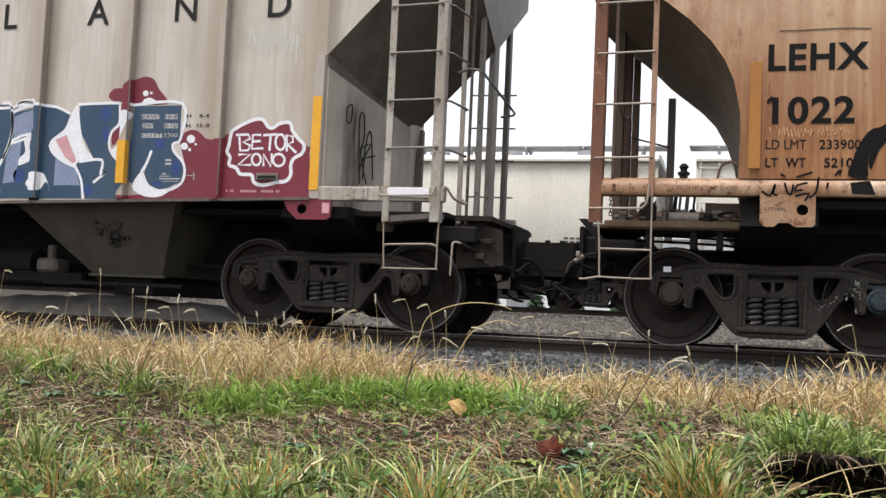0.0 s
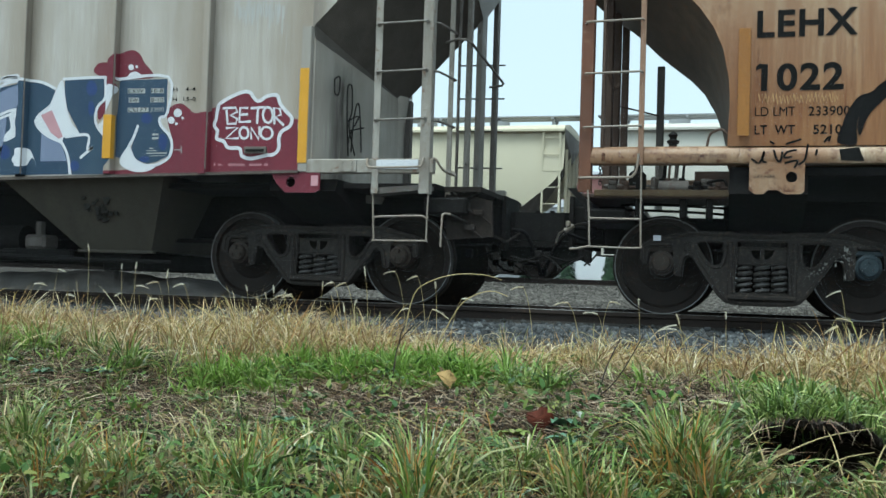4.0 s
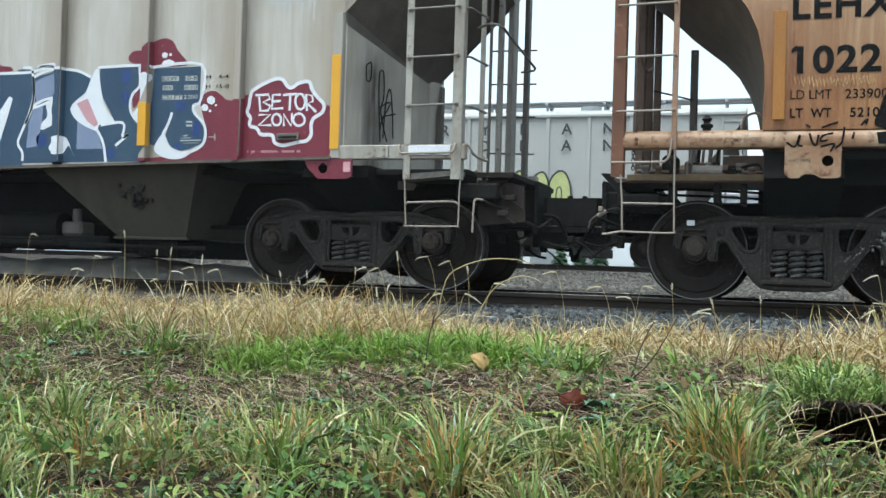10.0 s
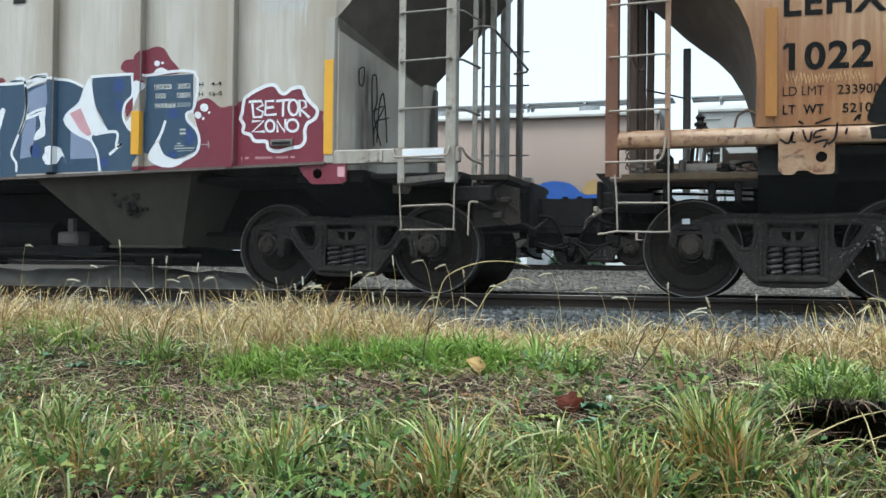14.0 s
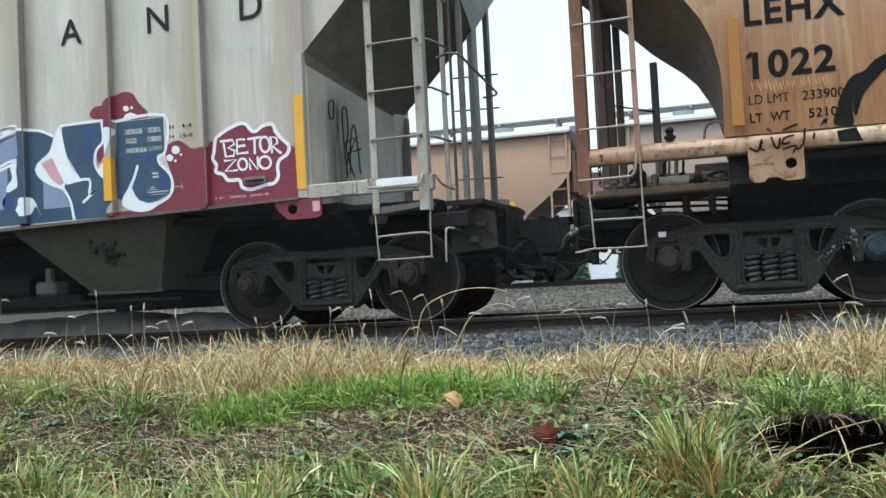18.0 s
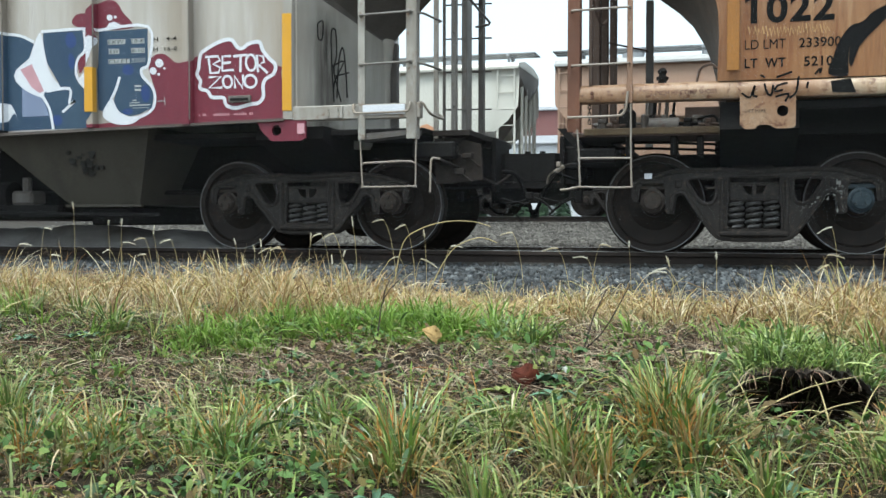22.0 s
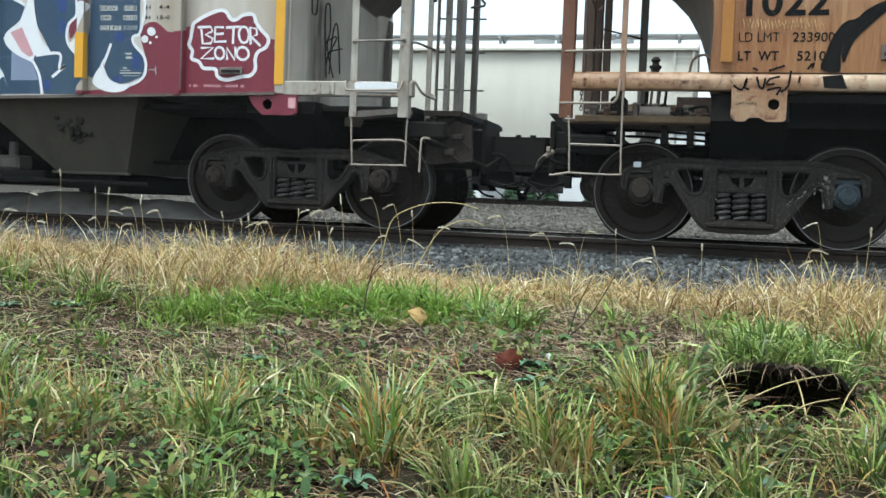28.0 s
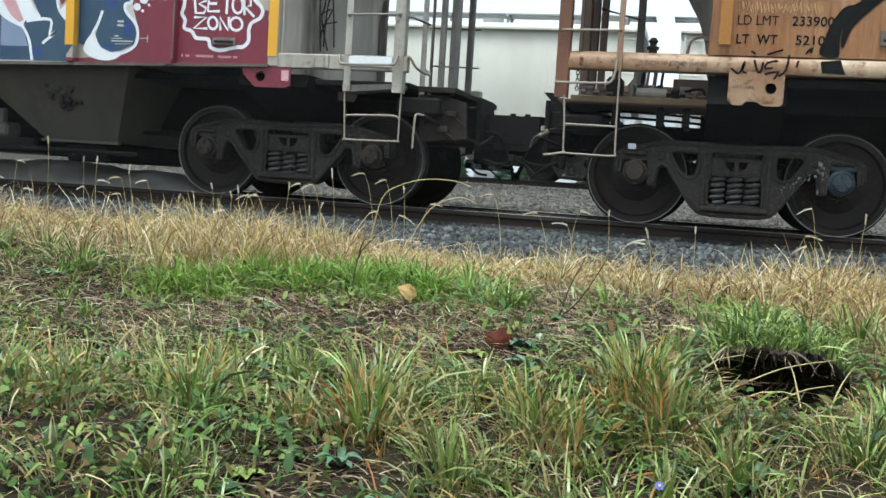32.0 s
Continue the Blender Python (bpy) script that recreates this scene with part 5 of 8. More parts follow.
def train_x(t):
    """How far the train has rolled: the joint after the white car stands at x -5 at 3.49 s."""
    i = max(1, min(len(PASS_TIMES) - 3, sum(1 for p in PASS_TIMES if p <= t) - 1))
    a, b = PASS_TIMES[i], PASS_TIMES[i + 1]
    u = (t - a) / (b - a)
    m0 = (PASS_X[i + 1] - PASS_X[i - 1]) / (PASS_TIMES[i + 1] - PASS_TIMES[i - 1]) * (b - a)
    m1 = (PASS_X[i + 2] - PASS_X[i]) / (PASS_TIMES[i + 2] - PASS_TIMES[i]) * (b - a)
    return (2 * u ** 3 - 3 * u * u + 1) * PASS_X[i] + (u ** 3 - 2 * u * u + u) * m0 + (3 * u * u - 2 * u ** 3) * PASS_X[i + 1] + (u ** 3 - u * u) * m1


def far_paint(name, paint, grime, rust, rusty=0.15, much=0.4):
    return weathered(name, paint, grime, rust, much, rusty, 0.55, 0, 1.0, 0.6)


FAR_WHITE = far_paint("far_white_paint", (0.68, 0.65, 0.57), (0.48, 0.45, 0.39), (0.4, 0.33, 0.26))
FAR_CREAM = far_paint("far_cream_paint", (0.66, 0.60, 0.44), (0.52, 0.46, 0.33), (0.4, 0.3, 0.2))
FAR_GREY = far_paint("far_grey_paint", (0.44, 0.43, 0.41), (0.33, 0.32, 0.30), (0.25, 0.2, 0.17))
FAR_PINK = far_paint("far_faded_pink_paint", (0.40, 0.29, 0.24), (0.33, 0.25, 0.21), (0.25, 0.16, 0.11), 0.3, 0.6)
FAR_ORANGE = far_paint("far_orange_brown_paint", (0.42, 0.25, 0.165), (0.34, 0.22, 0.155), (0.25, 0.12, 0.07), 0.25, 0.55)
FAR_DARK = plain("far_underframe", (0.04, 0.037, 0.035), 0.85)
FAR_BLUE = plain("far_blue_spray", (0.02, 0.09, 0.36), 0.5)
FAR_TEAL = plain("far_teal_emblem", (0.10, 0.36, 0.42), 0.5)
FAR_OCHRE = plain("far_ochre_spray", (0.42, 0.27, 0.10), 0.6)
FAR_LILAC = plain("far_lilac_spray", (0.56, 0.55, 0.66), 0.6, 0, 0.2, 3)
FAR_PEACH = plain("far_peach_spray", (0.72, 0.36, 0.20), 0.6)
FAR_LIME = plain("far_lime_spray", (0.50, 0.52, 0.22), 0.5)
FAR_PURPLE = plain("far_purple_spray", (0.16, 0.12, 0.42), 0.5)
FAR_INK = plain("far_black_letters", (0.06, 0.06, 0.06), 0.6)

HALF = 6.45
FAR_TRUCKS = (-4.75, 4.75)


def far_meshes(ribbed, rounded):
    """Body meshes of a far car: sides with cut-off ends, dark slopes, roof, board."""
    m = {}
    for s in (-1, 1):
        sheet = Shape()
        prof = [(1.0, 1.02), (1.0, 1.15), (1.0, 2.1)]
        if rounded:
            rows = []
            for i in range(9):
                z = 1.05 + 3.1 * i / 8
                inset = 1.55 * (1 - soft_step(1.5, 3.1, np.float64(z)) ** 0.8)
                y = s * (1.42 + 0.16 * math.sin(math.pi * i / 8))
                rows.append([(-HALF + inset, y, z), (0, y, z), (HALF - inset, y, z)])
            sheet.sheet(rows)
        else:
            sheet.prism([(-HALF + 1.5, 1.05), (HALF - 1.5, 1.05), (HALF - 1.5, 2.05), (HALF, 3.95), (HALF, 4.12), (-HALF, 4.12), (-HALF, 3.95), (-HALF + 1.5, 2.05)], *sorted((s * 1.55, s * 1.54)))
        if ribbed:
            for i in range(9):
                x = -4.6 + 1.15 * i
                sheet.box(x - 0.05, x + 0.05, *sorted((s * 1.545, s * 1.60)), 1.05, 4.1, 0.01)
        m["side", s] = sheet
    for e in (-1, 1):
        hull = Shape()
        for s in (-1, 1):
            hull.sheet([[(e * (HALF - 1.5), s * 1.45, 2.05), (e * HALF, s * 1.5, 3.95)], [(e * (HALF - 1.15), 0, 1.6), (e * HALF, 0, 3.3)]])
            hull.add([(e * (HALF - 1.5), s * 1.5, 1.05), (e * (HALF - 1.5), s * 1.5, 2.05), (e * (HALF - 1.15), 0, 1.6), (e * (HALF - 1.15), 0, 1.0)], [(0, 1, 2, 3)])
        hull.add([(e * HALF, -1.5, 3.95), (e * HALF, 0, 3.3), (e * HALF, 1.5, 3.95), (e * HALF, 1.5, 4.12), (e * HALF, -1.5, 4.12)], [(0, 1, 2, 3, 4)])
        m["slope", e] = hull
    m["roof"] = Shape().prism([(-1.56, 4.10), (-1.5, 4.20), (-0.7, 4.34), (0.7, 4.34), (1.5, 4.20), (1.56, 4.10)], -HALF, HALF, "x")
    return m


def far_car(index, name, label, paint, ribbed, rounded, ends=None, top=None):
    car = base(name, label, "railcar", pose(0, FAR_Y, FAR_Z), "rolling train")
    ms = far_meshes(ribbed, rounded)
    for s in (-1, 1):
        part("side_sheet", ms["side", s], paint, car)
        part("slope_sheet", ms["slope", s], ends or DARK_STEEL, car, "dark sloped end sheet")
    part("roof", ms["roof"], top or paint, car)
    part("eave", Shape().box(-HALF, HALF, -1.62, -1.55, 4.02, 4.10, 0.01), top or paint, car)
    board = Shape().box(-HALF - 0.25, HALF + 0.25, -0.42, -0.05, 4.62, 4.66, 0.006).box(-HALF - 0.25, HALF + 0.25, 0.05, 0.42, 4.62, 4.66, 0.006)
    part("running_board", board, GALV, car, "grated roof walkway")
    for i in range(8):
        part("board_bracket", FAR_MESH["bracket"], GALV, car, m=pose(-5.9 + 1.685 * i, 0, 0))
    for i in range(5):
        part("roof_hatch", FAR_MESH["hatch"], paint, car, m=pose(-4.4 + 2.2 * i, 0, 0))
    part("centre_sill", Shape().box(-HALF - 0.2, HALF + 0.2, -0.33, 0.33, 0.62, 1.1, 0.02), FAR_DARK, car)
    part("side_sill", Shape().box(-HALF + 0.1, HALF - 0.1, -1.58, -1.48, 0.98, 1.10, 0.01), paint, car)
    part("side_sill", Shape().box(-HALF + 0.1, HALF - 0.1, 1.48, 1.58, 0.98, 1.10, 0.01), paint, car)
    for bx in (-2.2, 0.0, 2.2):
        bay = Shape().prism([(bx - 1.05, 1.1), (bx + 1.05, 1.1), (bx + 0.35, 0.42), (bx - 0.35, 0.42)], -1.3, 1.3)
        part("hopper_bay", bay, BAY, car)
        part("outlet_gate", Shape().box(bx - 0.45, bx + 0.45, -1.2, 1.2, 0.16, 0.42, 0.02), FAR_DARK, car)
    for e in (-1, 1):
        for s in (-1, 1):
            lad = Shape()
            for dx in (0.12, 0.60):
                lad.box(*sorted((e * (HALF - dx - 0.03), e * (HALF - dx + 0.03))), *sorted((s * 1.57, s * 1.53)), 0.6, 4.1, 0.006)
            for k in range(8):
                lad.tube([(e * (HALF - 0.12), s * 1.57, 0.62 + 0.46 * k), (e * (HALF - 0.60), s * 1.57, 0.62 + 0.46 * k)], 0.014, 5)
            part("ladder", lad, paint, car)
        for yy in (-0.9, -0.3, 0.3, 0.9):
            part("end_post", Shape().box(*sorted((e * HALF, e * (HALF - 0.08))), yy - 0.04, yy + 0.04, 1.0, 3.6, 0.008), paint, car)
        part("end_sill", Shape().box(*sorted((e * (HALF - 0.35), e * (HALF + 0.05))), -1.35, 1.35, 0.85, 1.05, 0.02), FAR_DARK, car)
        part("coupler", FAR_MESH["coupler"], FAR_DARK, car, m=pose(e * (HALF + 0.32), 0, 0, 0, 0, 0 if e > 0 else 180))
    for tx in FAR_TRUCKS:
        t = part("truck", MESH["bolster"], TRUCK, car, m=pose(tx, 0, FAR_RAIL_Z - FAR_Z))
        part("side_frame", MESH["near_frame"], TRUCK, t)
        part("side_frame", MESH["far_frame"], TRUCK, t)
        for dx in (-0.155, 0.0, 0.155):
            part("spring", MESH["spring"], SPRING, t, m=pose(dx, -0.99, 0))
        for dx in (-0.889, 0.889):
            w = part("wheelset", MESH["wheelset"], WHEEL, t, m=pose(dx, 0, 0.457))
            WHEELSETS.append((w, dx))
            part("bearing_cap", MESH["cap_bolts"], BEARING, t, m=pose(dx, 0, 0.457))
    FAR_CARS.append((car, index))
    return car


FAR_MESH = {
    "bracket": Shape().box(-0.04, 0.04, -0.44, 0.44, 4.56, 4.62, 0.006).box(-0.035, 0.035, -0.30, -0.22, 4.30, 4.58, 0.005).box(-0.035, 0.035, 0.22, 0.30, 4.30, 4.58, 0.005).mesh("board_bracket", GALV),
    "hatch": Shape().tube([(0, -0.72, 4.22), (0, -0.72, 4.42)], 0.30, 14).mesh("roof_hatch", GALV),
    "coupler": Shape().box(-0.6, 0.30, -0.1, 0.1, 0.78, 0.98, 0.03).box(0.12, 0.34, -0.18, 0.18, 0.74, 1.0, 0.04).tube([(-0.1, -0.3, 0.75), (0.1, -0.3, 0.5), (0.3, -0.2, 0.35)], 0.03, 6).mesh("coupler", FAR_DARK),
}
FAR_CARS, WHEELSETS = [], []


def side_paint(car, name, polys, material, label="", y=-1.606):
    s = Shape()
    for p in polys:
        s.prism(p, y, y + 0.002)
    return part(name, s, material, car, label, False)


def stroke(car, name, lines, width, material, y, label="", closed=False):
    s = Shape()
    for p in lines:
        s.ribbon(p, width, y, closed)
    return part(name, s, material, car, label, False)


def rolling_train():
    rng = random.Random(11)
    far_car(-1, "white_hopper_car", "white covered hopper car with a grated roof walkway", FAR_WHITE, False, True)
    a = far_car(0, "white_hopper_car", "dirty white covered hopper car with black marks", FAR_WHITE, False, True)
    words("reporting_mark", "TILX", 0.20, -4.85, 2.50, -1.62, FAR_INK, a)
    words("car_number", "64431", 0.20, -4.85, 2.16, -1.61, FAR_INK, a)
    stroke(a, "inspection_box", [[(-3.02, 2.08), (-2.78, 2.08), (-2.78, 2.32), (-3.02, 2.32)]], 0.025, FAR_INK, -1.607, "small black stencilled box", True)
    side_paint(a, "inspection_bar", [[(-2.95, 2.17), (-2.85, 2.17), (-2.85, 2.23), (-2.95, 2.23)]], FAR_INK, "", -1.607)
    side_paint(a, "stencil_bar", [[(3.95 + 0.17 * q, z), (4.07 + 0.17 * q, z), (4.07 + 0.17 * q, z + 0.06), (3.95 + 0.17 * q, z + 0.06)] for q in range(4) for z in (1.74, 1.84)], FAR_INK, "small dark stencil bars", -1.60)
    b = far_car(1, "cream_hopper_car", "cream covered hopper car with a teal emblem", FAR_CREAM, False, True)
    words("reporting_mark", "RGRX", 0.30, -4.65, 3.12, -1.62, FAR_INK, b, "", None, 0, 0.12)
    words("car_number", "1873", 0.30, -4.65, 2.73, -1.62, FAR_INK, b, "", None, 0, 0.12)
    drop = smooth_line([(-5.57, 3.44), (-5.40, 3.34), (-5.27, 3.16), (-5.17, 2.91), (-5.09, 2.65), (-5.11, 2.48), (-5.25, 2.42), (-5.49, 2.49), (-5.69, 2.60), (-5.81, 2.76), (-5.87, 2.96), (-5.93, 3.09), (-5.85, 3.12), (-5.80, 3.25), (-5.70, 3.37)], 3, True)
    side_paint(b, "emblem", [drop], FAR_TEAL, "plain teal emblem", -1.615)
    stroke(b, "emblem_outline", [drop], 0.04, FAR_INK, -1.618, "", True)
    c = far_car(2, "grey_ribbed_hopper_car", "pale grey ribbed hopper car with black letters", FAR_GREY, True, False)
    for i, (u, v) in enumerate(zip("MARYLAND", " MIDLAND")):
        x = -4.32 + 1.17 * i
        for ch, z in ((u, 3.55), (v, 3.09)):
            if ch == "M":
                zig = [(x - 0.28, z), (x - 0.02, z + 0.25), (x + 0.15, z + 0.04), (x + 0.32, z + 0.25), (x + 0.58, z)]
                stroke(c, "letter", [zig], 0.13, FAR_INK, -1.612)
            elif ch.strip():
                words("letter", ch, 0.30, x, z, -1.612, FAR_INK, c, "", None, 0.02)
    words("reporting_mark", "LE  HX", 0.225, -4.30, 2.50, -1.612, FAR_INK, c, "", 1.35, 0.02)
    words("car_number", "50  34", 0.23, -4.18, 2.00, -1.612, FAR_INK, c, "", 1.06, 0.01)
    stroke(c, "graffiti_stroke", [[(-3.60 + 0.09 * q, 1.74 + 0.14 * ((q * 3) % 2)) for q in range(9)]], 0.035, FAR_INK, -1.612, "small dark scrawl")
    for i, (x, w) in enumerate(((-1.15, 0.52), (-0.62, 0.60), (0.06, 0.62), (0.66, 0.56), (1.20, 0.62))):
        loop = smooth_line([(x, 1.35), (x + w * 0.5, 1.28), (x + w, 1.38), (x + w * 1.02, 2.05), (x + w * 0.78, 2.46), (x + w * 0.4, 2.50 - 0.06 * (i % 2)), (x + 0.02, 2.15)], 4, True)
        side_paint(c, "graffiti_letter", [loop], FAR_LIME, "lime spray-paint letter", -1.61)
        stroke(c, "graffiti_outline", [loop], 0.055, FAR_INK, -1.614, "", True)
        if i in (1, 4):
            eye = [(x + w * 0.5 + 0.08 * math.cos(q), 1.85 + 0.24 * math.sin(q)) for q in np.linspace(0, 6.28, 12, endpoint=False)]
            stroke(c, "graffiti_stroke", [eye], 0.035, FAR_INK, -1.615, "", True)
        else:
            stroke(c, "graffiti_stroke", [[(x + w * 0.55, 1.35), (x + w * 0.5, 1.62)]], 0.04, FAR_INK, -1.615)
    d = far_car(3, "faded_pink_hopper_car", "faded pink hopper car with blue paint along its foot", FAR_PINK, False, True, None, FAR_GREY)
    blobs = [smooth_line([(4.95, 1.55), (4.90, 1.86), (4.40, 1.88), (4.05, 2.16), (3.55, 2.25), (3.10, 2.14), (2.80, 1.90), (2.35, 1.94), (2.1, 1.5), (3.5, 1.2)], 4, True),
             smooth_line([(1.9, 1.3), (1.8, 1.9), (1.2, 2.2), (0.5, 2.0), (0.0, 2.15), (-0.8, 1.9), (-1.0, 1.3)], 4, True)]
    for blob in blobs:
        side_paint(d, "graffiti_fill", [blob], FAR_BLUE, "blue spray-paint cloud", -1.600)
    side_paint(d, "graffiti_fill", [smooth_line([(4.45, 1.85), (4.42, 2.12), (4.68, 2.28), (4.92, 2.10), (4.88, 1.82)], 4, True)], FAR_OCHRE, "ochre spray-paint patch", -1.597)
    words("reporting_mark", "RGCX", 0.24, -4.2, 1.95, -1.60, FAR_INK, d)
    e = far_car(4, "orange_brown_hopper_car", "orange-brown covered hopper car with white graffiti", FAR_ORANGE, False, True, None, FAR_GREY)
    part("reflector", Shape().box(4.66, 4.82, -1.60, -1.57, 1.70, 2.20, 0.003), REFLECT, e)
    part("reflector", Shape().box(-4.6, -4.45, -1.56, -1.53, 1.2, 1.75, 0.003), REFLECT, e)
    words("reporting_mark", "RGCX", 0.24, -4.3, 2.05, -1.60, FAR_INK, e)
    for i in range(11):
        x = 3.3 - 0.42 * i
        tag = [(x, 1.30), (x + 0.10, 1.80 + 0.10 * (i % 3)), (x + 0.22, 1.45), (x + 0.32, 1.85), (x + 0.38, 1.35)]
        stroke(e, "graffiti_letter", [smooth_line([(p[0] + rng.uniform(-.05, .05), p[1] + rng.uniform(-.04, .04)) for p in tag], 3)], 0.05, SPRAY_WHITE, -1.60, "white spray-paint stroke")
    crown = [(0.10, 1.88), (0.24, 1.80), (0.34, 2.00), (0.44, 1.82), (0.62, 1.92), (0.70, 1.72), (0.50, 1.66), (0.52, 1.42), (0.30, 1.42), (0.28, 1.66), (0.12, 1.70)]
    stroke(e, "graffiti_outline", [crown], 0.05, SPRAY_WHITE, -1.602, "white spray-paint outline", True)
    side_paint(e, "graffiti_fill", [smooth_line([(-1.5, 1.25), (-1.4, 1.58), (-0.9, 1.66), (-0.4, 1.62), (0.2, 1.45), (0.2, 1.2)], 4, True)], RUSTY, "rust-red spray-paint band", -1.594)
    f = far_car(5, "white_hopper_car", "white covered hopper car with purple and orange graffiti", FAR_WHITE, False, True)
    words("reporting_mark", "RGRX", 0.30, -4.65, 3.12, -1.62, FAR_INK, f, "", None, 0, 0.12)
    words("car_number", "1842", 0.30, -4.65, 2.73, -1.62, FAR_INK, f, "", None, 0, 0.12)
    cloud = [(-1.0, 1.35), (-1.05, 2.1), (-0.55, 2.42), (0.1, 2.34), (0.55, 2.46), (1.15, 2.36), (1.6, 2.0), (1.55, 1.5), (0.8, 1.2), (-0.3, 1.2)]
    for k, dx in enumerate((0.0, 2.75)):
        loop = smooth_line([(p[0] + dx, p[1] - 0.1 * k) for p in cloud], 4, True)
        side_paint(f, "graffiti_fill", [loop], FAR_LILAC, "pale lilac spray-paint cloud", -1.594)
        arc = [q for q in loop if q[1] > 2.0 - 0.1 * k]
        stroke(f, "graffiti_outline", [arc], 0.07, FAR_PURPLE, -1.60, "purple spray-paint outline")
        for n in range(4):
            x = -0.75 + dx + 0.58 * n
            hook = smooth_line([(x, 1.45), (x + 0.10, 1.85), (x + 0.34, 2.0), (x + 0.22, 1.62), (x + 0.40, 1.42)], 4)
            stroke(f, "graffiti_stroke", [hook], 0.055, (FAR_PURPLE, FAR_INK)[(n + k) % 2], -1.602, "dark spray-paint hook")
        side_paint(f, "graffiti_fill", [[(p[0] + dx, p[1] - 0.1 * k) for p in ((0.80, 2.34), (0.86, 2.60), (1.05, 2.66), (1.25, 2.55), (1.26, 2.32))]], FAR_PEACH, "peach spray-paint patch", -1.604)
        side_paint(f, "graffiti_fill", [[(p[0] + dx, p[1] - 0.1 * k) for p in ((0.35, 2.36), (0.50, 2.55), (0.72, 2.48), (0.72, 2.36))]], FAR_PURPLE, "purple spray-paint patch", -1.605)
    g = far_car(6, "white_hopper_car", "white covered hopper car with slanted black marks", FAR_WHITE, False, True)
    words("reporting_mark", "RGRX", 0.30, -4.65, 3.12, -1.62, FAR_INK, g, "", None, 0, 0.12)
    words("car_number", "1855", 0.30, -4.65, 2.73, -1.62, FAR_INK, g, "", None, 0, 0.12)
    for i in range(3):
        x = 0.2 - 1.5 * i
        tag = [(x, 1.2), (x + 0.2, 1.55), (x + 0.5, 1.25), (x + 0.8, 1.5)]
        stroke(g, "graffiti_stroke", [smooth_line(tag, 4)], 0.06, (FAR_LIME, SPRAY_RED, FAR_INK)[i], -1.60, "thin spray-paint scrawl")
    h = far_car(7, "white_hopper_car", "white covered hopper car with an amber reflector", FAR_WHITE, False, True)
    part("reflector", Shape().box(4.45, 4.6, -1.56, -1.53, 1.2, 1.75, 0.003), REFLECT, h)
    far_car(8, "white_hopper_car", "white covered hopper car at the train's tail", FAR_WHITE, False, True)


rolling_train()


# ---- beyond the yard ----
def warehouse(x, y, w, d, h, wall, roof_mat, label):
    ob = base("warehouse", label, "building", pose(x, y, 0.2))
    part("wall", Shape().box(-w / 2, w / 2, -d / 2, d / 2, 0, h, 0.02), wall, ob)
    part("roof", Shape().prism([(-d / 2 - 0.4, h), (0, h + d * 0.09), (d / 2 + 0.4, h), (d / 2 + 0.4, h - 0.15), (-d / 2 - 0.4, h - 0.15)], -w / 2 - 0.4, w / 2 + 0.4, "x"), roof_mat, ob)
    for i in range(int(w / 6)):
        xx = -w / 2 + 3 + 6 * i
        door = part("door", Shape().box(xx - 1.4, xx + 1.4, -d / 2 - 0.06, -d / 2 + 0.02, 0, 3.0, 0.02), GALV, ob)
        for k in range(5):
            part("door_panel", Shape().box(xx - 1.35, xx + 1.35, -d / 2 - 0.09, -d / 2 - 0.055, 0.05 + 0.59 * k, 0.60 + 0.59 * k, 0.015), GALV, door)
    return ob


FAR_WALL = plain("white_metal_wall", (0.72, 0.73, 0.74), 0.6, 0, 0.15, 3)
RED_WALL = plain("dull_red_wall", (0.27, 0.12, 0.11), 0.8, 0, 0.2, 6)
ROOF_GREY = plain("dull_metal_roof", (0.30, 0.30, 0.31), 0.6, 0, 0.2, 3)
warehouse(-30, 120, 90, 18, 8.8, FAR_WALL, ROOF_GREY, "long white metal warehouse beyond the yard")
warehouse(-24.0, 150, 16, 12, 16.2, RED_WALL, ROOF_GREY, "dull red shed beyond the yard")

NEEDLE = by_island("conifer_needles", [(0.018, 0.045, 0.022), (0.03, 0.07, 0.03), (0.04, 0.085, 0.04)], 0.8)
BARK = plain("tree_bark", (0.09, 0.07, 0.055), 0.9)


def conifer(x, y, h, seed):
    rng = np.random.RandomState(seed)
    ob = base("conifer", "dark green conical evergreen tree beyond the yard", "tree", pose(x, y, 0.2), "evergreens beyond the yard")
    part("trunk", Shape().tube([(0, 0, 0), (0.03, 0, h * 0.5), (0, 0, h)], 0.16, 8, 0.02), BARK, ob)
    s = Shape()
    for k in range(520):
        u = rng.uniform(0.06, 1.0) ** 0.8
        r = (1 - u) * h * 0.24 * rng.uniform(0.55, 1.1) + 0.05
        a = rng.uniform(0, 6.28)
        p = Vector((r * math.cos(a), r * math.sin(a), h * u - 0.25 * r))
        q = Vector((p.x * 0.3, p.y * 0.3, p.z + 0.4 * r))
        side = Vector((-math.sin(a), math.cos(a), 0)) * (0.10 + 0.25 * r)
        s.add([q, p + side, p * 1.08 - Vector((0, 0, 0.12)), p - side], [(0, 1, 2), (0, 2, 3)])
    part("crown", s, NEEDLE, ob, smooth=False)


for i, (x, y, h) in enumerate(((-20.5, 104, 5.0), (-18.6, 105, 4.2), (-16.5, 104, 5.4), (-25.0, 103, 4.4), (-12.0, 104, 4.8), (-30.5, 105, 5.2))):
    conifer(x, y, h, 20 + i)


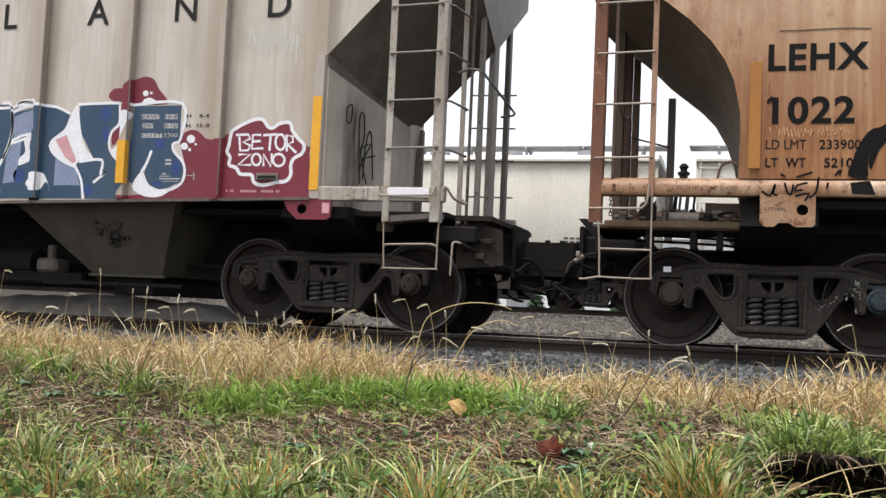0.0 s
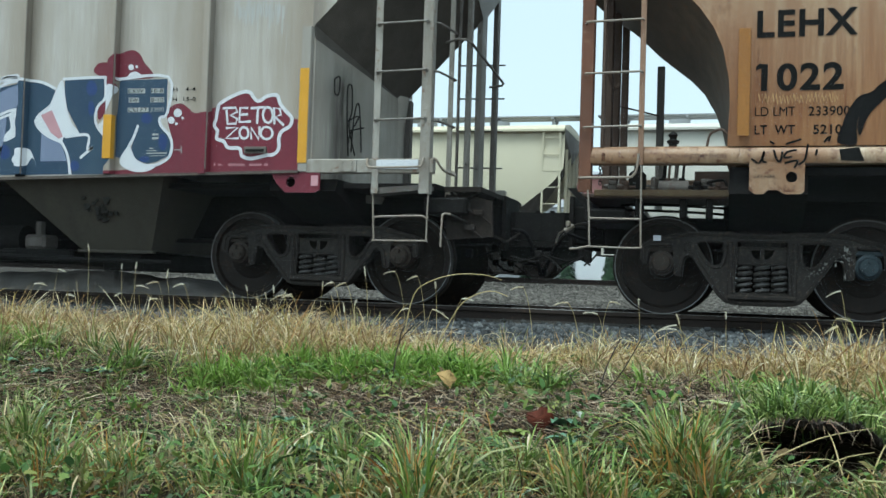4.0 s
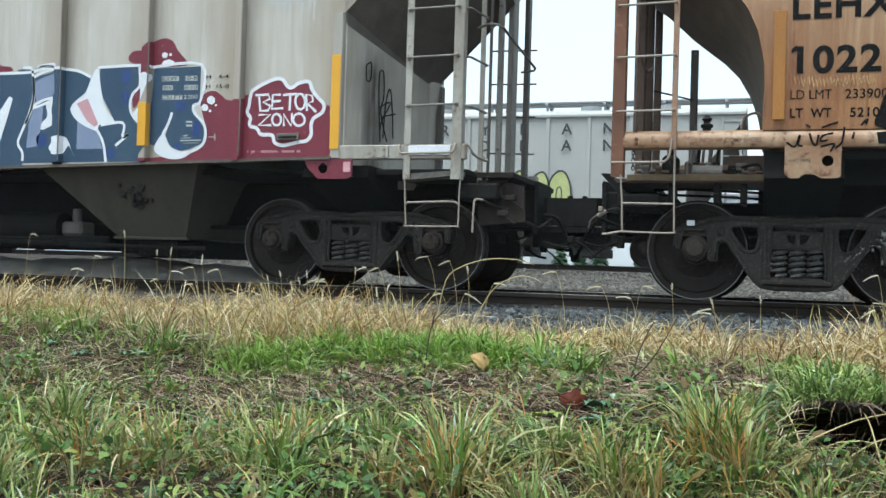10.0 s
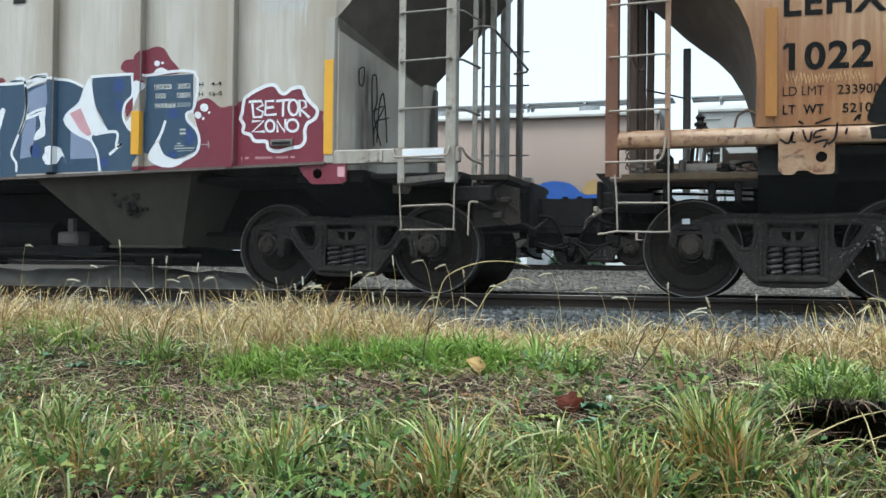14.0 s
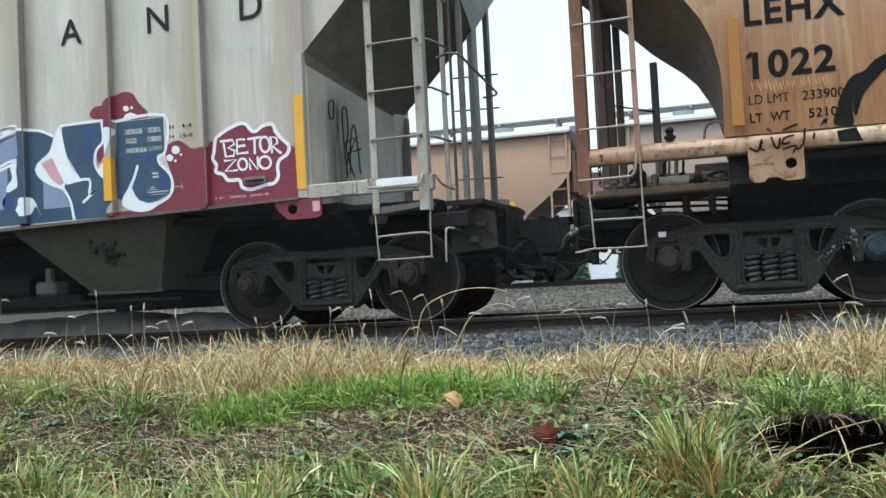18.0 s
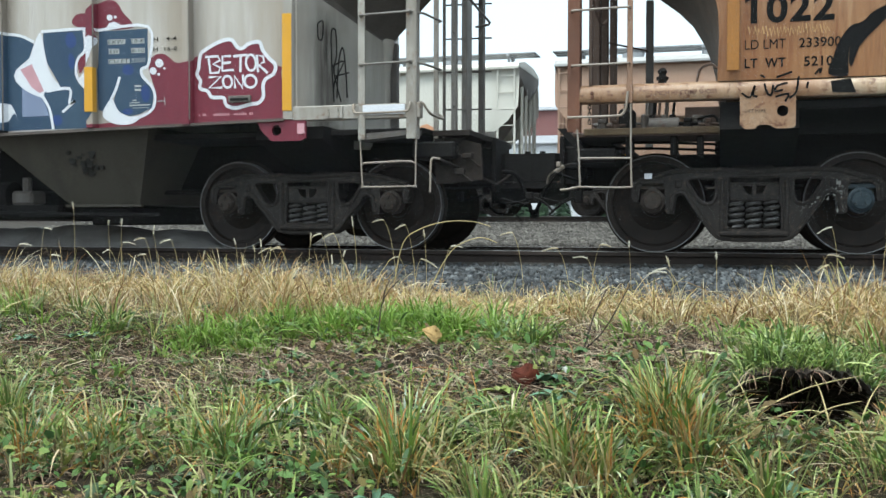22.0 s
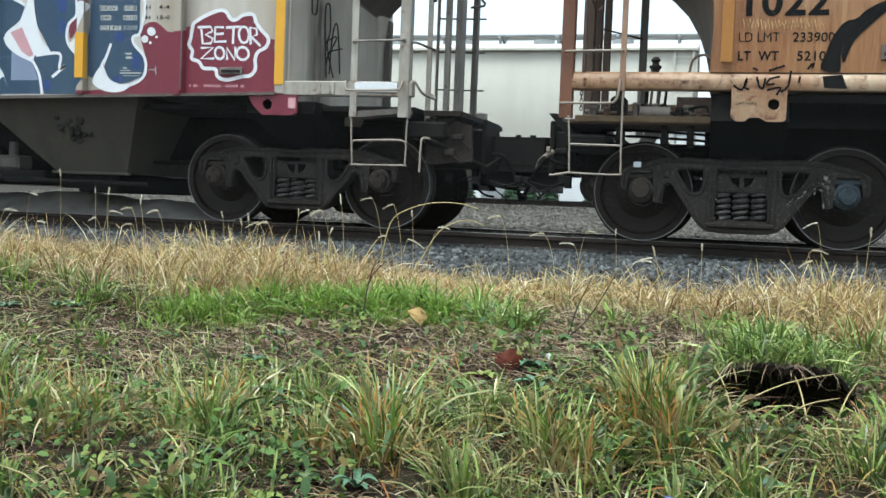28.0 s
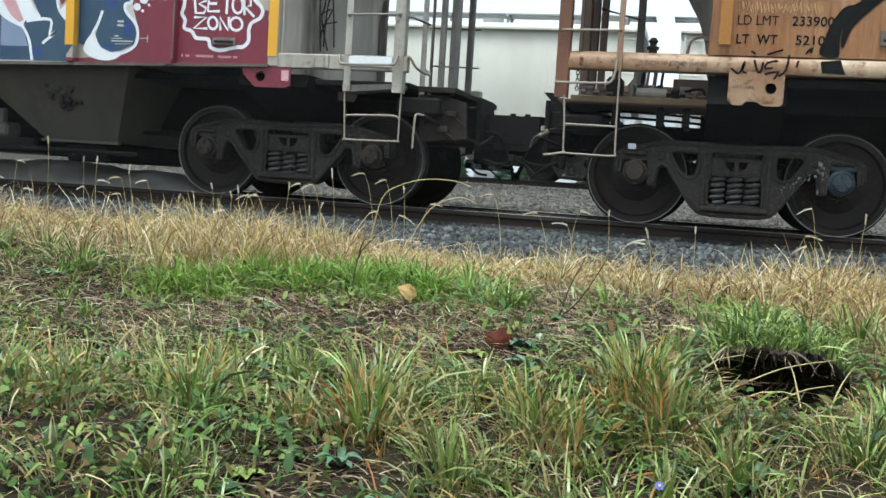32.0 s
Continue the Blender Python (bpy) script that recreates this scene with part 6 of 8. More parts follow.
# ---- ballast ----
def scatter_mesh(name, verts, faces_per, sizes, material, smooth=False):
    """One mesh of many small pieces: verts (pieces, corners, 3), the same faces for each."""
    n, k, _ = verts.shape
    me = bpy.data.meshes.new(name)
    me.vertices.add(n * k)
    me.vertices.foreach_set("co", verts.reshape(-1).astype(np.float32))
    idx = np.concatenate([np.array(f) for f in faces_per])
    loops = (idx[None, :] + (np.arange(n) * k)[:, None]).ravel()
    counts = np.tile([len(f) for f in faces_per], n)
    me.loops.add(len(loops))
    me.loops.foreach_set("vertex_index", loops.astype(np.int32))
    me.polygons.add(len(counts))
    starts = np.concatenate([[0], np.cumsum(counts)[:-1]])
    me.polygons.foreach_set("loop_start", starts.astype(np.int32))
    me.materials.append(material)
    me.update(calc_edges=True)
    me.validate()
    if smooth:
        me.shade_smooth()
    return me


def stones(name, n, x0, x1, y0, y1, small, big, seed, material, label, parent_z=0.0):
    rng = np.random.RandomState(seed)
    x, y = rng.uniform(x0, x1, n), rng.uniform(y0, y1, n)
    bare = mound_z(x, y) < 0.03
    x, y = x[bare], y[bare]
    n = len(x)
    r = rng.uniform(small, big, n) * rng.uniform(0.7, 1.2, n)
    z = ground_z(x, y) + r * rng.uniform(-0.1, 0.5, n)
    box = np.array([(a, b, c) for a in (-1, 1) for b in (-1, 1) for c in (-1, 1)], float)
    v = box[None] * rng.uniform(0.45, 1.0, (n, 8, 3)) * (r[:, None, None] * np.array([1.0, 0.8, 0.7]))
    a = rng.normal(size=(n, 3, 3))
    q, _ = np.linalg.qr(a)
    v = np.einsum("nij,nkj->nki", q, v) + np.stack([x, y, z], -1)[:, None]
    faces = [(0, 1, 3, 2), (4, 6, 7, 5), (0, 4, 5, 1), (2, 3, 7, 6), (0, 2, 6, 4), (1, 5, 7, 3)]
    ob = new(name, scatter_mesh(name, v, faces, None, material))
    return tagged(ob, label, "gravel", kind="stuff")


STONE = by_island("ballast_stone", [(0.020, 0.022, 0.024), (0.040, 0.044, 0.049), (0.085, 0.092, 0.098), (0.032, 0.031, 0.031), (0.17, 0.18, 0.185), (0.055, 0.061, 0.067), (0.028, 0.03, 0.033)], 0.85, 0.3)
STONE_FAR = by_island("yard_gravel", [(0.030, 0.027, 0.024), (0.075, 0.067, 0.060), (0.19, 0.175, 0.155), (0.048, 0.042, 0.037), (0.11, 0.10, 0.09)], 0.9, 0.3)
stones("ballast", 46000, -8.5, 4.5, 7.2, 9.73, 0.013, 0.034, 1, STONE, "loose blue-grey crushed stone ballast")
stones("track_gravel", 42000, -8.8, 3.2, 9.83, 13.0, 0.009, 0.022, 4, STONE_FAR, "brown-grey gravel packed level with the rail heads")
stones("yard_gravel", 60000, -19, 4.5, 12.4, 26.6, 0.018, 0.042, 2, STONE_FAR, "dull brown-grey yard gravel")


# ---- verge plants ----
def field(x, y, seed, k=1.0):
    """A smooth uneven pattern from 0 to 1 over the verge."""
    rng = np.random.RandomState(seed)
    f = 0
    for _ in range(7):
        q, a, b = rng.uniform(1.0, 5.0) * k, rng.uniform(0, 6.28), rng.uniform(0, 6.28)
        f = f + np.sin(q * (x * math.cos(a) + y * math.sin(a)) + b)
    return 1 / (1 + np.exp(-f * 1.1))


def view_points(rng, n, y0, y1):
    """Random places on the verge, within a fan that widens away from the road."""
    y = np.sqrt(rng.uniform(y0 * y0, y1 * y1, n))
    u = rng.uniform(-1.0, 0.27, n)
    return y * u + rng.uniform(-0.1, 0.1, n), y


def blades(x, y, h, w, lean, rng, droop=0.6, az=None):
    """Curved tapering blades of grass: (n, 9, 3). az: the way each one leans."""
    n = len(x)
    a = rng.uniform(0, 6.283, n) if az is None else az
    face = a + 1.571 + rng.normal(0, 0.7, n)
    z = ground_z(x, y) - 0.01
    out = np.empty((n, 9, 3))
    side = np.stack([np.cos(face), np.sin(face), rng.normal(0, 0.25, n)], -1)
    for i, t in enumerate((0.0, 0.3, 0.58, 0.82, 1.0)):
        reach = lean * h * (0.30 * t + 0.70 * t * t) * (1 - 0.15 * droop * t * t)
        up = h * (t - droop * lean * (0.20 * t * t + 0.25 * t ** 4))
        c = np.stack([x + np.cos(a) * reach, y + np.sin(a) * reach, z + up], -1)
        half = (w * (1 - 0.45 * t * t) * 0.5)[:, None] * side
        if i < 4:
            out[:, 2 * i], out[:, 2 * i + 1] = c - half, c + half
        else:
            out[:, 8] = c
    return out


def clumps(rng, centres, count, tall, wide, spread, lean=(0.2, 1.4), droop=0.7):
    """Tufts whose blades lean outwards. centres: (x, y, size) of each."""
    xs, ys, hs, ws, ls, az = [], [], [], [], [], []
    for cx, cy, k in centres:
        m = max(5, int(rng.randint(*count) * k))
        a, r = rng.uniform(0, 6.283, m), np.abs(rng.normal(0, spread * k, m))
        xs.append(cx + r * np.cos(a))
        ys.append(cy + 0.8 * r * np.sin(a))
        hs.append(rng.uniform(*tall, m) * k)
        ws.append(rng.uniform(*wide, m))
        ls.append(rng.uniform(*lean, m) * (0.5 + 0.5 * np.minimum(1.5, r / (spread * k))))
        az.append(a + rng.normal(0, 0.5, m))
    x, y, h, w, l, a = (np.concatenate(q) for q in (xs, ys, hs, ws, ls, az))
    return blades(x, y, h, w, l, rng, droop, a)


BLADE_FACES = [(0, 1, 3, 2), (2, 3, 5, 4), (4, 5, 7, 6), (6, 7, 8)]
GREEN = by_island("green_grass", [(0.05, 0.09, 0.02), (0.10, 0.18, 0.03), (0.21, 0.32, 0.06), (0.06, 0.11, 0.03), (0.29, 0.38, 0.09), (0.46, 0.50, 0.19), (0.035, 0.07, 0.02), (0.16, 0.27, 0.04)], 0.32, 0.1, 0.6, 0.15)
VIVID = by_island("bright_green_grass", [(0.09, 0.16, 0.025), (0.18, 0.31, 0.045), (0.26, 0.40, 0.07), (0.14, 0.25, 0.04), (0.36, 0.48, 0.13)], 0.45, 0.1, 0.4, 0.3)
OLIVE = by_island("olive_grass", [(0.15, 0.17, 0.055), (0.24, 0.25, 0.09), (0.35, 0.33, 0.14), (0.18, 0.21, 0.08), (0.45, 0.38, 0.18), (0.28, 0.20, 0.09)], 0.5, 0.1, 0.4, 0.15)
STRAW = by_island("dry_grass", [(0.30, 0.16, 0.06), (0.52, 0.37, 0.17), (0.70, 0.56, 0.33), (0.16, 0.085, 0.04), (0.40, 0.22, 0.08), (0.31, 0.30, 0.10), (0.55, 0.40, 0.16), (0.22, 0.12, 0.055), (0.80, 0.70, 0.50), (0.44, 0.36, 0.15)], 0.65, 0.1, 0.3, 0.2)
STRAW_BROWN = by_island("brown_dry_grass", [(0.20, 0.10, 0.04), (0.34, 0.19, 0.08), (0.13, 0.07, 0.035), (0.42, 0.27, 0.12), (0.26, 0.13, 0.05)], 0.65, 0.1, 0.3, 0.15)
THATCH = by_island("dead_thatch", [(0.12, 0.075, 0.05), (0.34, 0.23, 0.14), (0.50, 0.40, 0.28), (0.06, 0.04, 0.03), (0.20, 0.12, 0.08), (0.42, 0.30, 0.19)], 0.8, 0.15, 0.2, 0.1)
LITTER = by_island("dry_litter", [(0.22, 0.13, 0.08), (0.44, 0.31, 0.20), (0.68, 0.55, 0.40), (0.08, 0.048, 0.033), (0.26, 0.15, 0.09), (0.62, 0.53, 0.40), (0.06, 0.04, 0.03)], 0.75, 0.1, 0.3, 0.1)
DEAD_BLADE = by_island("rusty_blades", [(0.42, 0.17, 0.04), (0.55, 0.30, 0.08), (0.30, 0.11, 0.03), (0.62, 0.42, 0.14), (0.36, 0.20, 0.06)], 0.6, 0.1, 0.3, 0.2)
DARK_STALK = by_island("dark_stalks", [(0.05, 0.035, 0.022), (0.09, 0.06, 0.035), (0.04, 0.045, 0.018), (0.16, 0.10, 0.05), (0.07, 0.075, 0.03)], 0.7, 0.1, 0.3, 0.05)
WEED = by_island("broadleaf_weed", [(0.04, 0.085, 0.025), (0.08, 0.16, 0.04), (0.11, 0.20, 0.05), (0.25, 0.26, 0.07), (0.07, 0.14, 0.05), (0.03, 0.06, 0.02), (0.17, 0.10, 0.04), (0.15, 0.24, 0.05), (0.035, 0.075, 0.03)], 0.55, 0.1, 0.25, 0.25)


def grow(name, arrays, material, label, category):
    v = np.concatenate(arrays)
    ob = new(name, scatter_mesh(name, v, BLADE_FACES, None, material))
    return tagged(ob, label, category, kind="stuff")


def clear(x, y):
    """Where no tall plant stands: before the burrow and round the yellow leaf."""
    return (np.hypot((x - 0.25) / 0.21, (y - 2.98) / 0.24) < 1) | (np.hypot((x + 0.93) / 0.12, (y - 3.25) / 0.17) < 1) | (np.hypot((x + 0.50) / 0.11, (y - 2.84) / 0.15) < 1)


def spots(rng, n, y0, y1, density, small=0.6, big=1.3):
    """n places for tufts, kept where density(x, y) allows."""
    x, y = view_points(rng, n, y0, y1)
    keep = (rng.uniform(0, 1, n) < density(x, y)) & ~clear(x, y)
    return [(a, b, k * low) for a, b, k, low in zip(x[keep], y[keep], rng.uniform(small, big, keep.sum()), stature(x[keep], y[keep]))]


def stature(x, y):
    """Plants stay short on the worn band below the crest."""
    return 1 - 0.5 * soft_step(2.55, 2.95, y) * (1 - soft_step(3.4, 3.6, y))


def singles(rng, n, y0, y1, density, tall, wide, lean):
    x, y = view_points(rng, n, y0, y1)
    keep = (rng.uniform(0, 1, n) < density(x, y)) & ~clear(x, y)
    x, y = x[keep], y[keep]
    n = len(x)
    return blades(x, y, rng.uniform(tall[0], tall[1], n) * rng.uniform(0.6, 1.0, n), rng.uniform(*wide, n), rng.uniform(*lean, n), rng)


# tussocks by the road: x, y, size
TUSSOCKS = [(-0.07, 2.66, 1.1), (-0.14, 2.72, 0.9), (-0.02, 2.58, 0.9), (-0.13, 2.84, 0.7), (-0.30, 2.50, 0.85), (-0.22, 2.42, 0.8), (-0.80, 2.48, 1.05), (-0.72, 2.40, 0.9), (-0.90, 2.42, 0.7), (-1.22, 2.58, 0.85), (-1.30, 2.50, 0.7),
            (-1.63, 2.45, 0.9), (-1.79, 2.42, 1.0), (-1.05, 2.75, 0.55), (-0.50, 2.70, 0.6), (0.40, 2.58, 0.8), (0.50, 2.72, 0.8), (0.12, 2.40, 0.8), (-0.46, 2.25, 0.8), (-1.15, 2.15, 0.45), (0.56, 3.45, 0.8), (0.62, 3.2, 0.8), (-2.2, 2.75, 0.8),
            (-1.5, 2.0, 0.5), (-0.75, 1.95, 0.45), (-0.1, 2.05, 0.8), (0.3, 2.1, 0.8), (-1.9, 2.15, 0.8), (-0.05, 3.12, 0.5), (0.70, 2.95, 0.7)]


def verge():
    rng = np.random.RandomState(42)

    def bare(x, y):
        b = np.exp(-((y - 3.22 - 0.06 * np.sin(3 * x)) / 0.24) ** 2) * np.clip(1.35 * field(x, y, 31, 2.0) - 0.1, 0, 1)
        return np.maximum(b, np.exp(-np.hypot((x + 0.35) / 0.30, (y - 3.2) / 0.25) ** 2)) * (1 - 0.6 * soft_step(0.35, 0.6, x))

    def crest(x, y):
        return np.exp(-((y - 3.53 - 0.09 * np.sin(4 * x)) / 0.17) ** 2) * (0.15 + 0.85 * np.exp(-((x + 1.4) / 0.62) ** 4)) * (0.1 + 0.9 * field(x, y, 77, 3.0))

    def thin(x, y):
        return (1 - soft_step(2.25, 2.55, y)) * soft_step(0.40, 0.60, -x / y)

    def patchy(x, y):
        return np.clip(0.03 - 0.45 * thin(x, y) + 1.05 * field(x, y, 7, 2.6) ** 1.6 - 0.68 * bare(x, y) - 0.6 * leafy(x, y) - 1.1 * soft_step(3.55, 3.85, y), 0.02, 1)

    def patchy_dry(x, y):
        return np.clip(0.12 - 0.4 * thin(x, y) + 0.85 * field(x, y, 17, 2.4) ** 1.5 - 0.7 * bare(x, y) - 0.4 * leafy(x, y), 0.03, 1)

    def leafy(x, y):
        return np.exp(-((x + 0.95 * y / 2.4) / 0.45) ** 2 - ((y - 2.25) / 0.28) ** 2)

    def mixture(share, tall, lean):
        k = max(1, int(round(share * 100)))
        return clumps(rng, [(x + rng.normal(0, 0.03), y + rng.normal(0, 0.03), s) for x, y, s in TUSSOCKS], (k, int(k * 1.8)), tall, (0.003, 0.0085), 0.065, lean, 0.9)

    # green: the bright drift on the crest, small tufts, loose blades, the tussocks
    tuft = spots(rng, 520, 1.25, 3.9, patchy, 0.45, 1.15)
    green = [clumps(rng, tuft, (10, 34), (0.05, 0.17), (0.003, 0.009), 0.035), mixture(0.60, (0.07, 0.25), (0.2, 1.25))]
    vivid = []
    vivid.append(clumps(rng, spots(rng, 2300, 3.25, 3.85, lambda x, y: np.clip(1.5 * crest(x, y) - 0.1, 0, 1), 0.55, 1.1), (12, 30), (0.05, 0.165), (0.003, 0.009), 0.03, (0.3, 1.7), 0.9))
    by_burrow = [(0.17, 3.31, 0.8), (0.22, 3.34, 0.9), (0.28, 3.31, 0.8), (0.24, 3.27, 0.7), (-0.66, 3.46, 0.9), (-0.58, 3.42, 0.8), (-0.72, 3.50, 0.7), (0.06, 3.42, 0.5), (-2.30, 3.6, 0.8), (-2.6, 3.75, 0.7), (-2.2, 3.3, 0.6)]
    green.append(clumps(rng, by_burrow, (50, 90), (0.06, 0.17), (0.004, 0.009), 0.045, (0.2, 1.5)))
    green.append(singles(rng, 6500, 1.25, 2.9, patchy, (0.04, 0.16), (0.003, 0.008), (0.2, 2.2)))
    green.append(singles(rng, 11000, 2.7, 3.9, lambda x, y: np.clip(patchy(x, y) + 0.5 * field(x, y, 61, 3.5) ** 2, 0, 1), (0.02, 0.09), (0.003, 0.007), (0.4, 2.4)))
    x = rng.uniform(0.06, 0.44, 900)
    y = rng.uniform(3.0, 3.34, 900) + 0.06 * np.abs(x - 0.25)
    az = np.where(rng.uniform(0, 1, 900) < 0.35, -1.57 + rng.normal(0, 0.5, 900), rng.uniform(0, 6.28, 900))
    lip = blades(x, y, rng.uniform(0.03, 0.12, 900), rng.uniform(0.003, 0.008, 900), rng.uniform(0.3, 2.2, 900), rng, 0.7, az)
    lip[:, :, 2] += (lip_z(x, y) - ground_z(x, y))[:, None]
    green.append(lip)
    x = rng.uniform(0.10, 0.40, 60)
    y = 3.0 + 0.5 * np.abs(x - 0.25) ** 1.5 + rng.uniform(-0.02, 0.05, 60)
    hang = blades(x, y, rng.uniform(0.02, 0.07, 60), rng.uniform(0.002, 0.006, 60), rng.uniform(1.2, 2.6, 60), rng, 1.5, -1.57 + rng.normal(0, 0.7, 60))
    hang[:, :, 2] += (lip_z(x, y) - ground_z(x, y))[:, None]
    vivid.append(clumps(rng, spots(rng, 170, 2.75, 3.75, lambda x, y: np.clip(field(x, y, 63, 4.0) ** 1.5 - 0.1, 0, 1) * (x / y < -0.1), 0.7, 1.4), (14, 34), (0.05, 0.15), (0.003, 0.009), 0.03, (0.3, 1.8), 0.9))
    grow("bright_green_grass", vivid, VIVID, "bright green short grass along the crest", "grass")
    grow("green_grass", green, GREEN, "tufts of wet green grass on the verge", "grass")
    # yellowing blades through the green and along the dry belt
    olive = [clumps(rng, spots(rng, 420, 1.25, 3.8, patchy_dry, 0.5, 1.1), (8, 28), (0.05, 0.18), (0.003, 0.008), 0.045, (0.3, 2.0)), mixture(0.22, (0.07, 0.26), (0.3, 1.4))]
    olive.append(singles(rng, 3600, 1.25, 2.9, patchy_dry, (0.04, 0.18), (0.003, 0.007), (0.3, 2.4)))
    olive.append(singles(rng, 3000, 2.8, 4.0, patchy_dry, (0.03, 0.10), (0.002, 0.006), (0.4, 2.6)))

    # dry belt from the crest to the ballast: tall beside the grey car and in one big clump
    def belt(x, y):
        return np.clip(soft_step(3.55, 3.95, y + 0.15 * np.sin(2.1 * x)) * (0.30 + 0.7 * field(x, y, 9, 1.2)) * (1 - soft_step(6.2, 7.1, y + 0.3 * np.sin(1.7 * x))), 0, 1)

    def rise(x, y):
        u = x / y
        return 0.98 + 0.52 * soft_step(0.20, 0.46, -u) + 0.42 * math.exp(-((u - 0.085) / 0.07) ** 2) + 0.3 * soft_step(0.1, 0.2, u)

    def tall_spots(n, lo, hi):
        return [(a, b, k * float(rise(a, b))) for a, b, k in spots(rng, n, 3.65, 7.1, belt, lo, hi)]

    dry = [clumps(rng, tall_spots(1900, 0.5, 1.1), (14, 44), (0.06, 0.25), (0.0022, 0.0056), 0.055, (0.4, 1.9), 0.95), mixture(0.20, (0.05, 0.22), (0.4, 1.5))]
    dry.append(singles(rng, 10000, 3.6, 7.1, belt, (0.06, 0.27), (0.0018, 0.0045), (0.3, 1.9)))
    dry.append(singles(rng, 26000, 3.45, 7.0, lambda x, y: 0.25 + 0.75 * belt(x, y), (0.015, 0.055), (0.002, 0.005), (1.2, 3.4)))
    dry.append(singles(rng, 7000, 1.25, 4.2, patchy_dry, (0.03, 0.13), (0.002, 0.0055), (0.5, 2.4)))
    olive.append(clumps(rng, tall_spots(700, 0.45, 1.0), (10, 26), (0.05, 0.19), (0.0022, 0.0055), 0.05, (0.4, 1.9), 1.0))
    # the verge goes on, more thinly, to both sides
    x, y = rng.uniform(-11, 6, 3600), rng.uniform(1.0, 7.0, 3600)
    out = ((x / y < -1.0) | (x / y > 0.28)) & (rng.uniform(0, 1, 3600) < 0.35 + 0.65 * field(x, y, 50, 1.0))
    beyond = [(a, b, k) for a, b, k in zip(x[out], y[out], rng.uniform(0.6, 1.3, out.sum()))]
    olive.append(clumps(rng, [p for p in beyond if p[1] < 4.0], (10, 24), (0.06, 0.20), (0.004, 0.009), 0.07, (0.2, 1.5), 0.8))
    dry.append(clumps(rng, [p for p in beyond if p[1] >= 3.6], (12, 26), (0.08, 0.26), (0.003, 0.007), 0.08, (0.3, 1.5), 0.9))
    brown = [p for p in tall_spots(900, 0.45, 1.0) if field(p[0], p[1], 88, 2.2) > 0.55]
    grow("brown_dry_grass", [clumps(rng, brown, (14, 36), (0.05, 0.22), (0.0022, 0.0055), 0.055, (0.4, 2.0), 0.95)], STRAW_BROWN, "rust-brown dead grass clumps in the dry belt", "grass")
    weedy = [(x, 4.8 + rng.normal(0, 0.12), rng.uniform(0.7, 1.15)) for x in (-3.25, -3.12, -3.02, -2.95, -2.86, -2.74, -2.62, -3.45, -1.75, -1.05, -0.6, 0.55)]
    weedy += [(x, 6.2 + rng.normal(0, 0.15), rng.uniform(0.8, 1.2)) for x in (0.22, 0.30, 0.38, 0.46, 0.50, 0.58, 0.66)]
    olive.append(clumps(rng, weedy, (30, 60), (0.10, 0.27), (0.0025, 0.006), 0.05, (0.15, 1.2), 0.8))
    grow("dry_grass", dry, STRAW, "straw-coloured dry grass along the ballast", "grass")
    # rust-orange dead blades in the hearts of the tussocks, dark bent stalks before the burrow
    heart = [(x + rng.normal(0, 0.02), y + rng.normal(0, 0.02), s) for x, y, s in TUSSOCKS[:13]] + [(-0.09, 2.62, 1.0), (-0.16, 2.64, 0.9), (-0.03, 2.50, 0.8), (-0.75, 2.42, 0.9), (-1.68, 2.62, 0.7), (-1.32, 2.72, 0.7)]
    rusty = [clumps(rng, heart, (14, 34), (0.07, 0.21), (0.003, 0.0065), 0.05, (0.1, 1.1), 0.7)]
    warm = lambda x, y: np.clip(0.2 + 0.8 * field(x, y, 17, 2.4), 0, 1) * (x / y > -0.3)
    olive.append(clumps(rng, spots(rng, 90, 1.6, 2.95, warm, 0.5, 1.0), (10, 26), (0.05, 0.17), (0.003, 0.007), 0.045, (0.3, 1.8)))
    rusty.append(singles(rng, 1200, 1.5, 3.0, warm, (0.04, 0.15), (0.002, 0.006), (0.2, 2.0)))
    rusty.append(singles(rng, 1500, 1.4, 2.9, patchy_dry, (0.04, 0.15), (0.002, 0.006), (0.2, 2.0)))
    grow("rusty_dead_blades", rusty, DEAD_BLADE, "rust-orange dead blades standing in the tussocks", "grass")
    stalky = [(0.10, 2.52, 0.9), (0.16, 2.60, 0.9), (0.05, 2.44, 0.8), (0.24, 2.52, 0.8), (0.33, 2.46, 0.8), (-1.0, 2.30, 0.7), (-1.45, 2.25, 0.8), (-1.1, 2.08, 0.7), (-1.7, 2.22, 0.7), (-0.55, 2.35, 0.6), (-1.35, 2.05, 0.7)]
    grow("olive_grass", olive, OLIVE, "yellowing grass mixed through the green", "grass")
    grow("dark_weed_stalks", [clumps(rng, stalky, (24, 48), (0.05, 0.19), (0.002, 0.005), 0.06, (0.2, 1.6), 0.5)], DARK_STALK, "dark brown dead weed stalks among the tufts", "weeds")
    # dead thatch lying on the soil, thickest on the bare band
    x, y = view_points(rng, 70000, 1.2, 5.0)
    keep = rng.uniform(0, 1, len(x)) < (0.6 + 0.4 * bare(x, y)) * (1 - 0.7 * thin(x, y))
    x, y = x[keep], y[keep]
    n = len(x)
    thatch = [blades(x, y, rng.uniform(0.010, 0.042, n), rng.uniform(0.0025, 0.007, n), rng.uniform(1.4, 4.0, n), rng, 0.25)]
    x, y = view_points(rng, 6000, 1.2, 4.2)
    n = len(x)
    thatch.append(blades(x, y, rng.uniform(0.03, 0.075, n), rng.uniform(0.002, 0.005, n), rng.uniform(1.5, 3.2, n), rng, 0.25))
    x, y = view_points(rng, 17000, 2.5, 3.75)
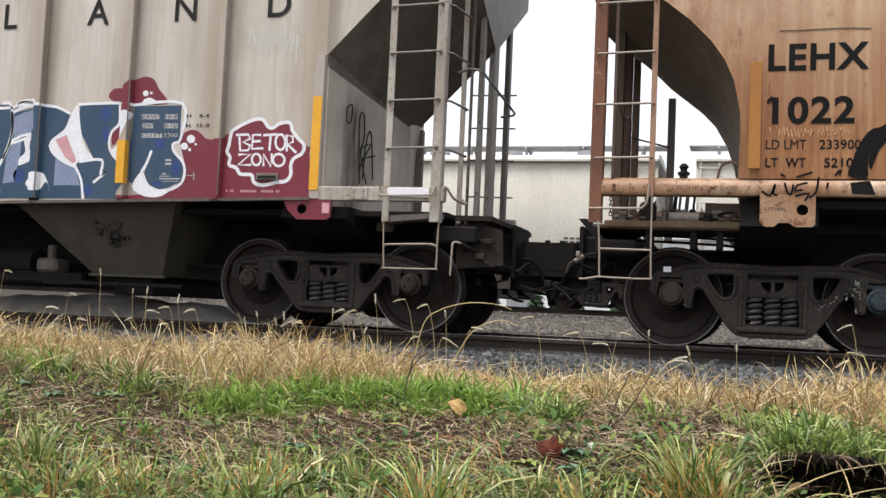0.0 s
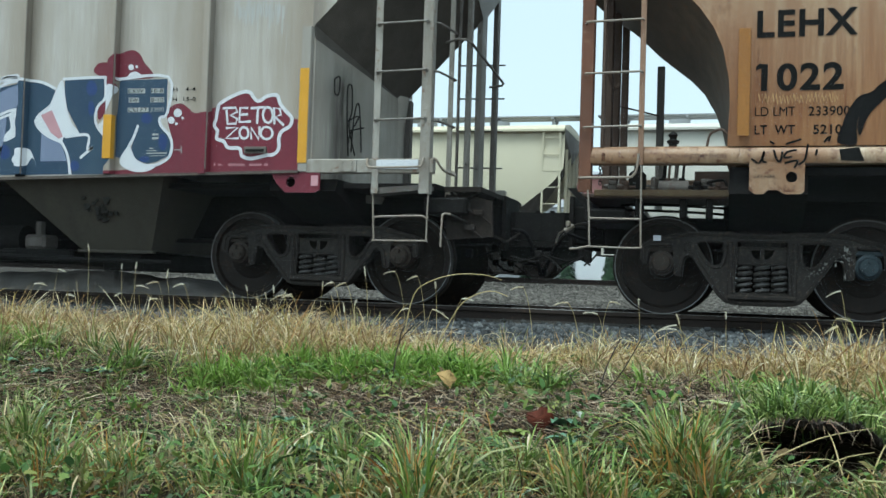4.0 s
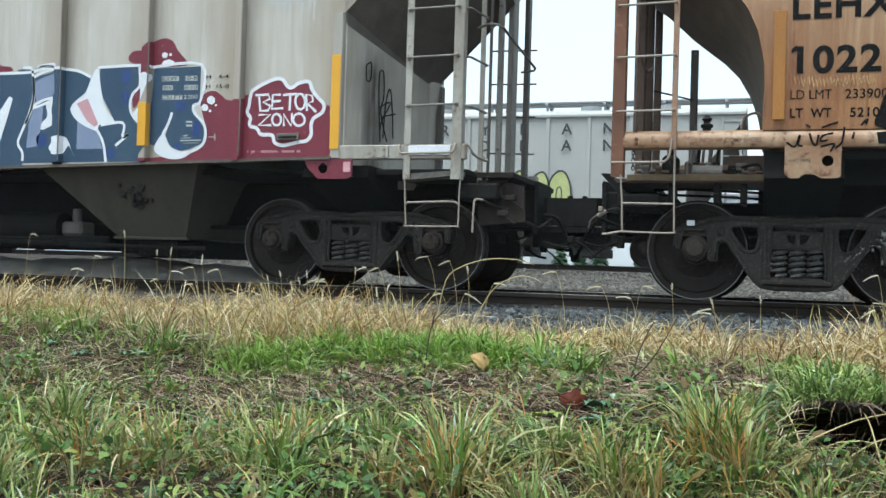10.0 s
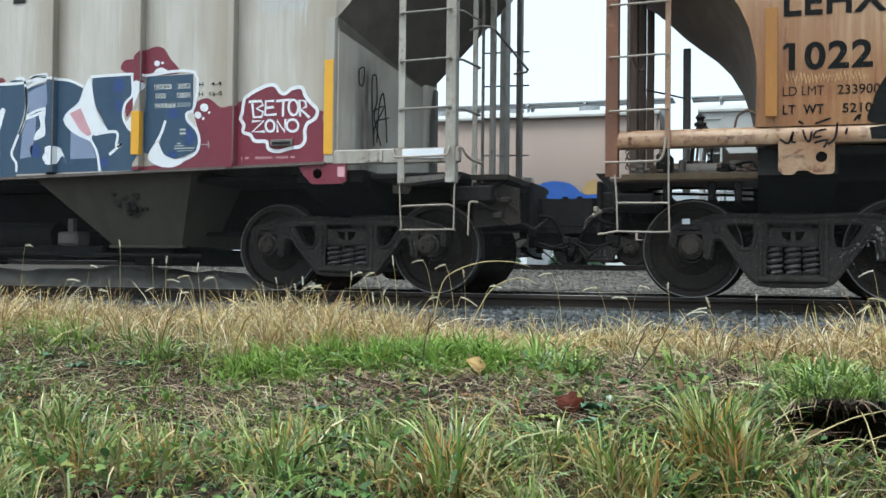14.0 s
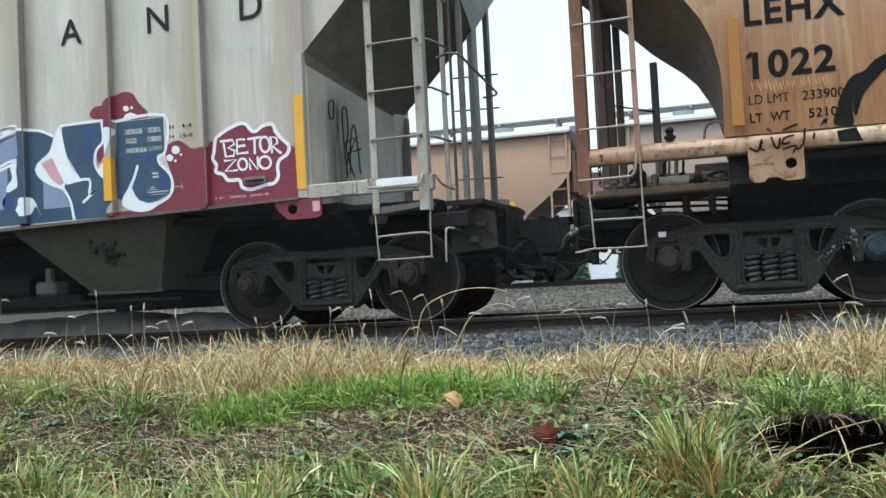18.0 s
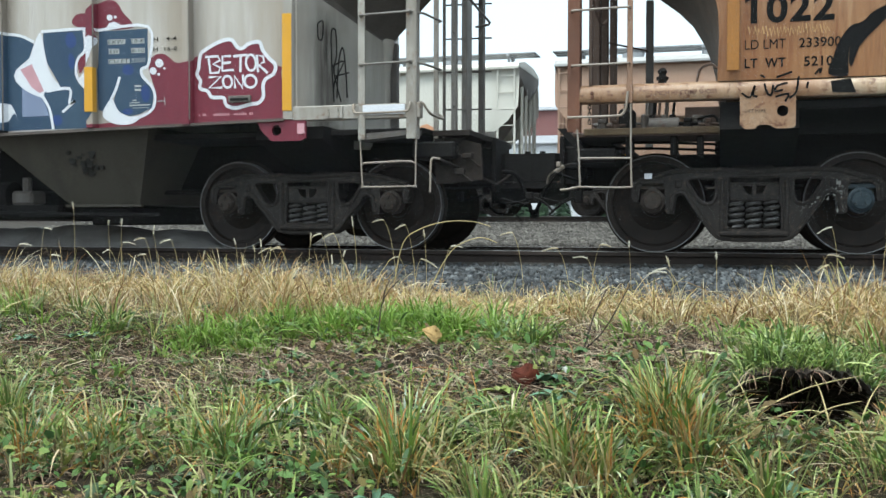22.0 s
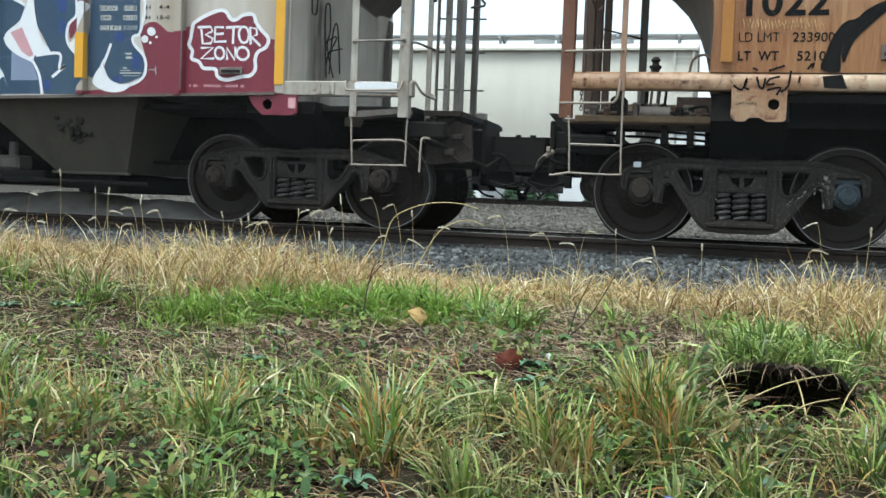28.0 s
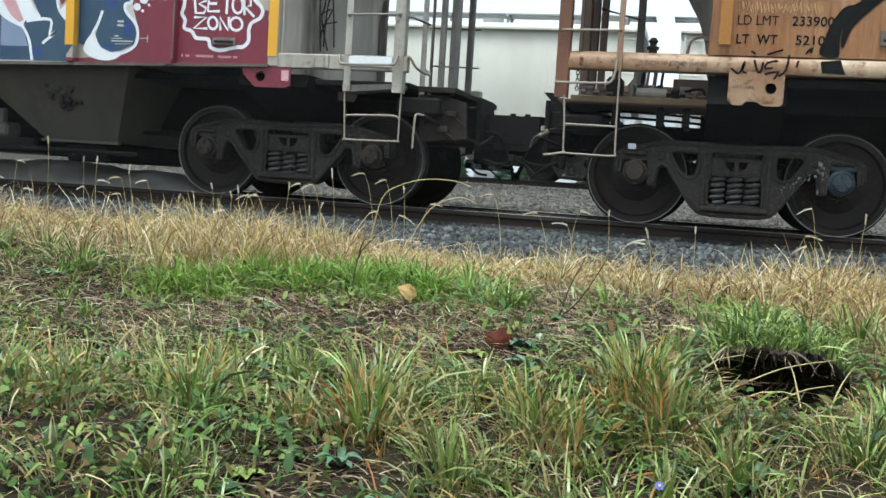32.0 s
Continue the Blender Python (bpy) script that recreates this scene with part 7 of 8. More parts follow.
    keep = rng.uniform(0, 1, len(x)) < 0.25 + 0.75 * bare(x, y)
    x, y = x[keep], y[keep]
    n = len(x)
    litter = blades(x, y, rng.uniform(0.010, 0.028, n), rng.uniform(0.0018, 0.0042, n), rng.uniform(2.5, 6.5, n), rng, 0.12)
    litter[:, :, 2] += rng.uniform(0.004, 0.02, n)[:, None]
    thatch.append(hang)
    grow("dry_litter", [litter], LITTER, "pinkish-brown dry stems strewn over the soil", "grass")
    grow("dead_thatch", thatch, THATCH, "brown dead thatch matted on the soil", "grass")
    # small broad leaves in a few drifts
    x, y = view_points(rng, 24000, 1.25, 3.6)
    d = field(x, y, 21, 2.6)
    keep = (rng.uniform(0, 1, len(x)) < np.clip(1.5 * d - 0.85 + 1.0 * leafy(x, y) + 0.25 * (y < 2.75), 0, 1)) & ~clear(x, y) & (rng.uniform(0, 1, len(x)) > 0.8 * bare(x, y))
    x, y = x[keep], y[keep]
    n = len(x)
    L, W = rng.gamma(3, 0.006, n) + 0.007, rng.gamma(3, 0.0017, n) + 0.002
    big = rng.uniform(0, 1, n) < 0.10 * (y < 2.8) + 0.03
    L, W = np.where(big, rng.uniform(0.028, 0.055, n), L), np.where(big, rng.uniform(0.007, 0.014, n), W)
    a, tilt = rng.uniform(0, 6.28, n), rng.uniform(-0.6, 1.3, n)
    z = ground_z(x, y) + rng.uniform(0.005, 0.09, n)
    f = np.stack([np.cos(a) * np.cos(tilt), np.sin(a) * np.cos(tilt), np.sin(tilt)], -1)
    s = np.stack([-np.sin(a), np.cos(a), rng.uniform(-0.6, 0.6, n)], -1)
    c = np.stack([x, y, z], -1)
    pts = [c, c + f * (L * 0.3)[:, None] - s * W[:, None], c + f * (L * 0.35)[:, None] + s * W[:, None], c + f * (L * 0.72)[:, None] - s * (W * 0.75)[:, None],
           c + f * (L * 0.75)[:, None] + s * (W * 0.75)[:, None], c + f * L[:, None] - np.array([0, 0, 0.006])]
    v = np.stack(pts, 1)
    ob = new("ground_weeds", scatter_mesh("ground_weeds", v, [(0, 1, 2), (1, 3, 4, 2), (3, 5, 4)], None, WEED))
    tagged(ob, "low green broadleaf weeds among the grass", "weeds", kind="stuff")


verge()


# ---- painted marks on the two standing cars, drawn in each car's own plane (x, z) ----
RED_FILL = [
    [(-2.383, 2.294), (-2.325, 2.377), (-2.189, 2.386), (-2.113, 2.438), (-2.048, 2.477), (-1.937, 2.5), (-1.844, 2.462), (-1.781, 2.362), (-1.691, 2.271), (-1.686, 2.202), (-2.061, 2.192), (-2.078, 2.109), (-2.168, 2.11), (-2.189, 1.932), (-2.27, 1.793), (-2.304, 1.793), (-2.313, 1.913), (-2.229, 2.002), (-2.238, 2.191), (-2.291, 2.232)],
    [(-1.502, 1.819), (-1.437, 1.914), (-1.332, 1.934), (-1.245, 1.881), (-1.184, 1.838), (-0.997, 1.833), (-0.908, 1.889), (-0.111, 1.77), (-0.051, 1.688), (0.001, 1.364), (0.047, 1.239), (-2.275, 1.213), (-1.934, 1.264), (-1.622, 1.309), (-1.419, 1.48)],
    [(-0.91, 1.92), (-0.799, 1.982), (-0.664, 2.033), (-0.573, 2.031), (-0.512, 1.958), (-0.455, 1.947), (-0.39, 1.988), (-0.279, 1.997), (-0.241, 1.914), (-0.181, 1.842), (-0.111, 1.77), (-0.128, 1.689), (-0.213, 1.638), (-0.242, 1.566), (-0.237, 1.474), (-0.289, 1.413), (-0.377, 1.402), (-0.533, 1.37), (-0.636, 1.4), (-0.664, 1.472), (-0.79, 1.482), (-0.84, 1.544), (-0.922, 1.575), (-0.915, 1.648), (-0.954, 1.711), (-0.935, 1.774), (-0.928, 1.837)],
    [(-4.222, 2.21), (-4.213, 2.38), (-4.172, 2.525), (-4.065, 2.494), (-4.043, 2.298), (-3.906, 2.266), (-3.874, 2.216)],
    [(-4.735, 2.249), (-4.519, 2.336), (-4.273, 2.359), (-4.222, 2.21)],
]
BLUE_FILL = [
    [(-3.793, 2.226), (-3.719, 2.235), (-3.606, 2.213), (-3.563, 2.14), (-3.252, 2.197), (-3.012, 2.193), (-2.839, 2.099), (-2.898, 1.958), (-3.045, 1.857), (-3.06, 1.756), (-2.944, 1.634), (-2.749, 1.554), (-2.643, 1.393), (-2.606, 1.214), (-3.704, 1.202)],
    [(-2.725, 2.209), (-2.249, 2.211), (-2.24, 2.002), (-2.325, 1.913), (-2.33, 1.773), (-2.248, 1.654), (-2.196, 1.624), (-2.2, 1.372), (-2.091, 1.373), (-2.215, 1.214), (-2.594, 1.21), (-2.631, 1.394), (-2.737, 1.554), (-2.707, 1.614), (-2.523, 1.644), (-2.682, 1.895), (-2.733, 2.098)],
    [(-2.061, 2.188), (-1.504, 2.19), (-1.502, 1.838), (-1.575, 1.79), (-1.548, 1.711), (-1.465, 1.614), (-1.436, 1.507), (-1.461, 1.401), (-1.599, 1.342), (-1.708, 1.321), (-1.821, 1.359), (-1.906, 1.457), (-1.824, 1.712), (-1.921, 1.506), (-2.024, 1.378), (-2.075, 1.397), (-2.077, 1.792), (-2.069, 1.99)],
    [(-7.92, 2.212), (-6.114, 2.192), (-4.796, 2.19), (-4.482, 2.187), (-4.236, 2.186), (-3.607, 2.19), (-3.582, 1.914), (-3.704, 1.609), (-3.688, 1.155), (-7.851, 1.019)],
]
ROYAL_FILL = [
    [(-2.333, 2.113), (-2.339, 2.073), (-2.36, 2.044), (-2.391, 2.033), (-2.424, 2.044), (-2.45, 2.074), (-2.462, 2.114), (-2.456, 2.154), (-2.435, 2.184), (-2.403, 2.194), (-2.37, 2.183), (-2.345, 2.153)],
    [(-2.356, 1.903), (-2.358, 1.863), (-2.369, 1.834), (-2.387, 1.823), (-2.406, 1.834), (-2.422, 1.864), (-2.43, 1.904), (-2.428, 1.944), (-2.417, 1.973), (-2.399, 1.983), (-2.38, 1.972), (-2.364, 1.943)],
    [(-3.371, 1.45), (-3.378, 1.411), (-3.402, 1.383), (-3.438, 1.372), (-3.475, 1.382), (-3.504, 1.411), (-3.517, 1.45), (-3.511, 1.489), (-3.486, 1.517), (-3.451, 1.528), (-3.413, 1.517), (-3.384, 1.489)],
    [(-2.508, 1.305), (-2.514, 1.277), (-2.534, 1.256), (-2.562, 1.248), (-2.591, 1.256), (-2.614, 1.276), (-2.624, 1.304), (-2.619, 1.332), (-2.599, 1.352), (-2.571, 1.36), (-2.541, 1.353), (-2.518, 1.332)],
    [(-1.661, 1.788), (-1.668, 1.761), (-1.691, 1.742), (-1.724, 1.735), (-1.759, 1.742), (-1.785, 1.762), (-1.796, 1.788), (-1.789, 1.815), (-1.765, 1.835), (-1.732, 1.842), (-1.698, 1.834), (-1.672, 1.814)],
    [(-1.478, 1.543), (-1.482, 1.501), (-1.499, 1.469), (-1.525, 1.458), (-1.552, 1.469), (-1.573, 1.5), (-1.583, 1.543), (-1.579, 1.585), (-1.562, 1.616), (-1.537, 1.628), (-1.51, 1.616), (-1.488, 1.585)],
    [(-1.675, 1.372), (-1.682, 1.357), (-1.703, 1.346), (-1.733, 1.342), (-1.763, 1.346), (-1.786, 1.357), (-1.796, 1.371), (-1.788, 1.386), (-1.767, 1.397), (-1.737, 1.402), (-1.707, 1.398), (-1.684, 1.387)],
]
LIGHT_FILL = [
    [(-3.441, 2.138), (-3.251, 2.187), (-3.231, 1.94), (-3.398, 1.911), (-3.54, 1.861), (-3.559, 2.088)],
    [(-3.004, 1.796), (-2.874, 1.654), (-2.749, 1.554), (-2.663, 1.353), (-2.992, 1.351), (-2.991, 1.634)],
    [(-3.559, 1.799), (-3.44, 1.839), (-3.449, 1.655), (-3.5, 1.388), (-3.645, 1.367), (-3.62, 1.655)],
]
WHITE_FILL = [
    [(-3.406, 1.86), (-3.277, 1.91), (-3.329, 1.818), (-3.321, 1.716), (-3.29, 1.634), (-3.454, 1.562), (-3.448, 1.644), (-3.381, 1.716)],
    [(-2.753, 2.209), (-2.839, 2.099), (-2.898, 1.958), (-3.044, 1.853), (-3.076, 1.797), (-3.04, 1.715), (-2.919, 1.624), (-2.749, 1.554), (-2.695, 1.614), (-2.523, 1.638), (-2.624, 1.754), (-2.697, 1.936)],
    [(-1.921, 1.506), (-2.024, 1.378), (-1.996, 1.299), (-1.857, 1.242), (-1.702, 1.243), (-1.596, 1.303), (-1.73, 1.321), (-1.845, 1.379)],
    [(-2.169, 2.12), (-2.078, 2.119), (-2.093, 2.01), (-2.17, 1.832), (-2.235, 1.634), (-2.31, 1.713), (-2.236, 1.793), (-2.178, 1.931)],
    [(-3.352, 1.369), (-3.264, 1.471), (-3.121, 1.472), (-3.034, 1.28), (-3.09, 1.391), (-3.177, 1.289), (-3.275, 1.308)],
    [(-1.325, 1.839), (-1.33, 1.818), (-1.346, 1.802), (-1.37, 1.797), (-1.394, 1.803), (-1.412, 1.818), (-1.42, 1.84), (-1.415, 1.861), (-1.399, 1.876), (-1.375, 1.882), (-1.351, 1.876), (-1.333, 1.86)],
    [(-1.403, 1.765), (-1.407, 1.747), (-1.421, 1.734), (-1.441, 1.729), (-1.462, 1.734), (-1.477, 1.748), (-1.484, 1.766), (-1.48, 1.784), (-1.466, 1.797), (-1.446, 1.802), (-1.426, 1.797), (-1.41, 1.783)],
    [(-1.365, 1.729), (-1.367, 1.722), (-1.373, 1.716), (-1.381, 1.714), (-1.389, 1.716), (-1.396, 1.722), (-1.398, 1.729), (-1.397, 1.737), (-1.391, 1.742), (-1.383, 1.744), (-1.374, 1.742), (-1.368, 1.737)],
    [(-1.3, 1.786), (-1.302, 1.78), (-1.307, 1.775), (-1.314, 1.773), (-1.321, 1.775), (-1.326, 1.78), (-1.329, 1.786), (-1.327, 1.792), (-1.322, 1.797), (-1.315, 1.799), (-1.308, 1.797), (-1.303, 1.792)],
    [(-1.902, 2.321), (-1.906, 2.306), (-1.918, 2.295), (-1.935, 2.292), (-1.952, 2.296), (-1.965, 2.307), (-1.971, 2.323), (-1.968, 2.338), (-1.956, 2.349), (-1.939, 2.352), (-1.921, 2.348), (-1.908, 2.337)],
    [(-1.854, 2.325), (-1.856, 2.317), (-1.861, 2.312), (-1.87, 2.31), (-1.879, 2.312), (-1.885, 2.318), (-1.888, 2.325), (-1.886, 2.333), (-1.88, 2.338), (-1.872, 2.34), (-1.863, 2.338), (-1.857, 2.332)],
    [(-1.979, 2.221), (-1.945, 2.264), (-1.885, 2.278), (-1.822, 2.251), (-1.795, 2.218)],
    [(-4.593, 1.835), (-4.486, 1.88), (-4.436, 1.804), (-4.454, 1.463), (-4.531, 1.465), (-4.586, 1.663)],
    [(-4.066, 1.717), (-3.894, 1.94), (-3.848, 1.914), (-3.901, 1.735), (-3.996, 1.45), (-4.042, 1.475)],
    [(-4.513, 2.176), (-4.251, 2.175), (-4.231, 1.894), (-4.47, 1.879), (-4.492, 2.027)],
]
PINK_FILL = [
    [(-3.008, 1.841), (-2.87, 1.893), (-2.723, 1.61), (-2.775, 1.588), (-2.874, 1.654)],
]
WHITE_LINE = [
    [(-3.72, 2.244), (-3.621, 2.244), (-3.589, 2.15), (-3.566, 1.943), (-3.605, 1.758), (-3.668, 1.634)],
    [(-3.576, 2.14), (-3.422, 2.199), (-3.23, 2.217), (-3.012, 2.193), (-2.84, 2.12)],
    [(-3.574, 1.83), (-3.42, 1.891), (-3.277, 1.91)],
    [(-2.754, 2.22), (-2.268, 2.226), (-2.238, 2.191), (-2.229, 2.012), (-2.314, 1.923), (-2.339, 1.793), (-2.297, 1.693), (-2.218, 1.614)],
    [(-2.694, 1.604), (-2.418, 1.624), (-2.418, 1.474), (-2.351, 1.499), (-2.503, 1.384)],
    [(-2.737, 1.554), (-2.656, 1.413), (-2.617, 1.214)],
    [(-2.084, 2.199), (-1.495, 2.209), (-1.492, 1.848), (-1.575, 1.79), (-1.559, 1.711), (-1.453, 1.604), (-1.423, 1.488), (-1.46, 1.381), (-1.597, 1.312), (-1.773, 1.301)],
    [(-1.825, 1.722), (-1.872, 1.594), (-1.932, 1.496)],
    [(-3.076, 1.797), (-3.04, 1.715), (-2.919, 1.624), (-2.737, 1.55)],
    [(-3.535, 2.243), (-3.428, 2.268), (-3.283, 2.28)],
    [(-3.508, 2.211), (-3.401, 2.234), (-3.256, 2.242)],
    [(-4.986, 2.162), (-4.796, 2.19), (-4.483, 2.199), (-4.175, 2.195), (-3.607, 2.197), (-3.462, 2.254), (-3.231, 2.241)],
    [(-3.591, 2.153), (-3.569, 1.961), (-3.62, 1.749), (-3.716, 1.537), (-3.756, 1.419), (-3.694, 1.322), (-3.69, 1.227)],
    [(-3.593, 1.795), (-3.42, 1.848), (-3.263, 1.9)],
    [(-4.118, 1.884), (-4.039, 1.789), (-4.036, 1.716)],
    [(-4.405, 1.803), (-4.316, 1.873), (-4.118, 1.877)],
]
CARTOUCHE = [
    [(-0.91, 1.92), (-0.799, 1.982), (-0.664, 2.033), (-0.573, 2.031), (-0.512, 1.958), (-0.455, 1.947), (-0.39, 1.988), (-0.279, 1.997), (-0.241, 1.914), (-0.181, 1.842), (-0.111, 1.77), (-0.128, 1.689), (-0.213, 1.638), (-0.242, 1.566), (-0.237, 1.474), (-0.289, 1.413), (-0.377, 1.402), (-0.533, 1.37), (-0.636, 1.4), (-0.664, 1.472), (-0.79, 1.482), (-0.84, 1.544), (-0.922, 1.575), (-0.915, 1.648), (-0.954, 1.711), (-0.935, 1.774), (-0.928, 1.837)],
]
TAG_LINE = [
    [(-0.866, 1.878), (-0.723, 1.881), (-0.703, 1.839), (-0.776, 1.806), (-0.698, 1.769), (-0.718, 1.721), (-0.805, 1.719), (-0.825, 1.861)],
    [(-0.582, 1.876), (-0.673, 1.877), (-0.678, 1.737), (-0.551, 1.741)],
    [(-0.673, 1.81), (-0.583, 1.814)],
    [(-0.559, 1.872), (-0.406, 1.881)],
    [(-0.478, 1.875), (-0.482, 1.716)],
    [(-0.314, 1.802), (-0.319, 1.763), (-0.337, 1.734), (-0.363, 1.724), (-0.391, 1.735), (-0.412, 1.763), (-0.422, 1.803), (-0.417, 1.842), (-0.399, 1.87), (-0.373, 1.881), (-0.345, 1.87), (-0.324, 1.841), (-0.314, 1.802)],
    [(-0.293, 1.709), (-0.305, 1.874), (-0.237, 1.857), (-0.23, 1.802), (-0.289, 1.781), (-0.19, 1.695)],
    [(-0.825, 1.678), (-0.693, 1.681), (-0.819, 1.573), (-0.677, 1.574)],
    [(-0.571, 1.627), (-0.576, 1.599), (-0.593, 1.577), (-0.617, 1.57), (-0.643, 1.577), (-0.663, 1.599), (-0.671, 1.628), (-0.666, 1.657), (-0.649, 1.678), (-0.625, 1.685), (-0.599, 1.678), (-0.58, 1.656), (-0.571, 1.627)],
    [(-0.538, 1.561), (-0.547, 1.681), (-0.459, 1.562), (-0.453, 1.689)],
    [(-0.31, 1.623), (-0.317, 1.593), (-0.34, 1.57), (-0.371, 1.562), (-0.404, 1.57), (-0.43, 1.592), (-0.44, 1.623), (-0.433, 1.654), (-0.411, 1.677), (-0.379, 1.685), (-0.346, 1.677), (-0.321, 1.654), (-0.31, 1.623)],
]
PALE_BARS = [
    [(-1.965, 2.102), (-1.76, 2.099), (-1.756, 2.048), (-1.961, 2.05)],
    [(-1.69, 2.098), (-1.543, 2.096), (-1.539, 2.045), (-1.686, 2.047)],
    [(-1.951, 2.007), (-1.829, 2.005), (-1.825, 1.954), (-1.947, 1.955)],
    [(-1.695, 2.004), (-1.536, 2.002), (-1.533, 1.951), (-1.692, 1.953)],
    [(-1.956, 1.903), (-1.712, 1.901), (-1.709, 1.854), (-1.952, 1.856)],
    [(-1.657, 1.632), (-1.585, 1.632), (-1.583, 1.611), (-1.655, 1.611)],
    [(-1.654, 1.594), (-1.582, 1.594), (-1.581, 1.572), (-1.653, 1.572)],
    [(-1.683, 1.487), (-1.635, 1.487), (-1.634, 1.472), (-1.682, 1.472)],
    [(-1.717, 1.459), (-1.597, 1.46), (-1.596, 1.451), (-1.716, 1.451)],
    [(-1.715, 1.436), (-1.476, 1.437), (-1.475, 1.424), (-1.715, 1.423)],
    [(-1.677, 1.406), (-1.498, 1.407), (-1.497, 1.401), (-1.677, 1.4)],
    [(-1.399, 1.467), (-1.319, 1.467), (-1.318, 1.459), (-1.399, 1.459)],
    [(-1.321, 1.501), (-1.312, 1.501), (-1.306, 1.421), (-1.316, 1.421)],
]
SLOT = [
    [(-0.603, 1.487), (-0.365, 1.488), (-0.361, 1.422), (-0.599, 1.421)],
]
SWOOSH = [
    [(0.853, 1.927), (0.804, 1.904), (0.76, 1.896), (0.702, 1.849), (0.631, 1.721), (0.604, 1.626), (0.569, 1.498), (0.716, 1.475), (0.721, 1.594), (0.734, 1.705), (0.791, 1.816), (0.854, 1.864)],
    [(0.725, 1.623), (0.76, 1.785), (0.88, 1.968), (1.026, 2.049), (1.172, 2.11), (1.177, 2.019), (1.044, 1.957), (0.93, 1.853), (0.808, 1.715), (0.751, 1.553)],
]
SWOOSH_SILL = [
    [(0.585, 1.434), (0.739, 1.451), (0.784, 1.332), (0.601, 1.339)],
]
DARK_TAG = [
    [(-0.122, 1.356), (-0.055, 1.316), (-0.016, 1.417), (-0.03, 1.336), (0.006, 1.323)],
    [(0.06, 1.431), (0.085, 1.35), (0.116, 1.331), (0.132, 1.415)],
    [(0.247, 1.429), (0.167, 1.409), (0.148, 1.363), (0.209, 1.37)],
    [(0.149, 1.315), (0.255, 1.338), (0.226, 1.274)],
    [(0.334, 1.481), (0.315, 1.352), (0.26, 1.3)],
    [(0.398, 1.378), (0.409, 1.433)],
    [(0.028, 1.508), (0.066, 1.486)],
    [(0.158, 1.483), (0.285, 1.526)],
    [(0.516, 1.552), (0.502, 1.505)],
    [(0.465, 1.497), (0.502, 1.545)],
]
GHOST_TAG = [
    [(-0.074, 1.921), (-0.058, 1.829), (-0.046, 1.912), (-0.03, 1.826), (-0.019, 1.929), (-0.002, 1.813)],
    [(-0.015, 1.883), (0.001, 1.791), (0.013, 1.891), (0.028, 1.822), (0.04, 1.903), (0.056, 1.819)],
    [(0.043, 1.923), (0.059, 1.828), (0.07, 1.92), (0.087, 1.784), (0.099, 1.887), (0.115, 1.79)],
    [(0.102, 1.889), (0.117, 1.823), (0.129, 1.915), (0.145, 1.8), (0.156, 1.892), (0.172, 1.788)],
    [(0.16, 1.884), (0.175, 1.829), (0.187, 1.898), (0.203, 1.797), (0.214, 1.903), (0.229, 1.823)],
    [(0.217, 1.905), (0.232, 1.828), (0.245, 1.88), (0.26, 1.786), (0.271, 1.901), (0.287, 1.817)],
    [(0.275, 1.881), (0.29, 1.802), (0.302, 1.882), (0.318, 1.787), (0.329, 1.902), (0.344, 1.81)],
    [(0.332, 1.897), (0.347, 1.809), (0.358, 1.92), (0.374, 1.816), (0.386, 1.885), (0.401, 1.829)],
    [(0.388, 1.926), (0.404, 1.798), (0.415, 1.914), (0.431, 1.803), (0.443, 1.903), (0.458, 1.813)],
    [(0.446, 1.875), (0.461, 1.821), (0.472, 1.906), (0.487, 1.82), (0.499, 1.894), (0.514, 1.816)],
    [(0.502, 1.909), (0.518, 1.791), (0.529, 1.91), (0.544, 1.801), (0.556, 1.879), (0.57, 1.825)],
]
SCRATCH = [
    [(-0.009, 2.75), (0.176, 2.748), (0.358, 2.753), (0.538, 2.754), (0.723, 2.744)],
]


def flank_y(x):
    """How far out the grey car's ribbed side stands at x."""
    for r in RIBS:
        d = abs(x - r)
        if d <= 0.036:
            return 1.638
        if d < 0.054:
            return 1.638 - 0.083 * (d - 0.036) / 0.018
    return 1.555


FLANK_CUTS = sorted([r + d for r in RIBS for d in (-0.054, -0.036, 0.036, 0.054)] + [-14.0, 1.0])


def clip(poly, x, keep_right):
    out = []
    for i, p in enumerate(poly):
        q = poly[(i + 1) % len(poly)]
        a, b = (p[0] >= x) == keep_right or p[0] == x, (q[0] >= x) == keep_right or q[0] == x
        if a:
            out.append(p)
        if a != b:
            u = (x - p[0]) / (q[0] - p[0])
            out.append((x, p[1] + (q[1] - p[1]) * u))
    return out


def drape(shape, poly, lift):
    """Lays a flat painted shape over the ribs of the grey car's side."""
    lo, hi = min(p[0] for p in poly), max(p[0] for p in poly)
    for a, b in zip(FLANK_CUTS, FLANK_CUTS[1:]):
        if b <= lo or a >= hi:
            continue
        piece = clip(clip(poly, a, True), b, False)
        if len(piece) > 2:
            e = 1e-5
            shape.add([(x, -flank_y(min(max(x, a + e), b - e)) - lift, z) for x, z in piece], [tuple(range(len(piece)))])


def stroke_quads(pts, width):
    s = Shape().ribbon(pts, width, 0.0)
    return [[(s.v[i][0], s.v[i][2]) for i in f] for f in s.f]


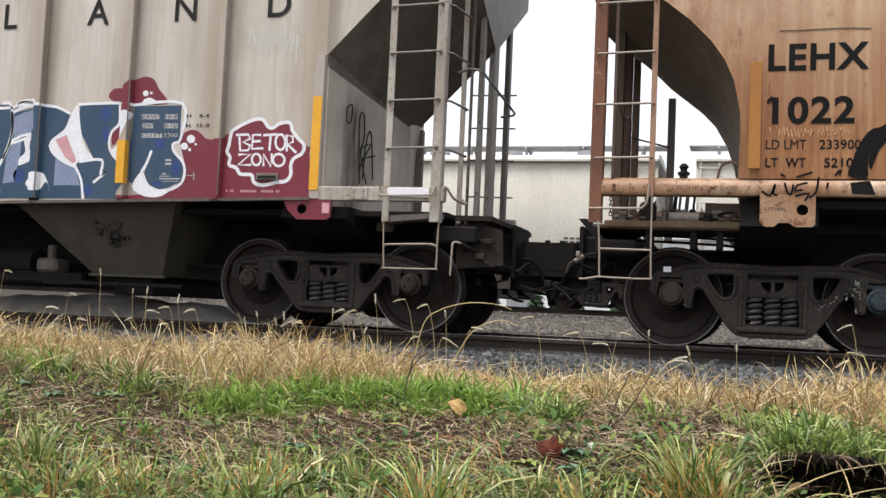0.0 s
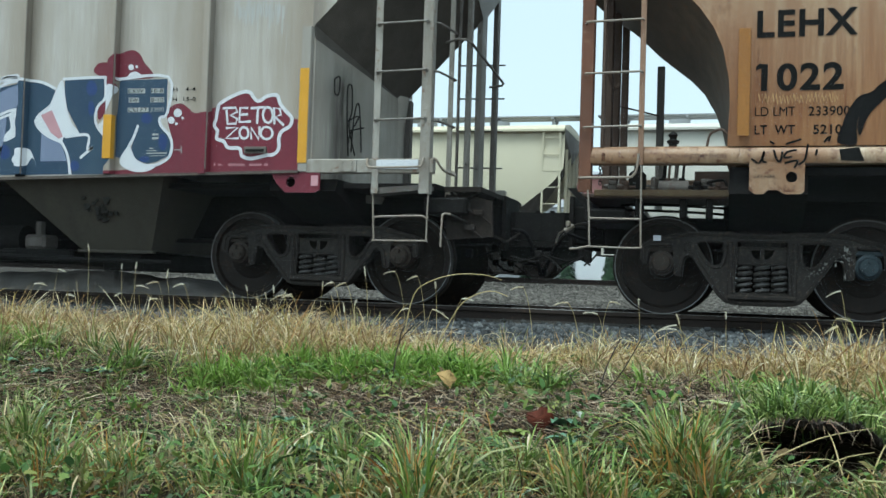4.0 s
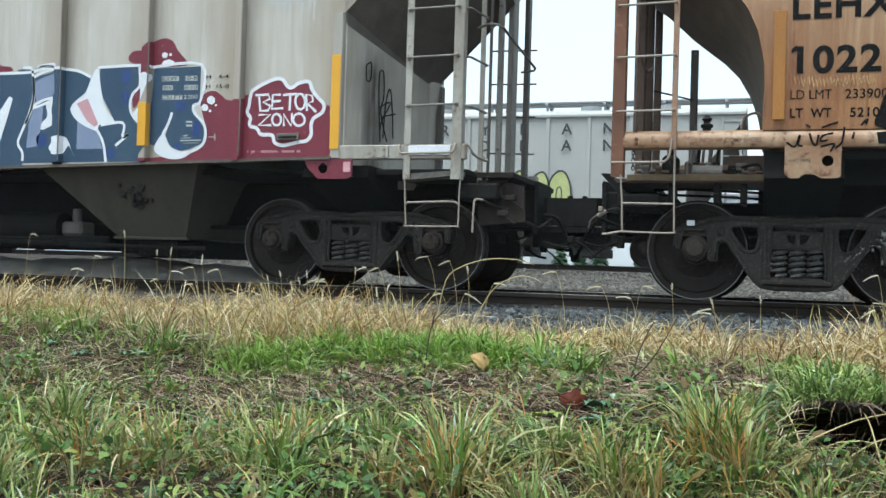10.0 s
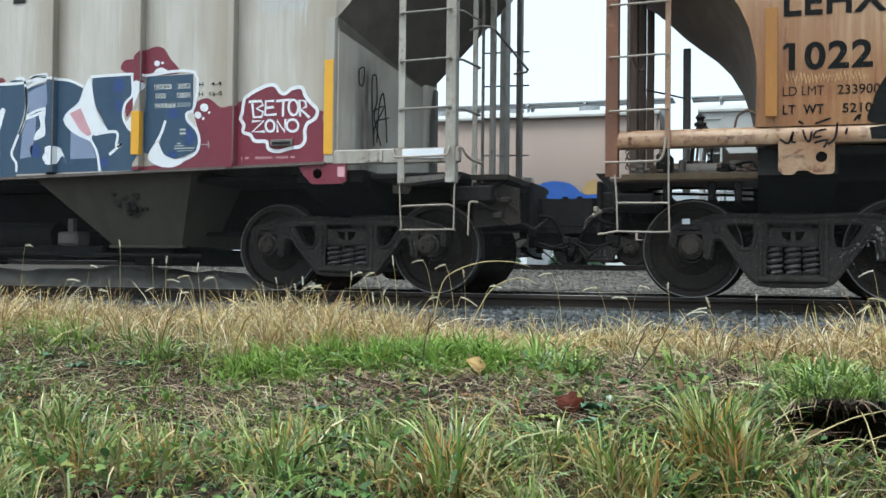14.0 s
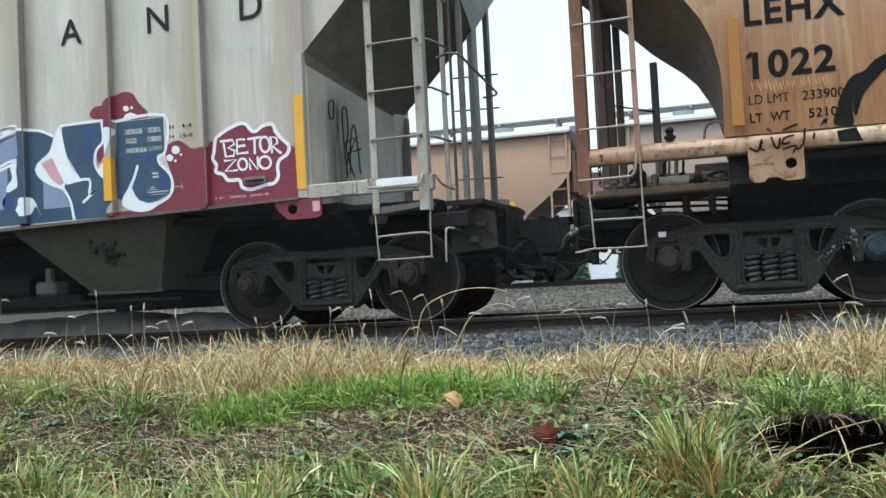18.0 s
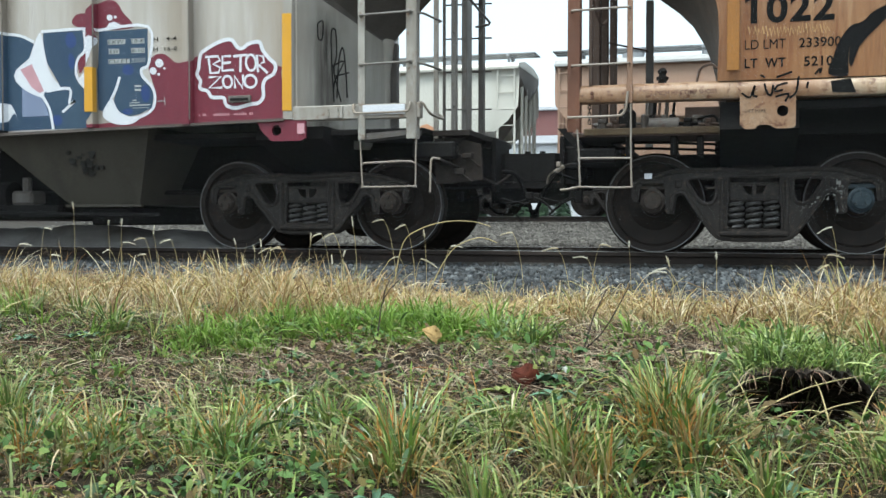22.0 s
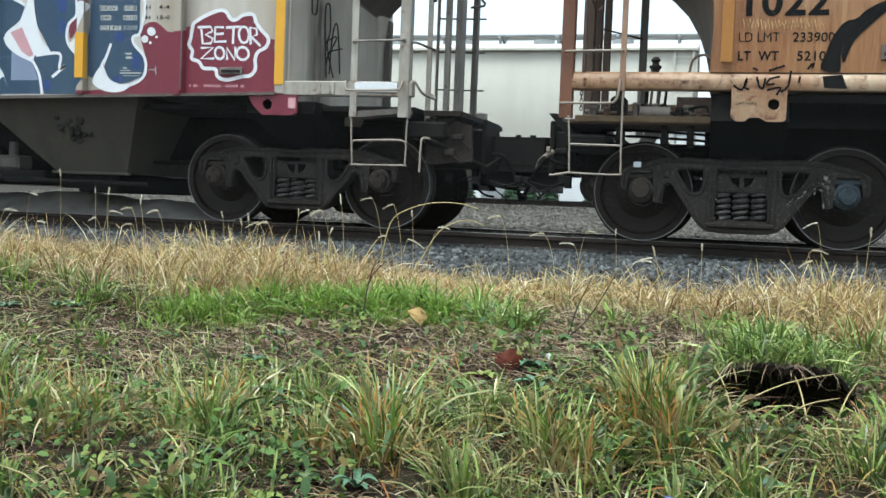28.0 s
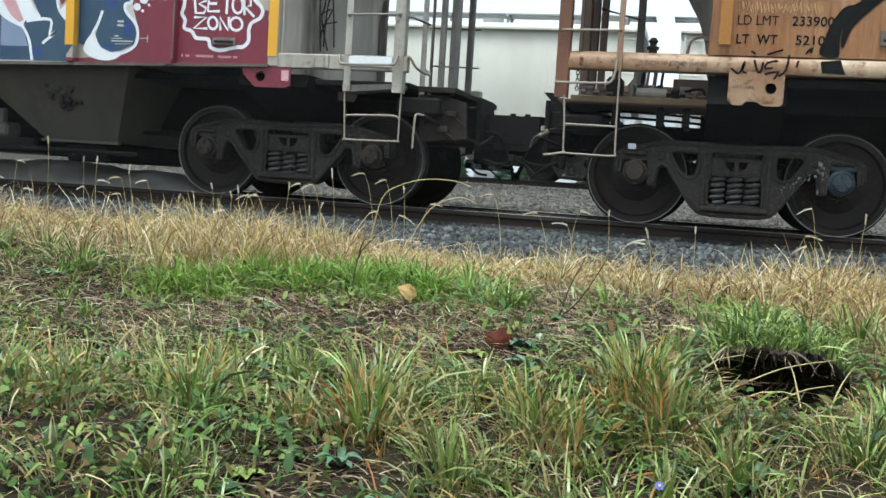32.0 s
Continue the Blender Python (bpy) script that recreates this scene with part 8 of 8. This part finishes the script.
def painted(car, name, fills, lines, width, material, lift, label, soft=True):
    """Spray paint on the grey car: filled shapes and strokes, one part each."""
    for poly in fills:
        s = Shape()
        drape(s, smooth_line(poly, 3, True) if soft and len(poly) > 6 else poly, lift)
        part(name, s, material, car, label, False)
    for line in lines:
        s = Shape()
        for quad in stroke_quads(smooth_line(line, 4) if soft else line, width):
            drape(s, quad, lift)
        part(name, s, material, car, label, False)


def grey_marks(car):
    painted(car, "graffiti_fill", RED_FILL[:2] + RED_FILL[3:], [], 0, SPRAY_RED, 0.002, "crimson spray-paint fill")
    painted(car, "graffiti_fill", RED_FILL[2:3], [], 0, SPRAY_RED, 0.003, "crimson spray-paint cartouche")
    painted(car, "graffiti_fill", BLUE_FILL[3:], [], 0, SPRAY_BLUE, 0.0024, "slate-blue spray-paint letter", False)
    painted(car, "graffiti_fill", BLUE_FILL[:3], [], 0, SPRAY_BLUE, 0.0030, "slate-blue spray-paint letter", False)
    painted(car, "graffiti_shade", LIGHT_FILL, [], 0, SPRAY_LIGHT, 0.0034, "pale blue spray-paint shading")
    painted(car, "graffiti_shade", ROYAL_FILL, [], 0, SPRAY_ROYAL, 0.0034, "royal blue spray-paint spot")
    painted(car, "graffiti_fill", WHITE_FILL, [], 0, SPRAY_WHITE, 0.004, "white spray-paint fill")
    painted(car, "graffiti_fill", PINK_FILL, [], 0, SPRAY_PINK, 0.0046, "pink spray-paint fill")
    painted(car, "graffiti_outline", [], WHITE_LINE, 0.030, SPRAY_WHITE, 0.0046, "white spray-paint outline")
    painted(car, "graffiti_outline", [], [c + c[:1] for c in CARTOUCHE], 0.036, SPRAY_WHITE, 0.004, "wavy white spray-paint outline")
    painted(car, "graffiti_stroke", [], TAG_LINE, 0.025, SPRAY_WHITE, 0.0046, "white spray-paint letter", False)
    painted(car, "stencil_bar", PALE_BARS, [], 0, FADED_PALE, 0.0048, "faded pale stencil bar", False)
    rng = random.Random(5)
    for i in range(30):
        x = -0.78 + 0.0185 * i + rng.uniform(-0.006, 0.006)
        z = 2.88 - 0.08 * (i / 30) + rng.uniform(-0.05, 0.05)
        h = rng.uniform(0.06, 0.20) * (1 if i > 8 else 0.6)
        painted(car, "faded_patch", [[(x, z - h), (x + rng.uniform(0.006, 0.017), z - h), (x + 0.012, z + h * 0.7), (x, z + h * 0.7)]], [], 0, PATCH, 0.002, "pale scrubbed patch of paint", False)
    for i in range(26):
        x = -0.94 + 0.023 * i
        if rng.random() < 0.8:
            painted(car, "stencil_bar", [[(x, 1.298), (x + 0.014, 1.298), (x + 0.014, 1.322), (x, 1.322)]], [], 0, SPRAY_PINK, 0.0036, "", False)
    for s in SLOT:
        x0, x1, z0, z1 = s[0][0], s[1][0], s[2][1], s[0][1]
        slot = part("card_slot", Shape().box(x0, x1, -1.585, -1.554, z0, z1, 0.004), GREY_DIM, car, "small metal card holder")
        part("card_slot_lip", Shape().box(x0 + 0.02, x1 - 0.02, -1.59, -1.583, z0 + 0.015, z1 - 0.025, 0.002), UNDER, slot)
    words("clearance_stencil", "H   4-4", 0.038, -1.436, 2.060, -1.562, BLACK_INK, car, "small black stencil", 0.26, 0.015)
    words("clearance_stencil", "H  15-0", 0.038, -1.436, 1.960, -1.562, BLACK_INK, car, "small black stencil", 0.265, 0.015)
    for text, x, z, w in (("EXW", -1.955, 2.056, 0.18), ("10-8", -1.683, 2.054, 0.135), ("EW", -1.935, 1.961, 0.10), ("8-10", -1.688, 1.959, 0.145), ("CU FT", -1.947, 1.861, 0.225)):
        words("dimension_stencil", text, 0.038, x, z, -1.5605, FADED_INK, car, "dark stencil on a pale patch", w)
    words("volume_stencil", "3200", 0.042, -1.69, 1.858, -1.562, FADED_PALE, car, "pale stencil numbers", 0.16)
    for row, z, text in ((0, 3.075, "MIDLAND"), (1, 3.62, "MARYLAND")):
        for i, ch in enumerate(text[::-1]):
            x = -0.585 - 1.062 * i
            words("letter", ch, 0.27, x, z, -1.5625, FADED_INK, car, "black letter on the side sheet", None, 0.012)
    part("reflector", Shape().box(-0.018, 0.078, -1.606, -1.599, 1.322, 2.248, 0.002), REFLECT, car, "tall amber reflector strip")
    part("reflector", Shape().box(-2.180, -2.084, -1.648, -1.556, 1.37, 1.82, 0.002), REFLECT, car, "short amber reflector strip")
    part("reflector", Shape().box(-4.352, -4.256, -1.648, -1.556, 1.265, 1.79, 0.002), REFLECT, car, "short amber reflector strip")
    tags = [[(0.34, 1.50), (0.36, 1.86), (0.40, 2.02), (0.43, 1.84), (0.45, 1.52)], [(0.33, 1.72), (0.47, 1.78)], [(0.311, 1.456), (0.287, 1.842), (0.283, 2.124), (0.304, 2.184), (0.33, 2.148), (0.337, 1.92), (0.308, 1.76), (0.383, 1.47)], [(0.289, 1.80), (0.412, 1.884), (0.324, 1.676), (0.309, 1.586)],
            [(0.625, 1.983), (0.608, 2.047), (0.584, 2.018), (0.579, 1.949), (0.598, 1.893), (0.62, 1.925), (0.625, 1.983)], [(0.145, 2.191), (0.197, 2.228), (0.191, 2.058), (0.151, 2.054), (0.145, 2.191)]]
    for t in tags:
        s = Shape().tube([(0.165 + 0.415 * u + 0.006, -1.545 + 1.525 * u - 0.002, z) for u, z in smooth_line(t, 4)], 0.0075, 5)
        part("scrawl", s, FADED_INK, car, "thin black scrawl")


def tan_marks(car):
    for poly in SWOOSH:
        s = Shape().add([(x, -bulge(z) - 0.006, z) for x, z in smooth_line(poly, 3, True)], [tuple(range(3 * len(poly)))])
        part("graffiti_swoosh", s, BLACK_INK, car, "broad black spray-paint swoosh", False)
    for poly in SWOOSH_SILL:
        s = Shape().prism(poly, -1.5385, -1.536)
        part("graffiti_swoosh", s, BLACK_INK, car, "black spray-paint patch", False)
    for line in DARK_TAG:
        low = min(z for _, z in line)
        y = -1.550 if low < 1.45 else -bulge(1.52) - 0.006
        part("scrawl", Shape().ribbon(smooth_line(line, 3), 0.018, y), BLACK_INK, car, "black marker scrawl", False)
    for line in GHOST_TAG:
        line = [(x, 1.828 + 0.68 * (z - 1.79)) for x, z in line]
        part("scrawl", Shape().ribbon(line, 0.010, -bulge(1.85) - 0.006), SPRAY_GHOST, car, "pale orange scrawl", False)
    for line in SCRATCH:
        part("scratch", Shape().ribbon(line, 0.012, -bulge(2.75) - 0.005), BROWN, car, "", False)
    for x in (1.03, 3.4):
        pl = part("data_plate", Shape().box(x, x + 0.24, -1.535, -1.515, 1.575, 1.70, 0.004), GREY_DIM, car, "small riveted data plate")
        part("plate_line", Shape().box(x + 0.02, x + 0.22, -1.538, -1.534, 1.61, 1.63, 0.001), BLACK_INK, pl)
    ring = [(1.22, 1.74), (1.24, 1.86), (1.22, 1.95), (1.2, 1.88)]
    part("scrawl", Shape().ribbon(smooth_line(ring, 4), 0.016, -1.535), BLACK_INK, car, "black marker scrawl", False)


SPRAY_LIGHT = weathered("pale_blue_spray_paint", (0.24, 0.28, 0.40), (0.16, 0.20, 0.30), (0.12, 0.14, 0.2), 0.5, 0.1, 0.5)
PATCH = plain("scrubbed_pale_paint", (0.53, 0.52, 0.50), 0.6, 0, 0.15, 20)
FADED_PALE = plain("faded_pale_stencil", (0.42, 0.43, 0.42), 0.6, 0, 0.2, 30)
grey_marks(GREY_CAR)
tan_marks(TAN_CAR)


# ---- the raised side window through which the rest is seen ----
def car_window():
    ob = base("car_window", "tinted car side window that slides up, wet outside", "window", pose(0, 0.55, -0.2))
    g = Nodes("tinted_window_glass")
    t = g.n.new("ShaderNodeBsdfTransparent")
    t.inputs["Color"].default_value = (*PANE_TINT, 1)
    s = g.n.new("ShaderNodeBsdfGlossy")
    s.inputs["Roughness"].default_value = 0.02
    m = g.n.new("ShaderNodeMixShader")
    m.inputs["Fac"].default_value = 0.002
    g.l.new(t.outputs["BSDF"], m.inputs[1])
    g.l.new(s.outputs["BSDF"], m.inputs[2])
    g.l.new(m.outputs["Shader"], g.n["Material Output"].inputs["Surface"])
    slope = math.tan(radians(9.0))
    corners = [(-1.2, -1.0), (0.75, -1.0), (0.75, (0.75 + 0.158) * slope), (-1.2, (-1.2 + 0.158) * slope)]
    pane = part("pane", Shape().prism(corners, -0.0015, 0.0015), g.mat, ob, "tinted pane")
    pane.visible_shadow = False
    edge = Shape().prism([corners[3], corners[2], (corners[2][0], corners[2][1] + 0.003), (corners[3][0], corners[3][1] + 0.003)], -0.002, 0.002)
    e = part("pane_edge", edge, plain("ground_glass_edge", (0.15, 0.16, 0.155), 0.5), ob, "ground glass edge")
    e.visible_shadow = False
    return ob


PANE_TINT = (0.768, 0.806, 0.80)
WINDOW = car_window()


# ---- single plants and fallen leaves ----
HEAD = by_island("foxtail_bristles", [(0.70, 0.65, 0.50), (0.82, 0.79, 0.70), (0.62, 0.52, 0.34)], 0.8, 0.1, 0.2, 0.3)
STALK = plain("dry_stalk", (0.46, 0.36, 0.17), 0.7)
TWIG = plain("dark_dead_stem", (0.045, 0.03, 0.022), 0.8)


def foxtail(x, z, y, seed):
    """A bent stalk from the soil with a bristly head that ends at x, z."""
    rng = np.random.RandomState(seed)
    g = float(ground_z(x, y)) - 0.02
    bend = rng.uniform(-0.10, 0.10)
    ob = base("foxtail", "dry foxtail grass stalk with a pale bristly head", "grass stalk", pose(x - bend, y, g), "foxtails before the ballast")
    h = max(0.14, z - g)
    stalk = smooth_line([(0, 0, 0), (bend * 0.2, 0.01, h * 0.5), (bend * 0.6, 0.0, h * 0.85), (bend, -0.01, h)], 4)
    part("stalk", Shape().tube(stalk, 0.0022, 5, 0.0013), STALK, ob)
    d = Vector((bend * 2.2 + rng.uniform(-0.02, 0.02), rng.uniform(-0.02, 0.02), rng.uniform(-0.03, 0.05))).normalized() if abs(bend) > 0.04 else Vector((rng.uniform(-0.3, 0.3), 0, 1)).normalized()
    ln = rng.uniform(0.055, 0.095)
    s = Shape()
    tip = Vector((bend, -0.01, h))
    for k in range(90):
        u = rng.uniform(0, 1)
        c = tip + d * (u * ln) - Vector((0, 0, 0.35 * ln * u * u))
        r = 0.0125 * math.sin(math.pi * min(1, 0.15 + 0.85 * u)) + 0.002
        a = Vector(rng.normal(size=3)).normalized()
        a = (a - d * a.dot(d)).normalized()
        q = d.cross(a) * 0.0013
        e = c + a * r + d * 0.008
        s.add([c - q, c + q, e], [(0, 1, 2)])
    s.tube([tuple(tip + d * (u * ln) - Vector((0, 0, 0.35 * ln * u * u))) for u in (0, 0.35, 0.7, 1.0)], 0.0045, 6, 0.002)
    part("seed_head", s, HEAD, ob, smooth=False)


FOX = [(-4.55, 0.39), (-4.27, 0.27), (-4.15, 0.27), (-3.25, 0.14), (-2.60, 0.22), (-2.51, 0.22), (-2.16, 0.31), (-2.0, 0.28), (0.64, 0.27), (0.94, 0.20), (-1.28, 0.23), (-3.1, 0.09),
       (-3.89, 0.21), (-4.81, 0.25), (-3.75, 0.17), (-3.96, 0.18), (-2.37, 0.27), (-1.87, 0.20), (-1.69, 0.14), (-5.41, 0.40), (-2.68, 0.17), (-2.97, 0.12)]
_fr = random.Random(8)
for _i, (_x, _z) in enumerate(FOX):
    _y = _fr.uniform(5.9, 6.9)
    _k = _y / 6.4
    foxtail(_x * _k, 0.28 + (_z - 0.28) * _k, _y, 100 + _i)
for _i in range(26):
    _y = _fr.uniform(5.2, 7.2)
    foxtail(_y * _fr.uniform(-0.85, 0.2), _fr.uniform(0.02, 0.16), _y, 200 + _i)


def stems(name, label, lines, r, material, category):
    ob = base(name, label, category, pose(0, 0, 0))
    for line in lines:
        part("stem", Shape().tube(smooth_line(line, 4), r, 6, r * 0.4), material, ob)


STEM_A = [[(-1.135, 3.35, -0.22), (-1.125, 3.37, -0.07), (-1.117, 3.4, 0.03), (-1.061, 3.4, 0.098)], [(-1.118, 3.4, 0.02), (-1.112, 3.4, 0.06), (-1.10, 3.41, 0.09)]]
STEM_B = [[(-0.45, 3.3, -0.18), (-0.427, 3.3, -0.137), (-0.338, 3.3, -0.048), (-0.257, 3.35, 0.102)], [(-0.40, 3.3, -0.11), (-0.375, 3.35, -0.007), (-0.34, 3.4, 0.077)], [(-0.42, 3.3, -0.13), (-0.47, 3.31, -0.08), (-0.50, 3.33, -0.04)]]
stems("arching_stalk", "long dry straw stalk arching over the grass", [[(-2.02, 6.2, -0.1), (-1.96, 6.2, 0.16), (-1.85, 6.2, 0.25), (-1.67, 6.18, 0.30), (-1.48, 6.15, 0.30), (-1.37, 6.15, 0.27)],
      [(-1.75, 6.15, -0.1), (-1.62, 6.15, 0.12), (-1.45, 6.15, 0.20), (-1.33, 6.15, 0.17)]], 0.005, STALK, "grass stalk")
stems("dead_stem", "thin dark dead plant stem standing in the grass", STEM_A, 0.0036, TWIG, "stem")
stems("dead_stem", "forked dark dead stem leaning over the grass", STEM_B, 0.0036, TWIG, "stem")
stems("dead_stem", "thin dark dead stem beside a grass drift", [[(-2.42, 3.9, -0.2), (-2.41, 3.9, -0.06), (-2.40, 3.9, 0.02)]], 0.003, TWIG, "stem")


def weed_stalks():
    """Thin dark stalks among the low weeds, and dry stems across the burrow's mouth."""
    rng = np.random.RandomState(91)
    x, y = view_points(rng, 900, 1.5, 3.7)
    keep = rng.uniform(0, 1, 900) < field(x, y, 15, 2.2) ** 1.5
    x, y = x[keep], y[keep]
    n = len(x)
    v = [blades(x, y, rng.uniform(0.05, 0.17, n), rng.uniform(0.0015, 0.0032, n), rng.uniform(0.05, 0.9, n), rng, 0.4)]
    ob = new("weed_stalks", scatter_mesh("weed_stalks", np.concatenate(v), BLADE_FACES, None, TWIG))
    tagged(ob, "thin dark dead stalks among the low weeds", "stalks", kind="stuff")
    for k, (a, b) in enumerate((((0.10, 2.84, -0.21), (0.40, 2.98, -0.11)), ((0.30, 2.82, -0.22), (0.27, 3.02, -0.12)), ((0.36, 2.80, -0.24), (0.45, 3.02, -0.13)), ((0.12, 2.80, -0.24), (0.06, 3.0, -0.12)), ((0.20, 2.78, -0.24), (0.38, 2.86, -0.16)))):
        mid = tuple((p + q) / 2 + (0.0, 0.0, 0.02)[i] for i, (p, q) in enumerate(zip(a, b)))
        stems("dry_stem", "pale dry stem lying across a burrow mouth", [[a, mid, b]], 0.0028, STALK, "stem")


weed_stalks()


def blue_flower(x, y, z):
    """One small chicory-like flower: petals round a pale eye on a thin stem."""
    ob = base("wild_flower", "small pale blue wild flower on a thin stem", "flower", pose(x, y, float(ground_z(x, y))))
    h = z - float(ground_z(x, y))
    part("stem", Shape().tube([(0, 0.02, -0.01), (0.004, 0.01, h * 0.5), (0, 0, h)], 0.0014, 5), LEAF_STEM, ob)
    for k in range(8):
        a = 6.283 * k / 8
        c, q = (math.cos(a), math.sin(a)), (-math.sin(a), math.cos(a))
        part("petal", Shape().add([(0, -0.001, h), (0.007 * c[0] + 0.003 * q[0], -0.003, h + 0.007 * c[1] + 0.003 * q[1]), (0.011 * c[0], -0.002, h + 0.011 * c[1]), (0.007 * c[0] - 0.003 * q[0], -0.003, h + 0.007 * c[1] - 0.003 * q[1])], [(0, 1, 2, 3)]), PETAL, ob)
    part("eye", Shape().lathe([(0.001, -0.006), (0.003, -0.004), (0.003, 0.0)], 8, pose(0, 0, h)), HEAD, ob)


PETAL = plain("pale_blue_petal", (0.30, 0.34, 0.78), 0.6, 0, 0.15)
LEAF_STEM = plain("green_flower_stem", (0.10, 0.17, 0.05), 0.6, 0, 0.2)
blue_flower(-0.023, 2.15, -0.276)


def fallen_leaf(x, y, size, material, label, curl, turn, lift=0.04):
    rng = np.random.RandomState(int(1000 * size))
    s = Shape()
    rim = []
    for k in range(22):
        a = 2 * math.pi * k / 22
        r = size * (0.86 + 0.10 * math.cos(5 * a) + 0.05 * math.cos(3 * a + 1)) * rng.uniform(0.82, 1.1)
        rim.append((r * math.cos(a), r * math.sin(a), curl * (r / size) ** 2 * math.sin(2 * a + 0.6) * size + 0.2 * size * abs(math.sin(a))))
    v = [(0, 0, 0.0)] + [tuple(0.5 * c for c in p[:2]) + (p[2] * 0.3,) for p in rim] + rim
    f = [(0, 1 + k, 1 + (k + 1) % 22) for k in range(22)] + [(1 + k, 23 + k, 23 + (k + 1) % 22, 1 + (k + 1) % 22) for k in range(22)]
    s.add(v, f)
    ob = base("fallen_leaf", label, "leaf", pose(x, y, float(ground_z(x, y)) + lift, 52, 8, turn))
    part("leaf_blade", s, material, ob)
    part("leaf_stalk", Shape().tube([(0, 0, 0.002), (-size * 0.9, 0.1 * size, 0.01), (-size * 1.5, 0.1 * size, -0.01)], 0.0012, 5), material, ob)


fallen_leaf(-0.94, 3.40, 0.040, plain("yellow_tan_leaf", (0.44, 0.29, 0.12), 0.7, 0, 0.5, 30, spec=0.1), "curled yellow-tan fallen leaf on the grass", 0.45, 40, 0.05)
fallen_leaf(-0.53, 2.95, 0.046, plain("rust_red_leaf", (0.105, 0.028, 0.016), 0.7, 0, 0.6, 40, spec=0.1), "rust-red fallen leaf among the grass", 0.85, 15, 0.035)
fallen_leaf(-0.41, 2.98, 0.012, plain("pale_leaf_scrap", (0.42, 0.42, 0.38), 0.6, 0, 0.1), "small pale scrap of leaf on the soil", 0.4, 10)


def rosette(x, y, n, ln, wd, material, label, seed, high=0.5):
    """A broadleaf weed: long leaves round one root."""
    rng = np.random.RandomState(seed)
    ob = base("broadleaf_weed", label, "weed", pose(x, y, float(ground_z(x, y)) + 0.005), "broadleaf weeds")
    for k in range(n):
        a = 6.28 * k / n + rng.uniform(-0.3, 0.3)
        up = high * rng.uniform(0.5, 1.3)
        L = ln * rng.uniform(0.7, 1.2)
        rows = []
        for u in np.linspace(0, 1, 6):
            w = wd * math.sin(math.pi * (0.08 + 0.9 * u)) ** 0.8 * 0.5
            r, z = L * u, L * (up * u - 0.75 * up * u * u)
            c, sn = math.cos(a), math.sin(a)
            rows.append([(c * r - sn * q, sn * r + c * q, z + abs(q) * 0.5) for q in (-w, 0, w)])
        part("leaf", Shape().sheet(rows), material, ob)


LEAF_MID = plain("weed_leaf_green", (0.10, 0.19, 0.06), 0.45, 0, 0.35, 25)
LEAF_DEEP = plain("weed_leaf_deep_green", (0.055, 0.115, 0.045), 0.4, 0, 0.35, 25)
LEAF_BLUE = plain("weed_leaf_blue_green", (0.11, 0.22, 0.13), 0.5, 0, 0.35, 25)
LEAF_LIME = plain("weed_leaf_lime", (0.26, 0.33, 0.08), 0.5, 0, 0.35, 25)
_wr = random.Random(12)
for _i in range(64):
    _y = _wr.uniform(1.7, 4.3)
    rosette(_y * _wr.uniform(-0.82, 0.2), _y, _wr.randint(4, 8), _wr.uniform(0.04, 0.10), _wr.uniform(0.014, 0.03), (LEAF_MID, LEAF_BLUE, LEAF_LIME, LEAF_MID)[_i % 4],
            ("mid-green", "blue-green", "yellow-green", "mid-green")[_i % 4] + " broadleaf weed in the verge grass", _i, _wr.uniform(0.4, 1.1))
for _i in range(46):
    _y = _wr.uniform(1.75, 2.75)
    rosette(_y * _wr.uniform(-0.70, 0.16), _y, _wr.randint(4, 7), _wr.uniform(0.030, 0.062), _wr.uniform(0.018, 0.036), (LEAF_DEEP, LEAF_BLUE, LEAF_DEEP, LEAF_MID, LEAF_LIME)[_i % 5],
            ("dark green", "blue-green", "dark green", "mid-green", "yellow-green")[_i % 5] + " broadleaf weed low in the verge grass", 300 + _i, _wr.uniform(0.5, 1.3))
rosette(-0.47, 2.98, 7, 0.06, 0.03, LEAF_BLUE, "blue-green broadleaf weed beside a red leaf", 90, 0.9)


# ---- what moves ----
def motions():
    times = [round(0.4 * i, 1) for i in range(81)]
    for car, index in FAR_CARS:
        mid = -CAR_PITCH * index + CAR_PITCH / 2
        walk(car, [(t, pose(train_x(t) + mid, FAR_Y, FAR_Z)) for t in times])
    rise = [(0.0, -0.15), (1.8, -0.12), (2.0, 0.10), (2.2, 0.171), (2.4, 0.239), (2.6, 0.307), (2.8, 0.375), (3.0, 0.445), (3.3, 0.56), (3.6, 0.70), (4.0, 0.75), (32.0, 0.75)]
    walk(WINDOW, [(t, pose(0, 0.55, z)) for t, z in rise])
    steps = [round(0.2 * i, 1) for i in range(161)]
    turns = [math.degrees((train_x(t) - train_x(0)) / 0.457) for t in steps]
    for w, dx in WHEELSETS:
        walk(w, [(t, pose(dx, 0, 0.457, 0, a, 0)) for t, a in zip(steps, turns)])


motions()
